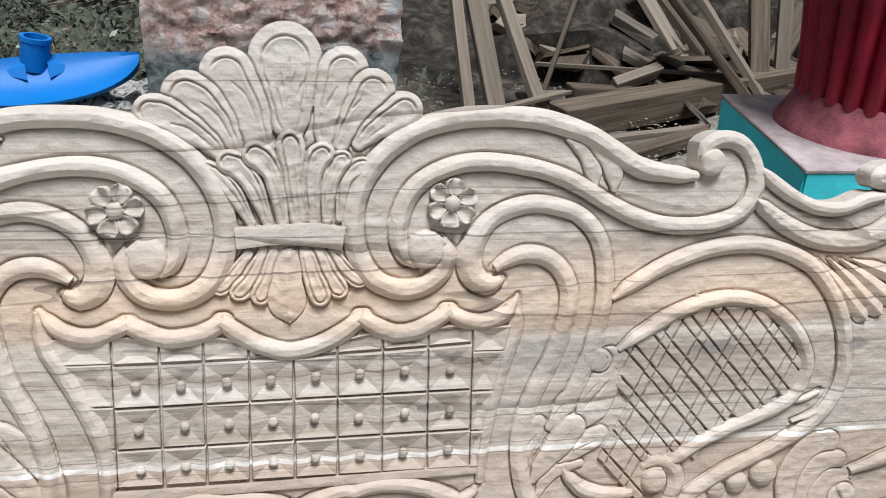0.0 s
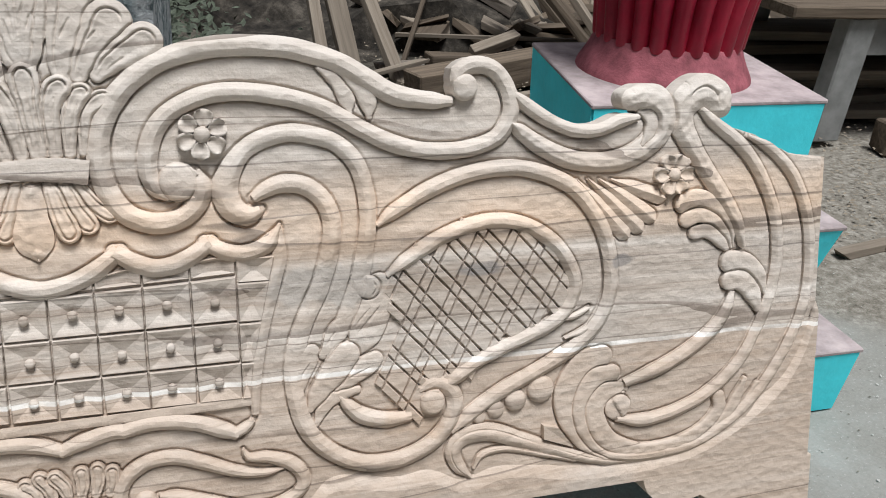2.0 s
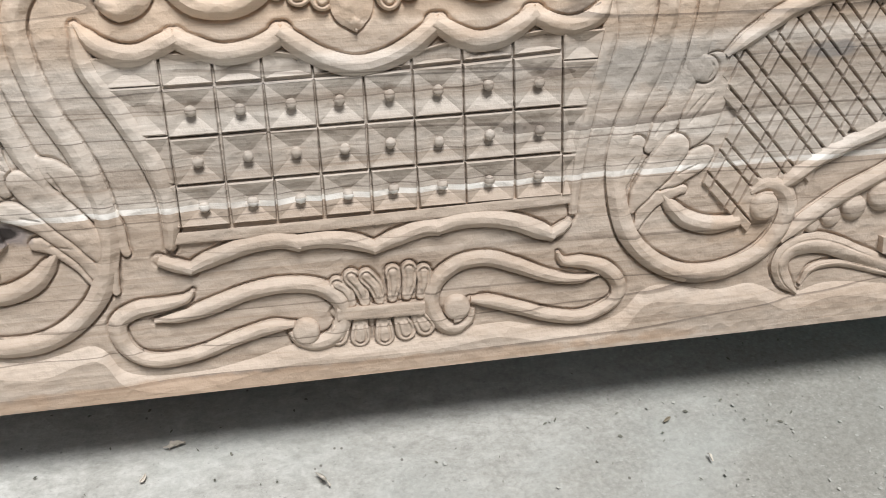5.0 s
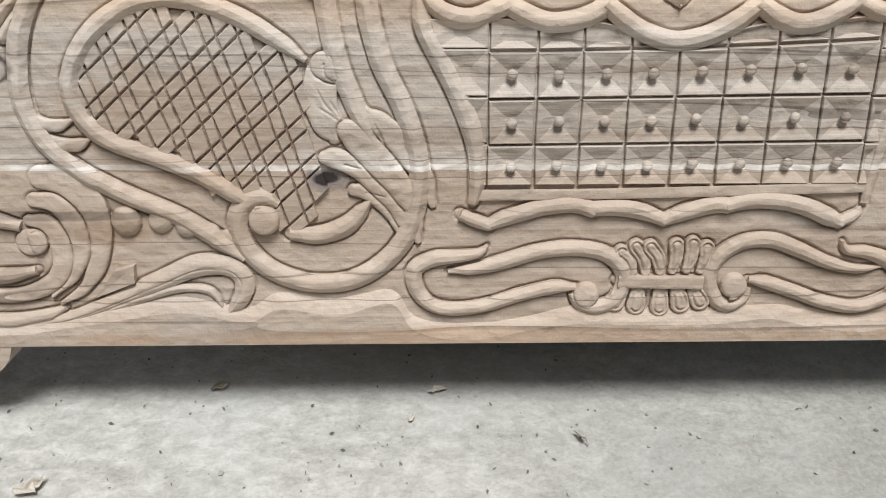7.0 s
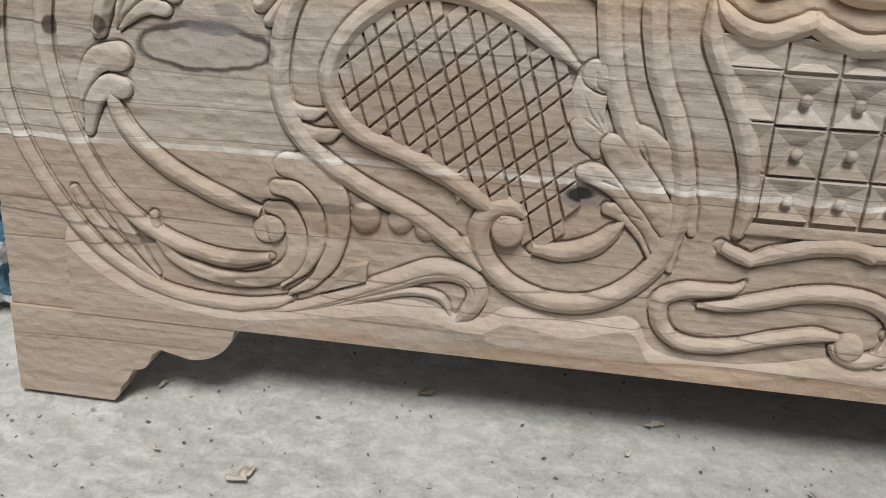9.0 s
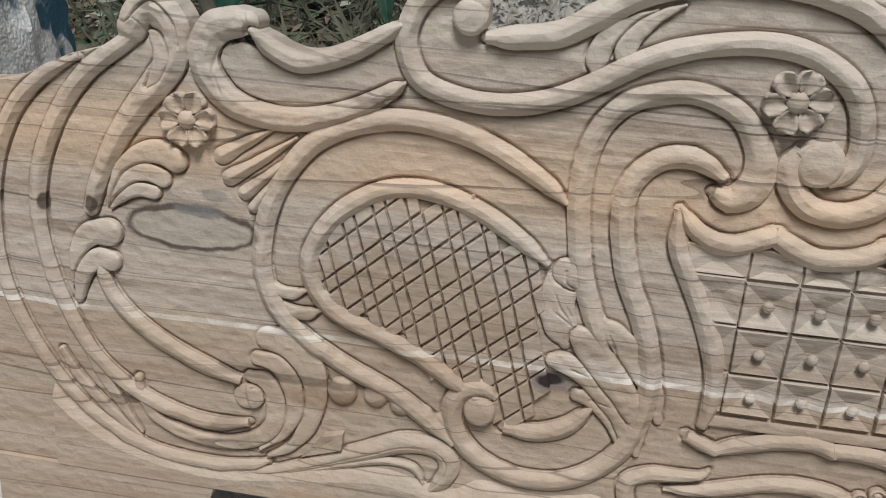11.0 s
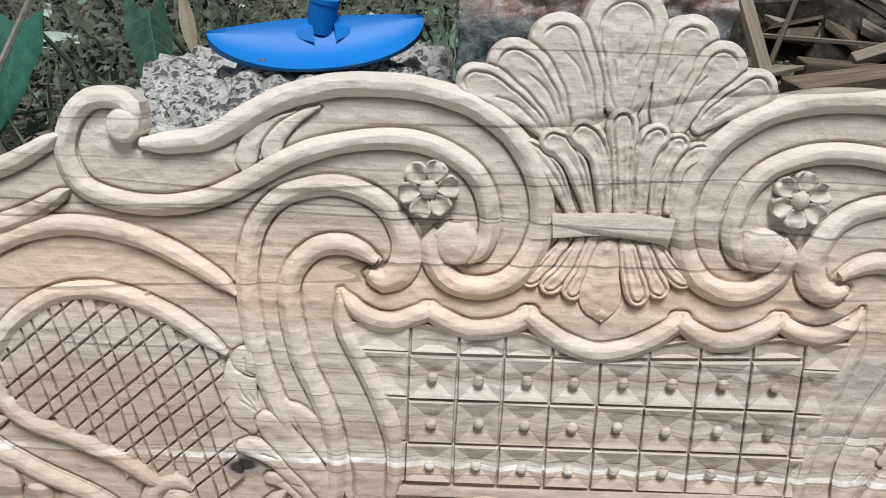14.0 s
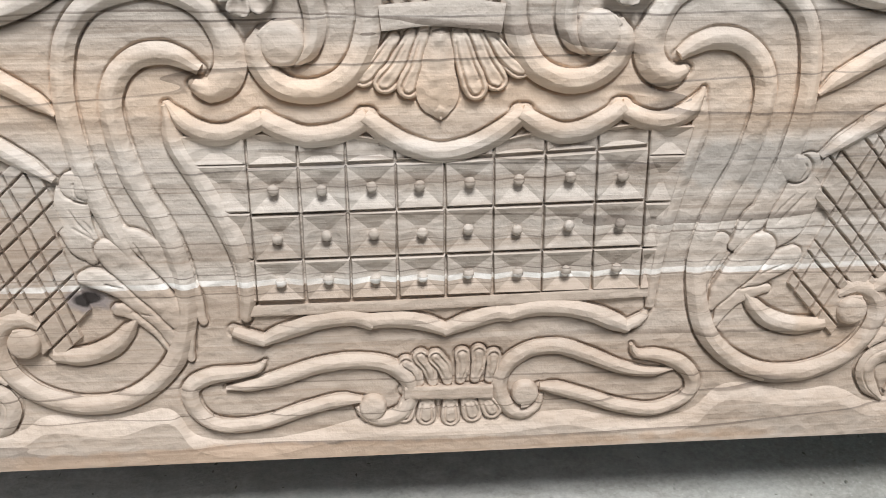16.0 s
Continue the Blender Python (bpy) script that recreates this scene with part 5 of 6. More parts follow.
# the cleared ground: gouge marks all over and a V cut along every strand
def cleared_ground():
    cell = 0.155
    nu, nv = int(206 / cell) + 2, int(72 / cell) + 2
    us, vs = -106.2 + cell * np.arange(nu), 10.6 + cell * np.arange(nv)
    near = np.full((nu, nv), 9.0)
    for q in TRACES:
        for u, v, w in q:
            r = w / 2 + 1.0
            i0, i1 = max(0, int((u - r - us[0]) / cell)), min(nu, int((u + r - us[0]) / cell) + 2)
            j0, j1 = max(0, int((v - r - vs[0]) / cell)), min(nv, int((v + r - vs[0]) / cell) + 2)
            if i1 > i0 and j1 > j0:
                d = np.hypot(us[i0:i1, None] - u, vs[None, j0:j1] - v) - w / 2
                near[i0:i1, j0:j1] = np.minimum(near[i0:i1, j0:j1], d)
    U, V = np.meshgrid(us, vs, indexing="ij")
    hit = np.zeros((nu, nv), bool)
    for (x0, y0), (x1, y1) in zip(outline, outline[1:] + outline[:1]):
        if y0 != y1:
            hit ^= ((y0 > V) != (y1 > V)) & (U < x0 + (V - y0) / (y1 - y0) * (x1 - x0))
    r = np.random.default_rng(5)

    def smooth(su, sv):
        a = r.standard_normal((int(206 / su) + 4, int(72 / sv) + 4))
        x, y = (U - us[0]) / su, (V - vs[0]) / sv
        i, j = x.astype(int), y.astype(int)
        fx, fy = x - i, y - j
        fx, fy = fx * fx * (3 - 2 * fx), fy * fy * (3 - 2 * fy)
        return (a[i, j] * (1 - fx) + a[i + 1, j] * fx) * (1 - fy) + (a[i, j + 1] * (1 - fx) + a[i + 1, j + 1] * fx) * fy

    depth = 0.00022 * smooth(2.2, 0.9) + 0.0004 * smooth(6.0, 2.5)
    depth = depth + 0.0046 * (1 + 0.3 * smooth(3.0, 3.0)) * np.clip(1 - np.abs(near - 0.04) / 0.20, 0, 1)
    # cells with a corner on the board; corners past the outline are drawn in to it
    cells = hit[:-1, :-1] | hit[1:, :-1] | hit[:-1, 1:] | hit[1:, 1:]
    used = np.zeros((nu, nv), bool)
    for a, b in ((0, 0), (1, 0), (0, 1), (1, 1)):
        used[a:nu - 1 + a, b:nv - 1 + b] |= cells
    stray = used & ~hit
    P = np.stack([U[stray], V[stray]], 1)
    best, spot = np.full(len(P), 1e9), P.copy()
    for a, b in zip(outline, outline[1:] + outline[:1]):
        a, b = np.array(a), np.array(b)
        t = np.clip(((P - a) @ (b - a)) / max(1e-9, (b - a) @ (b - a)), 0, 1)
        c = a + t[:, None] * (b - a)
        d = np.hypot(*(P - c).T)
        closer = d < best
        best[closer], spot[closer] = d[closer], c[closer]
    U[stray], V[stray] = spot[:, 0], spot[:, 1]
    depth[stray] = 0.004
    index = np.full((nu, nv), -1)
    index[used] = np.arange(used.sum())
    co = np.stack([U[used] / 100, GROUND_Y + depth[used], V[used] / 100], 1)
    ci, cj = np.nonzero(cells)
    quads = np.stack([index[ci, cj], index[ci + 1, cj], index[ci + 1, cj + 1], index[ci, cj + 1]], 1)
    me = bpy.data.meshes.new("carved_ground")
    me.from_pydata(co.tolist(), [], quads.tolist())
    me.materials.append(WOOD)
    me.polygons.foreach_set("use_smooth", [True] * len(me.polygons))
    shared("carved_ground", me, headboard, Matrix.Identity(4))


cleared_ground()


# stud tiles in the frame
def tile_mesh(corners):
    """A four-cornered tile cut as a hollow pyramid, with a V groove round it; (0, 0) is its middle."""
    bm = bmesh.new()
    rings = []
    for du, dv, d in ((0.0, 0.0, 0.0035), (0.13, 0.17, -0.0050), (0.20, 0.26, -0.0062)):
        rings.append([bm.verts.new(((u - math.copysign(du, u)) / 100, d, (v - math.copysign(dv, v)) / 100)) for u, v in corners])
    t = 0.004
    rings.append([bm.verts.new((x, 0.0003, z)) for x, z in ((-t, -t), (t, -t), (t, t), (-t, t))])
    for s, e in zip(rings, rings[1:]):
        for i in range(4):
            j = (i + 1) % 4
            bm.faces.new((s[i], s[j], e[j], e[i]))
    bm.faces.new(rings[-1])
    bm.normal_update()
    me = bpy.data.meshes.new("stud_tile")
    bm.to_mesh(me)
    bm.free()
    me.materials.append(WOOD)
    return me


bm = bmesh.new()
bmesh.ops.create_uvsphere(bm, u_segments=10, v_segments=6, radius=0.0058)
bmesh.ops.scale(bm, vec=(1, 0.8, 1), verts=bm.verts)
for v in bm.verts:
    v.co += noise.noise_vector(v.co * 300) * 0.0007
STUD = bpy.data.meshes.new("stud")
bm.to_mesh(STUD)
bm.free()
STUD.materials.append(WOOD)
STUD.polygons.foreach_set("use_smooth", [True] * len(STUD.polygons))
COLS = (-21.6, -16.6, -11.9, -7.0, -2.05, 2.9, 8.1, 13.4, 18.65)


def row_line(k, u):
    """The level grooves rise a little to one side, the upper ones most."""
    lean = (0.030, 0.013, 0.010, 0.002)[k]
    return (44.2, 39.25, 34.3, 29.65)[k] + lean * (u + 2) + (0.25 * ((u + 2) / 20) ** 2 if k == 0 else 0)


rng = random.Random(4)
for r in range(3):
    for c in range(8):
        j = [rng.uniform(-0.08, 0.08) for _ in range(4)]
        corners = [(COLS[c] + j[0], row_line(r + 1, COLS[c])), (COLS[c + 1] + j[1], row_line(r + 1, COLS[c + 1])), (COLS[c + 1] + j[2], row_line(r, COLS[c + 1])), (COLS[c] + j[3], row_line(r, COLS[c]))]
        cu, cv = sum(u for u, v in corners) / 4, sum(v for u, v in corners) / 4
        corners = [(u - cu, v - cv) for u, v in corners]
        t = shared("stud_tile", tile_mesh(corners), headboard, Matrix.Translation((cu / 100, GROUND_Y, cv / 100)) @ Matrix.Rotation(radians(rng.uniform(-1.5, 1.5)), 4, "X"))
        shared("stud", STUD, t, Matrix.Translation((rng.uniform(-1, 1) * 0.0015, -0.0062, rng.uniform(-1, 1) * 0.0015)) @ Matrix.Rotation(rng.uniform(0, 6), 4, "Y"))
# cut tiles along the scalloped rail and the curved side
def rail_line(u):
    """The scalloped rail's underside over the tiles."""
    return float(np.interp(u, (-23, -19.6, -15.7, -13, -9.5, -5.8, -2.7, 0.4, 3.2, 6, 10, 12.8, 16, 20), (46.9, 48.3, 46.5, 46.7, 48.2, 45.6, 44.7, 45.1, 46.3, 48.2, 46.3, 46.9, 48.6, 47.4)))


for c in range(8):
    corners = [(COLS[c], row_line(0, COLS[c]) + 0.1), (COLS[c + 1], row_line(0, COLS[c + 1]) + 0.1), (COLS[c + 1], rail_line(COLS[c + 1])), (COLS[c], rail_line(COLS[c]))]
    cu, cv = sum(u for u, v in corners) / 4, sum(v for u, v in corners) / 4
    shared("edge_tile", tile_mesh([(u - cu, v - cv) for u, v in corners]), headboard, Matrix.Translation((cu / 100, GROUND_Y + 0.002, cv / 100)))


def cut_tile(corners):
    """A tile cut to the curve of the frame: a shallow hollow inside a groove."""
    cu, cv = sum(u for u, v in corners) / len(corners), sum(v for u, v in corners) / len(corners)
    bm = bmesh.new()
    rings = []
    for k, d in ((1.0, 0.003), (0.96, -0.0050), (0.90, -0.0064), (0.2, -0.001)):
        rings.append([bm.verts.new(((cu + (u - cu) * k) / 100, GROUND_Y + d, (cv + (v - cv) * k) / 100)) for u, v in corners])
    for s, e in zip(rings, rings[1:]):
        for i in range(len(corners)):
            j = (i + 1) % len(corners)
            bm.faces.new((s[i], s[j], e[j], e[i]))
    bm.faces.new(rings[-1])
    bmesh.ops.recalc_face_normals(bm, faces=bm.faces)
    part("edge_tile", bm, WOOD, headboard)


def left_side(v):
    return -23.4 - 0.32 * max(0.0, v - 33.0)


def right_side(v):
    return 19.6 + 0.24 * max(0.0, v - 32.0)


for r in range(4):
    top, low = (47.2, 44.2) if r == 3 else (row_line(r, 0), row_line(r + 1, 0))
    cut_tile([(left_side(low), low), (-21.6, low), (-21.6, top), (left_side(top), top)])
    cut_tile([(18.65, low), (right_side(low), low), (right_side(top), top), (18.65, top)])
carve("ledge", [(-22.6, 28.6, 1.2), (-10, 28.7, 1.2), (5, 29.0, 1.2), (19.6, 29.4, 1.2)], 0.6, "flat")


# cross-cut lattice: each lozenge stands proud between the grooves
def inside(u, v, poly):
    hit = False
    for (x0, y0), (x1, y1) in zip(poly, poly[1:] + poly[:1]):
        if (y0 > v) != (y1 > v) and u < x0 + (v - y0) / (y1 - y0) * (x1 - x0):
            hit = not hit
    return hit


def lozenges(a_dir, a0, a_step, a_slim, b_dir, b0, b_step, b_slim, flip):
    """Two families of paired V cuts: lines at a0 + k * a_step and again a_slim further on."""
    na, nb = np.array((-a_dir[1], a_dir[0])), np.array((-b_dir[1], b_dir[0]))
    solve = np.linalg.inv(np.stack([na, nb]))
    poly = [(u, v) for u, v, w in TEAR] + [(40.0, 24.8), (36.5, 26.5), (35.0, 30.0), (37.5, 36.0)]
    if flip:
        poly = [other(u, v) for u, v in poly]
    lines_a = sorted(a0 + k * a_step + e for k in range(-8, 9) for e in (0, a_slim))
    lines_b = sorted(b0 + k * b_step + e for k in range(-8, 9) for e in (0, b_slim))
    meshes = {}
    r = random.Random(9)
    for a, a2 in zip(lines_a, lines_a[1:]):
        for b, b2 in zip(lines_b, lines_b[1:]):
            c = solve @ ((a + a2) / 2, (b + b2) / 2)
            if not inside(c[0], c[1], poly):
                continue
            kind = (round(a2 - a, 2), round(b2 - b, 2))
            if kind not in meshes:
                bm = bmesh.new()
                for inset, d in ((0.0, 0.0080), (0.13, -0.0052), (0.22, -0.0062)):
                    ha, hb = (a2 - a) / 2 - inset, (b2 - b) / 2 - inset
                    for x, y in ((-ha, -hb), (ha, -hb), (ha, hb), (-ha, hb)):
                        p = solve @ (x, y)
                        bm.verts.new((p[0] / 100, d, p[1] / 100))
                bm.verts.ensure_lookup_table()
                for k in (0, 4):
                    for i in range(4):
                        j = (i + 1) % 4
                        bm.faces.new((bm.verts[k + i], bm.verts[k + j], bm.verts[k + 4 + j], bm.verts[k + 4 + i]))
                bm.faces.new(bm.verts[8:12])
                bmesh.ops.recalc_face_normals(bm, faces=bm.faces)
                me = bpy.data.meshes.new("lozenge")
                bm.to_mesh(me)
                bm.free()
                me.materials.append(WOOD)
                meshes[kind] = me
            tilt = Matrix.Rotation(radians(r.uniform(-3.5, 3.5)), 4, "X") @ Matrix.Rotation(radians(r.uniform(-3.5, 3.5)), 4, "Z") @ Matrix.Rotation(radians(r.uniform(-2.5, 2.5)), 4, "Y")
            shared("lozenge", meshes[kind], headboard, Matrix.Translation((c[0] / 100, GROUND_Y + 0.001, c[1] / 100)) @ tilt)


lozenges((0.666, -0.746), 60.95, 3.78, 1.27, (-0.444, -0.896), 22.05, 4.07, 1.25, False)
lozenges((0.747, 0.665), 61.41, 3.84, 1.40, (0.291, -0.957), -42.1, 3.46, 1.35, True)

# ---- setting ----
FLOOR_Z = -0.010
bm = bmesh.new()
N = 150
grid = {}
for i in range(N + 1):
    for j in range(N + 1):
        a, b = i / N * 2 - 1, j / N * 2 - 1
        x, y = 40 * math.copysign(abs(a) ** 3, a) + 2.2 * a, 1.0 + 40 * math.copysign(abs(b) ** 3, b) + 2.2 * b
        far = max(0.0, min(1.0, (y - 1.0) / 0.8))
        z = FLOOR_Z + 0.0015 * noise.noise((x * 6, y * 6, 0)) + far * 0.05 * noise.noise((x * 2.2, y * 2.2, 5)) - 0.03 * far
        grid[i, j] = bm.verts.new((x, y, z))
for i in range(N):
    for j in range(N):
        bm.faces.new((grid[i, j], grid[i + 1, j], grid[i + 1, j + 1], grid[i, j + 1]))
tagged(part("ground", bm, GROUND, None, "dusty grey concrete yard running out to littered earth", True), kind="structure")


# added wall, never in view: blocks low front skylight so carved undersides darken
bm = bmesh.new()
box(bm, -7, 7, -4.2, -4.0, -0.05, 3.0)
tagged(part("wall_south", bm, CEMENT, None, "plain grey wall added out of view to cut low front skylight"), kind="structure")


def lumpy(name, centre, size, material, detail=4, rough=0.12, seed=0, freq=3.0, fine=0.03, box_like=0.0, grain=0.0):
    """A stone: a sphere pushed towards a block and broken up by noise."""
    bm = bmesh.new()
    bmesh.ops.create_icosphere(bm, subdivisions=detail, radius=1.0)
    for v in bm.verts:
        p = v.co.copy()
        if box_like:
            q = p / max(abs(p.x), abs(p.y), abs(p.z))
            p = p.lerp(q, box_like)
        n = noise.fractal(p * freq + Vector((seed * 7.3, 0, 0)), 0.9, 2.1, 5)
        pit = noise.noise(p * freq * 5 + Vector((0, seed, 3)))
        if grain:
            pit += grain / fine * (noise.noise(p * 17) - 2.2 * max(0.0, noise.noise(p * 11 + Vector((5, 5, 5))) - 0.25) + 0.7 * noise.noise(p * 34))
        p = p * (1 + rough * n + fine * pit)
        v.co = Vector((p.x * size[0] + centre[0], p.y * size[1] + centre[1], p.z * size[2] + centre[2]))
    return part(name, bm, material, None, "", True)


tagged(lumpy("boulder", (-0.385, 0.50, 0.287), (0.235, 0.26, 0.322), LIMESTONE, 6, 0.09, 1, 2.0, 0.045, 0.55, 0.028), "pitted grey limestone boulder carrying a blue scoop", "rock")


def post():
    """The broken stone post, four-cornered, rough on top."""
    bm = bmesh.new()
    corners = [(-0.181, 0.300), (0.112, 0.335), (0.130, 0.80), (-0.158, 0.79)]
    n, m = 64, 150
    rows = []
    for k in range(m + 1):
        z = (-0.02 + 0.56 * k / 20) if k < 20 else 0.54 + 0.40 * (k - 20) / (m - 20)
        row = []
        for c in range(len(corners)):
            (x0, y0), (x1, y1) = corners[c], corners[(c + 1) % len(corners)]
            for i in range(n):
                t = i / n
                x, y = x0 + (x1 - x0) * t, y0 + (y1 - y0) * t
                rough = max(0.0, min(1.0, (z - 0.718 - 0.03 * noise.noise((x * 9, y * 9, 1))) / 0.02))
                crag = noise.fractal((x * 32, y * 32, z * 34), 0.7, 2.2, 4) + 0.8 * abs(noise.noise((x * 44, y * 44, z * 46)))
                d = (0.0022 + 0.0035 * rough) * crag + 0.005 * noise.noise((x * 6, y * 6, z * 6))
                nx, ny = (x + 0.03) * 4, (y - 0.55) * 4
                row.append(bm.verts.new((x + nx * d, y + ny * d, z)))
        rows.append(row)
    for a, b in zip(rows, rows[1:]):
        for i in range(len(a)):
            j = (i + 1) % len(a)
            bm.faces.new((a[i], a[j], b[j], b[i]))
    bm.faces.new(rows[-1])
    tagged(part("stone_post", bm, RED_STONE, None, "", True), "broken reddish stone post with grey cement skin", "stone")


post()


# blue scoop blade lying on the boulder, its socket up
def blue_scoop():
    scoop = tagged(new("plastic_scoop"), "bright blue plastic scoop blade with short socket on the boulder", "scoop")
    scoop.matrix_world = pose(-0.360, 0.514, 0.650, 23, -2.5, 17)
    half, deep = 0.140, 0.080
    bm = bmesh.new()
    n, m = 40, 12
    faces = []
    for side in (0, 1):
        rows = []
        for i in range(n + 1):
            x = -half * math.cos(math.pi * i / n)
            edge = -deep * (1 - abs(x / half) ** 2.3) ** 0.62 - 0.004
            bow = 0.007 * (1 - (x / half) ** 2)
            row = []
            for j in range(m + 1):
                t = j / m
                z = (0.004 * (1 - t) ** 2 - 0.016 * math.sin(math.pi * t)) * (1 - (x / half) ** 2) + (0.003 if j == 0 and not side else 0) - side * (0.0045 + 0.008 * (abs(x / half) ** 3))
                row.append(bm.verts.new((x, bow * (1 - t) + (edge - bow * 0) * t, z)))
            rows.append(row)
        faces.append(rows)
        for a, b in zip(rows, rows[1:]):
            for j in range(m):
                bm.faces.new((a[j], b[j], b[j + 1], a[j + 1]) if side else (a[j], a[j + 1], b[j + 1], b[j]))
    rim = [[r[0] for r in f] + f[-1][1:] + [r[-1] for r in f[-2::-1]] + f[0][-2:0:-1] for f in faces]
    for i in range(len(rim[0])):
        j = (i + 1) % len(rim[0])
        bm.faces.new((rim[0][i], rim[0][j], rim[1][j], rim[1][i]))
    bmesh.ops.recalc_face_normals(bm, faces=bm.faces)
    part("blade", bm, BLUE, scoop, "", True)
    up = Vector((0.20, 0.34, 0.89)).normalized()
    bm = bmesh.new()
    x = up.orthogonal().normalized()
    y = up.cross(x)
    rows = []
    for r, h in ((0.0185, -0.015), (0.0190, 0.022), (0.0202, 0.024), (0.0202, 0.030), (0.0150, 0.030), (0.0150, 0.01), (0.001, 0.01)):
        rows.append([bm.verts.new(Vector((0.006, 0.007, 0.002)) + up * h + (x * math.cos(a) + y * math.sin(a)) * r) for a in (2 * math.pi * k / 28 for k in range(28))])
    for a, b in zip(rows, rows[1:]):
        for k in range(28):
            bm.faces.new((a[k], a[(k + 1) % 28], b[(k + 1) % 28], b[k]))
    bmesh.ops.recalc_face_normals(bm, faces=bm.faces)
    socket = part("socket", bm, BLUE, scoop, "round hollow handle socket")
    for s in (-1, 1):
        bm = bmesh.new()
        v = [bm.verts.new((0.006 + s * px, py - 0.001, pz - 0.004)) for px, py, pz in ((0.014, -0.006, 0.008), (0.050, -0.004, -0.004), (0.014, -0.024, -0.004), (0.014, 0.010, 0.008), (0.050, 0.006, -0.004), (0.014, 0.010, -0.004))]
        for f in ((0, 1, 2), (5, 4, 3), (0, 3, 4, 1), (1, 4, 5, 2), (2, 5, 3, 0)):
            bm.faces.new([v[i] for i in f])
        bmesh.ops.recalc_face_normals(bm, faces=bm.faces)
        part("gusset", bm, BLUE, scoop)


blue_scoop()


# stepped pedestal with the fluted red urn
def frustum(x0, x1, y0, y1, z0, z1, tuck):
    bm = bmesh.new()
    vs = box(bm, x0, x1, y0, y1, z0, z1)
    for v in vs:
        if v.co.z < (z0 + z1) / 2:
            v.co.x += tuck if v.co.x < (x0 + x1) / 2 else -tuck
            v.co.y += tuck if v.co.y < (y0 + y1) / 2 else -tuck
    bmesh.ops.bevel(bm, geom=bm.edges[:], offset=0.004, segments=2, affect="EDGES")
    return bm


def skew(bm, y0, y1, by):
    """Draws the far side over by so much."""
    for v in bm.verts:
        v.co.x += by * (v.co.y - y0) / (y1 - y0)


def pedestal():
    p = tagged(new("stepped_pedestal", None), "cement pedestal of three steps painted turquoise with dusty pink tops", "pedestal")
    p.location = (0, 0, 0)
    for x0, x1, y0, y1, z0, z1, k in ((0.72, 1.277, 0.236, 0.90, FLOOR_Z, 0.128, 0.012), (0.78, 1.218, 0.295, 0.84, 0.196, 0.345, 0.03), (0.785, 1.245, 0.452, 0.865, 0.377, 0.520, 0.006)):
        bm = frustum(x0, x1, y0, y1, z0, z1, k)
        skew(bm, y0, y1, 0.055 if z1 > 0.5 else 0.0)
        s = part("step", bm, CYAN, p)
        bm = bmesh.new()
        box(bm, x0 - 0.0015, x1 + 0.0015, y0 - 0.0015, y1 + 0.0015, z1 - 0.004, z1 + 0.004)
        bmesh.ops.bevel(bm, geom=bm.edges[:], offset=0.002, segments=1, affect="EDGES")
        skew(bm, y0, y1, 0.055 if z1 > 0.5 else 0.0)
        part("top_skin", bm, PINK_DUST, s, "dusty pink cement top")
    for x0, x1, y0, y1, z0, z1 in ((0.80, 1.17, 0.34, 0.80, 0.125, 0.20), (0.83, 1.19, 0.50, 0.82, 0.342, 0.380)):
        bm = bmesh.new()
        box(bm, x0, x1, y0, y1, z0, z1)
        part("neck", bm, PINK_DUST, p)


pedestal()


def lathe(prof, seg, flutes=0, depth=0.0, centre=(0, 0)):
    bm = bmesh.new()
    rows = []
    for r, z, f in prof:
        row = []
        for j in range(seg):
            a = 2 * math.pi * j / seg
            rr = r + f * depth * (abs(math.sin(a * flutes / 2)) ** 0.7 - 0.75 if flutes else 0)
            row.append(bm.verts.new((centre[0] + rr * math.cos(a), centre[1] + rr * math.sin(a), z)))
        rows.append(row)
    for a, b in zip(rows, rows[1:]):
        for j in range(seg):
            bm.faces.new((a[j], a[(j + 1) % seg], b[(j + 1) % seg], b[j]))
    bm.faces.new(rows[0][::-1])
    bm.faces.new(rows[-1])
    bmesh.ops.recalc_face_normals(bm, faces=bm.faces)
    return bm


urn = tagged(new("fluted_urn"), "dark red fluted cement urn with a dusty pink foot", "urn")
urn.location = (1.021, 0.652, 0.523)
urn.scale = (1.136, 1.136, 1.136)
part("foot", lathe([(0.145, 0.0, 0), (0.144, 0.006, 0), (0.140, 0.014, 0), (0.134, 0.024, 0), (0.128, 0.036, 0), (0.123, 0.048, 0), (0.118, 0.060, 0)], 64), RED_DUSTY, urn, "dusty pink rounded foot", True)
part("bowl", lathe([(0.116, 0.046, 0.3), (0.120, 0.056, 1), (0.124, 0.10, 1), (0.134, 0.17, 1), (0.150, 0.26, 1), (0.170, 0.36, 1), (0.182, 0.40, 0), (0.19, 0.41, 0), (0.19, 0.43, 0), (0.15, 0.43, 0)], 240, 24, 0.016), RED_PAINT, urn, "fluted dark red bowl", True)


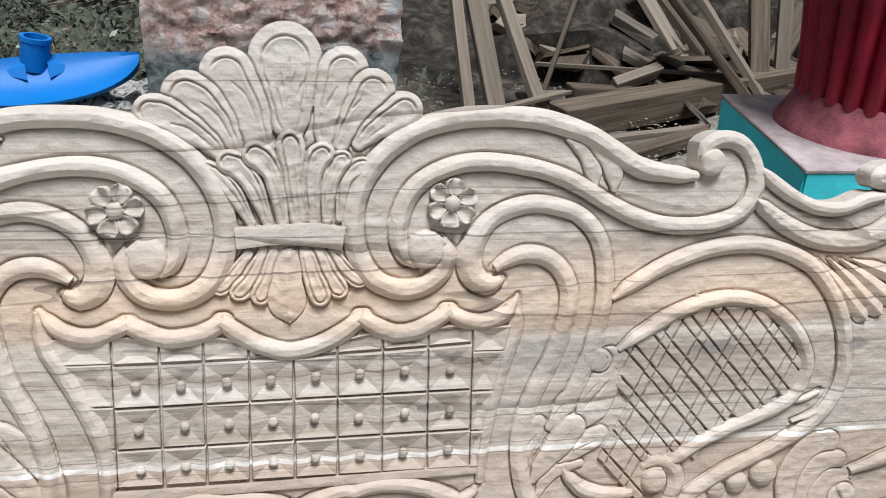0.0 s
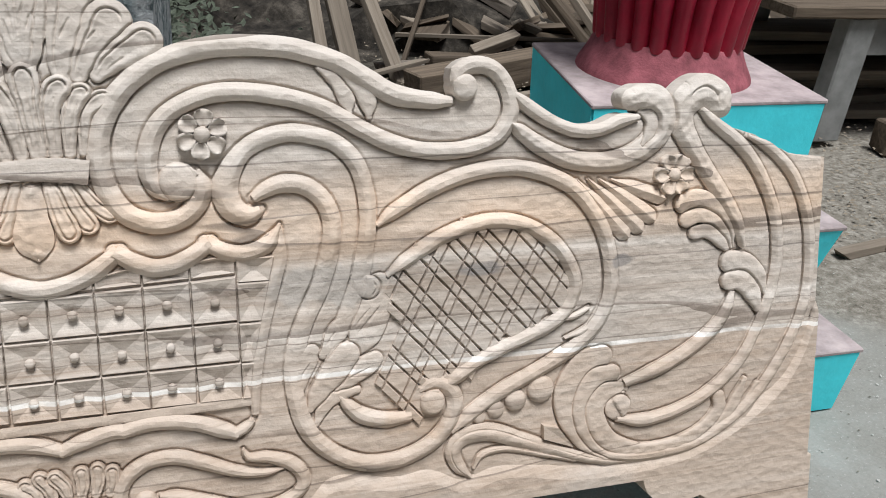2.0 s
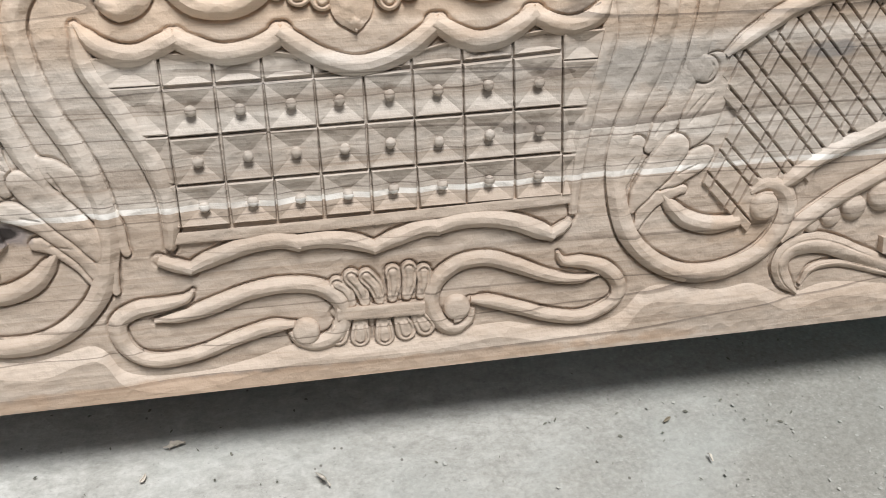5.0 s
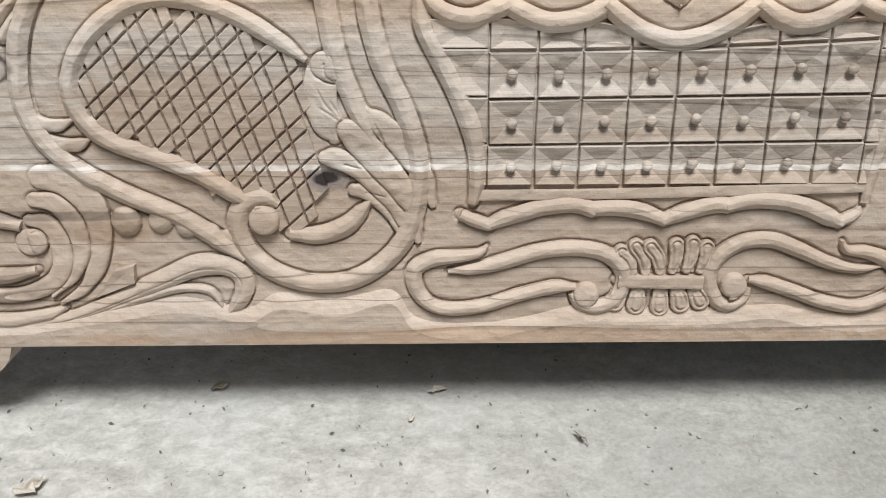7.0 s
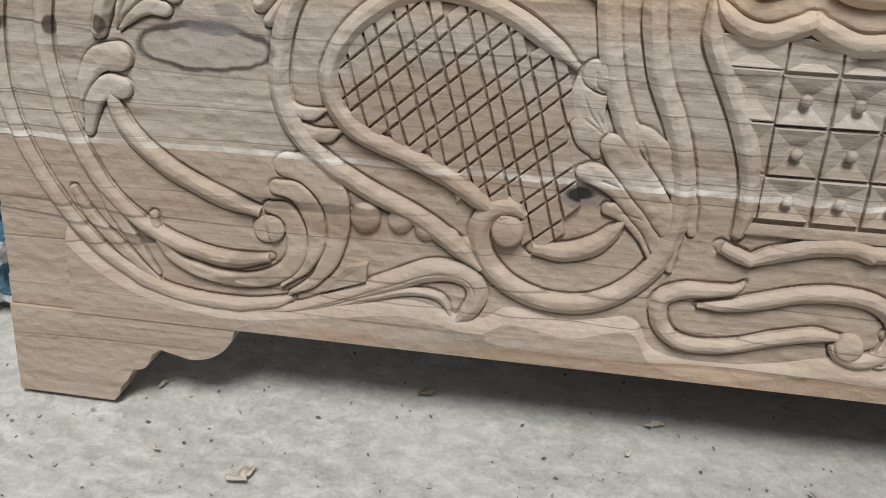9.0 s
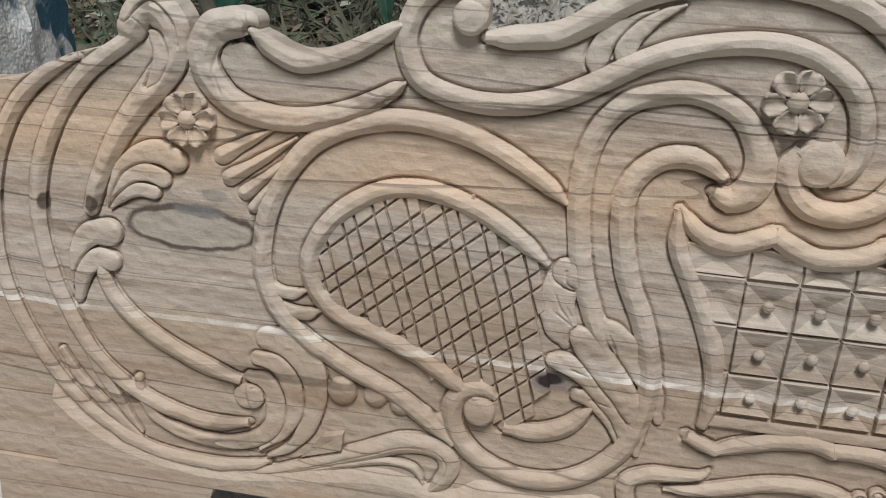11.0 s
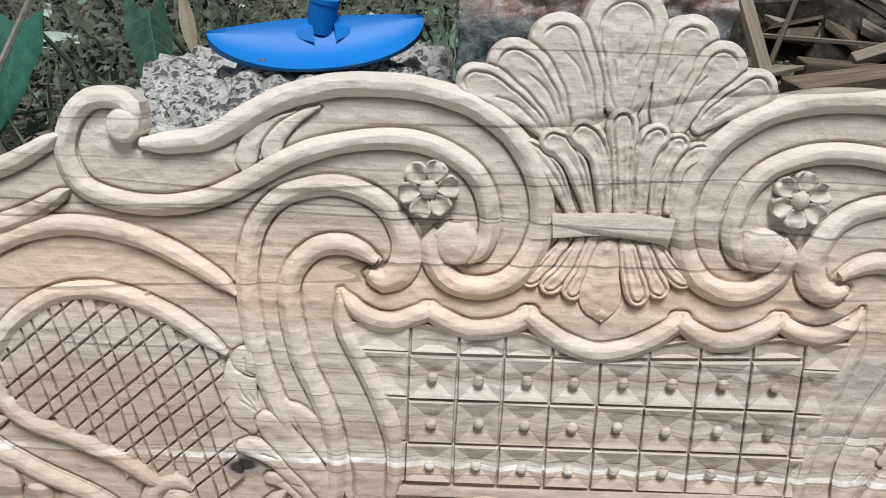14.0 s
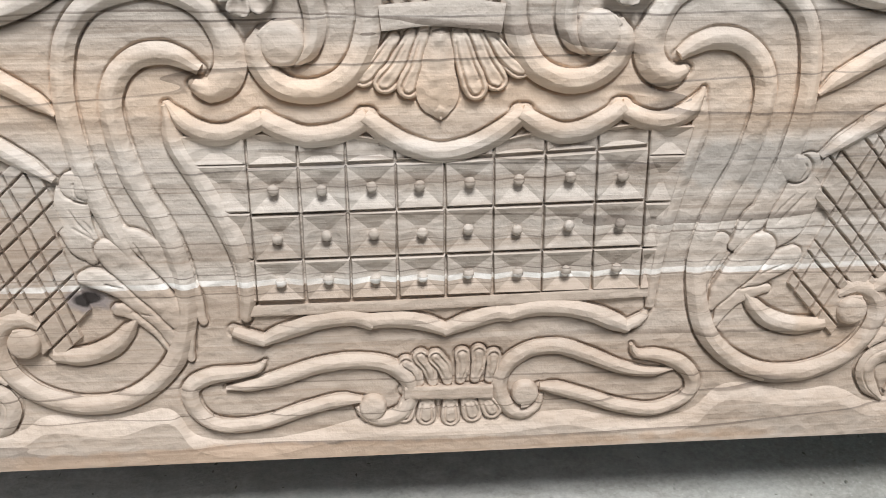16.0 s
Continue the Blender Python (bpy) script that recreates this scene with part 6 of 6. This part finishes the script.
# ---- timber and rubbish beyond ----
def plank(a, b, w, t, material, roll=0.0, name="plank", label="grey weathered plank in the timber heap", category="timber", group="timber heap"):
    """A sawn piece from a to b, w wide and t thick, edges knocked off."""
    a, b = Vector(a), Vector(b)
    n = (b - a).length
    bm = bmesh.new()
    vs = box(bm, -n / 2, n / 2, -w / 2, w / 2, -t / 2, t / 2)
    r = random.Random(round(a.x * 1000 + b.y * 77))
    for v in vs:
        v.co += Vector((r.uniform(-0.02, 0.02), r.uniform(-0.06, 0.06) * w, r.uniform(-0.06, 0.06) * t))
    bmesh.ops.bevel(bm, geom=bm.edges[:], offset=min(w, t) * 0.06, segments=1, affect="EDGES")
    ob = part(name, bm, material)
    ob.matrix_world = Matrix.Translation((a + b) / 2) @ (b - a).to_track_quat("X", "Z").to_matrix().to_4x4() @ pose(0, 0, 0, roll)
    return tagged(ob, label, category, group)


# sticks standing against the heap
for a, b, w in (((0.67, 2.40, -0.02), (0.62, 2.70, 0.49), 0.045), ((0.78, 2.40, -0.02), (0.69, 2.74, 0.48), 0.08), ((0.96, 2.40, -0.02), (0.78, 2.74, 0.49), 0.06)):
    plank(a, b, w, 0.03, TIMBER_PALE, 0, "lath", "pale grey sawn lath standing against the heap")
plank((1.01, 2.60, 0.0), (1.30, 3.12, 0.40), 0.018, 0.018, TIMBER, 0, "stick", "thin grey stick in the timber heap")
plank((0.78, 2.30, 0.04), (1.06, 2.45, 0.06), 0.03, 0.015, TIMBER_PALE, 0, "offcut", "pale sawn offcut on the ground")
plank((1.02, 2.75, 0.09), (1.78, 2.60, 0.10), 0.02, 0.015, TIMBER_PALE, 0, "lath", "thin pale lath across the heap")
plank((0.94, 2.17, 0.03), (2.71, 2.95, 0.07), 0.10, 0.12, TIMBER, 0, "beam", "long squared grey beam lying on the ground")
plank((1.09, 2.52, 0.03), (1.44, 2.47, 0.03), 0.07, 0.08, TIMBER, 0, "offcut", "squared grey offcut in the heap")
plank((1.28, 2.52, 0.07), (1.49, 2.62, 0.11), 0.05, 0.05, TIMBER_PALE, 20, "offcut", "squared pale offcut in the heap")
plank((1.76, 2.75, 0.0), (1.57, 3.17, 0.36), 0.08, 0.025, TIMBER_PALE, 0, "board_offcut", "pale slanting board in the heap")
plank((1.96, 2.80, 0.0), (1.74, 3.28, 0.34), 0.20, 0.04, TIMBER, 0, "slab", "broad weathered slab leaning in the heap")
plank((2.12, 2.90, 0.03), (1.93, 3.42, 0.34), 0.16, 0.05, TIMBER, -8, "slab", "broad weathered slab leaning in the heap")
plank((2.10, 3.0, 0.0), (2.22, 3.26, 0.36), 0.05, 0.03, TIMBER, 0, "board_offcut", "grey board standing in the heap")
plank((2.21, 3.0, 0.0), (2.36, 3.26, 0.37), 0.06, 0.03, TIMBER_PALE, 0, "board_offcut", "grey board standing in the heap")
plank((2.12, 2.85, 0.0), (2.36, 3.04, 0.31), 0.10, 0.03, TIMBER, 0, "board_offcut", "grey board standing in the heap")
plank((1.41, 2.82, 0.13), (1.53, 2.76, 0.08), 0.12, 0.03, TIMBER_PALE, 0, "offcut", "pale sawn offcut on the heap")
plank((1.34, 2.90, 0.12), (1.44, 2.74, 0.05), 0.11, 0.03, TIMBER, 0, "offcut", "grey sawn offcut on the heap")
plank((1.55, 2.76, 0.14), (1.64, 2.74, 0.11), 0.06, 0.03, TIMBER_PALE, 0, "offcut", "pale sawn offcut on the heap")
plank((1.42, 3.02, 0.24), (1.58, 2.90, 0.16), 0.09, 0.05, TIMBER_DARK, 0, "offcut", "dark board end on the heap")
plank((1.10, 1.90, 0.0), (1.49, 2.10, 0.02), 0.06, 0.04, TIMBER, 0, "offcut", "grey sawn offcut on the ground")
plank((1.04, 2.03, 0.01), (1.50, 2.13, 0.03), 0.03, 0.02, TIMBER_PALE, 0, "lath", "thin pale lath on the ground")
plank((1.72, 0.80, 0.0), (2.6, 0.98, 0.0), 0.035, 0.02, TIMBER_PALE, 0, "lath", "thin pale lath on the ground")
plank((1.84, 2.48, 0.04), (1.45, 2.66, 0.46), 0.17, 0.035, TIMBER, 4, "slab", "broad brown weathered slab leaning in the heap")
plank((1.93, 2.50, 0.02), (1.60, 2.72, 0.46), 0.06, 0.03, TIMBER_PALE, 0, "board_offcut", "pale slanting board in the heap")
plank((1.96, 2.60, 0.0), (1.95, 2.78, 0.46), 0.09, 0.03, TIMBER, 0, "board_offcut", "brown board standing in the heap")
plank((2.08, 2.64, 0.0), (2.10, 2.82, 0.46), 0.06, 0.03, TIMBER_PALE, 0, "board_offcut", "brown board standing in the heap")
rng = random.Random(11)
for i in range(80):
    x, y = rng.uniform(0.95, 3.0), rng.uniform(2.45, 3.5)
    z = max(0.0, (y - 2.5) * 0.2)
    a = rng.uniform(0, math.pi)
    n = rng.uniform(0.12, 0.5)
    d = Vector((math.cos(a), math.sin(a), rng.uniform(-0.15, 0.35))) * n / 2
    c = Vector((x, y, z + 0.015))
    plank(c - d, c + d, rng.uniform(0.03, 0.14), rng.uniform(0.015, 0.05), rng.choice((TIMBER, TIMBER, TIMBER_PALE, TIMBER_DARK)), rng.uniform(-60, 60), "offcut", "grey wood offcut tumbled in the heap")

# heap of stone behind, and the slope that closes the yard; their shade is in the colour
tagged(lumpy("rubble_bank", (1.9, 3.75, -0.75), (2.4, 1.35, 1.12), EARTH_WALL, 5, 0.16, 3, 2.5, 0.05), "heap of earth and stones under the timber, coloured dark for shade", "heap")
tagged(lumpy("back_bank", (1.6, 5.6, 0.2), (4.6, 1.3, 1.7), EARTH_WALL, 5, 0.16, 3, 2.5, 0.05), "earth bank behind the timber heap, coloured dark for shade", "bank")
tagged(lumpy("earth_bank", (-2.6, 4.9, 0.0), (3.4, 1.3, 0.9), EARTH_WALL, 5, 0.16, 5, 2.5, 0.05), "bank of earth and litter behind the plants, coloured dark for shade", "bank")


def bench():
    b = tagged(new("work_bench"), "rough grey wooden bench with heavy legs and a thick top", "bench")
    b.location = (2.32, 1.70, FLOOR_Z)
    bm = bmesh.new()
    box(bm, -0.30, 1.0, -0.12, 0.6, 0.43, 0.47)
    bmesh.ops.bevel(bm, geom=bm.edges[:], offset=0.006, segments=1, affect="EDGES")
    part("bench_top", bm, TIMBER, b)
    bm = bmesh.new()
    box(bm, -0.02, 0.95, -0.075, -0.035, 0.30, 0.43)
    part("apron", bm, CEMENT, b)
    for x, y in ((-0.0, -0.06), (0.92, -0.06), (0.0, 0.5), (0.92, 0.5)):
        bm = bmesh.new()
        vs = box(bm, x - 0.055, x + 0.055, y - 0.04, y + 0.04, 0, 0.43)
        for v in vs:
            if v.co.z < 0.1:
                v.co.x -= 0.03
        bmesh.ops.bevel(bm, geom=bm.edges[:], offset=0.006, segments=1, affect="EDGES")
        part("leg", bm, CEMENT, b)


bench()
for i in range(24):
    y = rng.uniform(1.85, 2.3)
    z = 0.015 + 0.036 * (i // 3)
    plank((2.0 + rng.uniform(-0.15, 0.35), y, z), (3.3, y + rng.uniform(-0.12, 0.12), z + rng.uniform(-0.01, 0.01)), rng.uniform(0.08, 0.15), 0.034, rng.choice((TIMBER, TIMBER_PALE, TIMBER_PALE)), rng.uniform(-4, 4), "plank", "sawn plank in the stack under the bench", "timber", "plank stack")
plank((2.42, 1.50, 0.045), (2.9, 1.42, 0.045), 0.11, 0.11, TIMBER, 0, "block", "squared grey wooden block beside the bench")

# ---- plants ----
def tube(bm, pts, r0, r1, seg=8):
    q = [Vector(p) for p in pts]
    rows = []
    for i, p in enumerate(q):
        d = (q[min(i + 1, len(q) - 1)] - q[max(i - 1, 0)]).normalized()
        x = d.orthogonal().normalized()
        y = d.cross(x)
        r = r0 + (r1 - r0) * i / (len(q) - 1)
        rows.append([bm.verts.new(p + x * r * math.cos(2 * math.pi * j / seg) + y * r * math.sin(2 * math.pi * j / seg)) for j in range(seg)])
    for a, b in zip(rows, rows[1:]):
        for j in range(seg):
            bm.faces.new((a[j], a[(j + 1) % seg], b[(j + 1) % seg], b[j]))
    bm.faces.new(rows[0][::-1])
    bm.faces.new(rows[-1])


def leaf_blade(bm, base, tip, width, droop=0.0, heart=False, n=8, fold=0.15):
    """A leaf blade with a midrib fold."""
    base, tip = Vector(base), Vector(tip)
    d = tip - base
    side = d.cross(Vector((0, -0.6, 1))).normalized()
    up = side.cross(d).normalized()
    rows = []
    for i in range(n + 1):
        t = i / n
        w = width * (max(0.04, (1 - t) ** 0.75 * min(1.0, 0.55 + 1.8 * t)) if heart else math.sin(math.pi * min(1, t * 0.93 + 0.05)) ** 0.8)
        c = base + d * t - Vector((0, 0, droop * t * t))
        rows.append([bm.verts.new(c + side * s * w + up * fold * abs(s) * w) for s in (-1, -0.5, 0, 0.5, 1)])
    for a, b in zip(rows, rows[1:]):
        for j in range(4):
            bm.faces.new((a[j], a[j + 1], b[j + 1], b[j]))


sapling = tagged(new("sapling"), "bare crooked grey sapling with thin side branches", "tree")
bm = bmesh.new()
sapling.location = (-1.19, 1.25, 0)
tube(bm, [(0.045, 0.0, -0.06), (0.02, 0, 0.0), (-0.008, 0, 0.06), (-0.03, 0.0, 0.12), (-0.05, 0.0, 0.18), (-0.064, 0.0, 0.26), (-0.072, 0, 0.36), (-0.078, 0, 0.47), (-0.085, 0, 0.58), (-0.092, 0.01, 0.78), (-0.10, 0.02, 1.0)], 0.022, 0.015, 12)
part("trunk", bm, BARK, sapling, "", True)
for pts in ([(-0.05, 0.0, 0.22), (0.01, 0.05, 0.34), (0.06, 0.09, 0.44), (0.12, 0.14, 0.56), (0.2, 0.2, 0.8)], [(-0.07, 0.0, 0.36), (0.0, 0.03, 0.44), (0.07, 0.08, 0.52)]):
    bm = bmesh.new()
    tube(bm, pts, 0.009, 0.005, 6)
    part("branch", bm, TWIG, sapling, "", True)

taro = tagged(new("taro_plant"), "taro plant with large drooping dark green leaves", "plant")
taro.location = (-1.0, 1.4, 0)
def taro_leaf(base, tip, width, fold, material):
    """A hanging heart-shaped leaf with two lobes above the stalk, a wavy edge and raised veins."""
    base, tip = Vector(base), Vector(tip)
    d = tip - base
    side = Vector((1, 0.15, 0)).normalized()
    out = side.cross(d).normalized()
    if out.y > 0:
        out = -out
    bm = bmesh.new()
    n, m = 20, 8
    rows = []

    def at(t, s):
        w = width * max(0.02, math.sin(math.pi * min(1.0, 0.30 + 0.70 * t)) ** 0.75 * (1 - 0.25 * t))
        w *= 1 + 0.06 * math.sin(17 * t + 3 * s)
        lift = fold * abs(s) * w + 0.10 * width * math.sin(9 * t + 2 * s) * abs(s)
        return base + d * (t - 0.16 * abs(s) * (1 - t) ** 2) + side * s * w + out * lift

    for i in range(n + 1):
        rows.append([bm.verts.new(at(i / n, j / m * 2 - 1)) for j in range(m + 1)])
    for a, b in zip(rows, rows[1:]):
        for j in range(m):
            bm.faces.new((a[j], a[j + 1], b[j + 1], b[j]))
    leaf = part("leaf", bm, material, taro, "heart-shaped dark green leaf", True)
    bm = bmesh.new()
    tube(bm, [at(t, 0.0) for t in (0, 0.25, 0.5, 0.75, 0.98)], 0.0016, 0.0004, 5)
    for t0 in (0.02, 0.10, 0.22, 0.36, 0.52):
        for s in (-1, 1):
            tube(bm, [at(min(1, t0 + 0.20 * k), s * 0.92 * k) for k in (0, 0.33, 0.66, 1.0)], 0.0009, 0.0003, 4)
    part("venation", bm, LEAF_VEIN, leaf, "pale raised veins", True)
    bm = bmesh.new()
    tube(bm, [(base[0] + 0.1, 0.15, 0), (base[0] + 0.07, 0.12, 0.25), (base[0] + 0.02, 0.04, 0.38), base], 0.008, 0.004, 6)
    part("stalk", bm, LEAF_DULL, taro, "", True)


taro_leaf((-0.20, 0.02, 0.37), (-0.25, -0.07, 0.13), 0.070, 0.25, LEAF)
taro_leaf((0.12, 0.0, 0.42), (0.16, -0.08, 0.17), 0.052, 0.9, TARO_DARK)

dry = tagged(new("dead_stalk"), "brown withered leaf stalk beside the taro", "plant")
dry.location = (-0.83, 1.5, 0)
bm = bmesh.new()
leaf_blade(bm, (0.0, 0.0, 0.45), (0.03, -0.04, 0.30), 0.018, 0, False, 6, 0.4)
part("leaf", bm, STRAW, dry, "withered brown leaf", True)
bm = bmesh.new()
tube(bm, [(0.06, 0.05, 0), (0.04, 0.03, 0.25), (0.0, 0, 0.46)], 0.007, 0.004, 6)
part("stalk", bm, STRAW, dry, "", True)

# torn banana leaves and pale canes lying over one another
banana = tagged(new("banana_leaves"), "dusty torn banana leaves lying over one another", "plant")
banana.location = (-1.6, 1.6, 0)
for base, tip, w in (((-0.16, 0.0, 0.26), (0.02, 0.3, 0.29), 0.035), ((-0.10, -0.1, 0.04), (0.10, 0.02, 0.14), 0.03), ((-0.04, -0.15, 0.03), (0.12, -0.03, 0.12), 0.025), ((-0.2, 0.3, 0.24), (0.10, 0.3, 0.29), 0.04), ((0.16, 0.2, 0.2), (0.3, 0.35, 0.16), 0.03), ((-0.3, 0.1, 0.12), (-0.05, 0.05, 0.18), 0.03), ((0.0, 0.3, 0.1), (-0.25, 0.1, 0.05), 0.03)):
    for k in range(3):
        o = Vector((rng.uniform(-0.03, 0.03), rng.uniform(0, 0.06), rng.uniform(-0.03, 0.03)))
        bm = bmesh.new()
        leaf_blade(bm, Vector(base) + o, Vector(tip) + o * 2, w * rng.uniform(0.5, 1.0), 0.03, False, 8, 0.3)
        part("leaf", bm, rng.choice((LEAF_PALE, LEAF_PALE, LEAF_DULL)), banana, "", True)
for x, z in ((-0.06, 0.075), (-0.02, 0.115), (0.0, 0.145), (0.03, 0.085), (0.06, 0.06), (0.02, 0.165)):
    bm = bmesh.new()
    root = Vector((0.20, -0.16, 0.19 if z > 0.08 else 0.14))
    leaf_blade(bm, root, (x, -0.18, z), 0.017, -0.01, False, 10, 0.45)
    for v in bm.verts:
        v.co += noise.noise_vector(v.co * 30) * 0.006
    part("leaf", bm, LEAF_PALE, banana, "", True)
for i in range(22):
    a = rng.uniform(0, math.pi)
    c = Vector((rng.uniform(-2.0, -0.6), rng.uniform(1.15, 2.0), rng.uniform(0.08, 0.17)))
    d = Vector((math.cos(a), 0.5 * math.sin(a), rng.uniform(-0.25, 0.25))) * rng.uniform(0.15, 0.36)
    bm = bmesh.new()
    tube(bm, [c - d, c - d * 0.3 + Vector((rng.uniform(-0.02, 0.02), 0, rng.uniform(-0.02, 0.03))), c + d * 0.4 + Vector((0, 0, rng.uniform(-0.02, 0.02))), c + d], 0.0055, 0.002, 6)
    tagged(part("cane", bm, rng.choice((TWIG, LEAF_DULL, BARK)), None, "", True), "dry broken cane lying in the weeds", "cane", "broken canes")


def litter(name, n, spot, material, label, size=(0.01, 0.04), up=0.5, seed=1, category="litter", lean=(0.08, 0.22)):
    r = random.Random(seed)
    bm = bmesh.new()
    for _ in range(n):
        p = Vector(spot(r))
        a, e = r.uniform(0, 2 * math.pi), r.uniform(-0.2, up)
        d = Vector((math.cos(a) * math.cos(e), math.sin(a) * math.cos(e), math.sin(e))) * r.uniform(*size)
        leaf_blade(bm, p, p + d, d.length * r.uniform(*lean), 0, False, 2, 0.3)
    return tagged(part(name, bm, material, None, "", True), label, category, "", "stuff")


def left_bed(r):
    x, y = r.uniform(-3.2, 0.1), 1.05 + abs(r.gauss(0, 1.0))
    return x, y, r.uniform(-0.02, 0.12) + max(0, y - 2.2) * 0.2


litter("leaf_litter", 9000, left_bed, LEAF_DRY, "dry brown leaf litter on the earth", (0.015, 0.06), 0.4, 2)
litter("low_grass", 8000, left_bed, GRASS, "dusty low grass and weeds", (0.04, 0.17), 1.2, 3, "grass", (0.012, 0.04))
litter("weed_leaves", 1500, left_bed, LEAF_DULL, "small dusty green weed leaves", (0.02, 0.05), 0.9, 4, "weeds", (0.2, 0.4))
litter("pale_weed_leaves", 700, left_bed, LEAF_PALE, "small pale dusty weed leaves", (0.02, 0.05), 0.9, 14, "weeds", (0.2, 0.4))


def clumps(r):
    c = (r.choice((-1.75, -1.35, -0.95, -0.62, -0.30, -0.05, 0.1, -1.15)), r.choice((1.75, 2.05, 2.4, 2.8)))
    a, k = r.uniform(0, 2 * math.pi), abs(r.gauss(0, 0.20))
    return c[0] + k * math.cos(a), c[1] + k * math.sin(a), r.uniform(0.0, 0.30) * max(0.15, 1 - k / 0.4) + 0.08 * (c[1] - 1.7)


litter("undergrowth", 9000, clumps, LEAF_DARK, "low dark green undergrowth in clumps", (0.02, 0.055), 1.1, 24, "undergrowth", (0.12, 0.32))
litter("weed_tuft", 420, lambda r: (r.gauss(-0.17, 0.07), r.gauss(1.7, 0.08), r.uniform(0.0, 0.28)), LEAF_DULL, "tuft of narrow green weeds behind the stone post", (0.05, 0.12), 1.35, 31, "weeds", (0.05, 0.10))
litter("yellow_blossoms", 14, lambda r: (r.gauss(-0.17, 0.08), r.gauss(1.62, 0.05), r.uniform(0.18, 0.34)), YELLOW, "small yellow blossoms on the weeds", (0.012, 0.02), 0.8, 32, "flowers", (0.3, 0.5))
litter("wood_chips", 5500, lambda r: ((x := r.uniform(0.4, 3.4)), max(0.5, 1.35 - 0.55 * max(0, x - 0.9)) + abs(r.gauss(0, 0.9)), r.uniform(-0.012, 0.012)), CHIP, "wood shavings and chips on the ground", (0.005, 0.019), 0.3, 5, "wood chips", (0.12, 0.3))

# sack behind the board
tagged(lumpy("woven_sack", (-1.385, 0.55, 0.28), (0.165, 0.2, 0.33), SACK, 5, 0.08, 8, 3.0, 0.03, 0.4), "white woven plastic sack standing full on the ground", "sack", "sacks")
tagged(lumpy("woven_sack", (-1.185, 0.225, 0.125), (0.105, 0.125, 0.145), SACK_PRINTED, 5, 0.10, 5, 3.0, 0.05, 0.45), "crumpled blue and white printed sack beside the headboard", "sack", "sacks")

# dead leaves and grit on the concrete
def curled_leaf(x, y, size, turn, material, label, curl=0.34, wide=0.15):
    """A dead leaf, crumpled unevenly."""
    bm = bmesh.new()
    leaf_blade(bm, (-size / 2, 0, 0.003), (size / 2, 0, 0.004), size * wide, 0, False, 11, 1.1 if curl > 0.2 else 0.3)
    for v in bm.verts:
        k = noise.noise_vector((v.co.x * 90 + turn, v.co.y * 90, x * 50))
        v.co += Vector((k.x, k.y, abs(k.z) * 1.6)) * size * curl
    ob = part("fallen_leaf", bm, material, None, "", True)
    ob.matrix_world = pose(x, y, FLOOR_Z + 0.001, 0, 0, turn)
    thick = ob.modifiers.new("thickness", "SOLIDIFY")
    thick.thickness = 0.0006
    tagged(ob, label, "leaf", "fallen leaves")


for x, y, s, a in ((-0.86, 0.035, 0.02, 40), (-0.83, -0.06, 0.025, -20), (-0.72, -0.085, 0.045, 30), (-0.27, 0.065, 0.04, 10), (-0.30, 0.018, 0.02, 70), (-0.10, -0.02, 0.035, 120), (-0.54, 0.07, 0.035, 30), (0.35, -0.06, 0.02, 100), (0.325, 0.006, 0.018, 10), (0.756, 0.025, 0.018, 50)):
    curled_leaf(x, y, s * 0.66, a, STRAW if s == 0.018 or x == -0.54 else LEAF_PALE_DRY, "small dry leaf curled on the concrete")
curled_leaf(0.840, -0.131, 0.030, -4, YELLOW, "small bright yellow leaf lying flat on the concrete", 0.05, 0.19)
litter("grit", 2000, lambda r: (r.uniform(-1.6, 2.2), r.uniform(-0.5, 1.3), FLOOR_Z + 0.002), PALE_GRIT, "fine pale grit scattered on the concrete", (0.0015, 0.007), 0.4, 6, "grit", (0.25, 0.5))
litter("dark_crumbs", 2200, lambda r: (r.uniform(-1.6, 2.2), r.uniform(-0.5, 1.3), FLOOR_Z + 0.002), BARK, "dark crumbs of bark and twig on the concrete", (0.0015, 0.007), 0.5, 7, "crumbs", (0.1, 0.3))
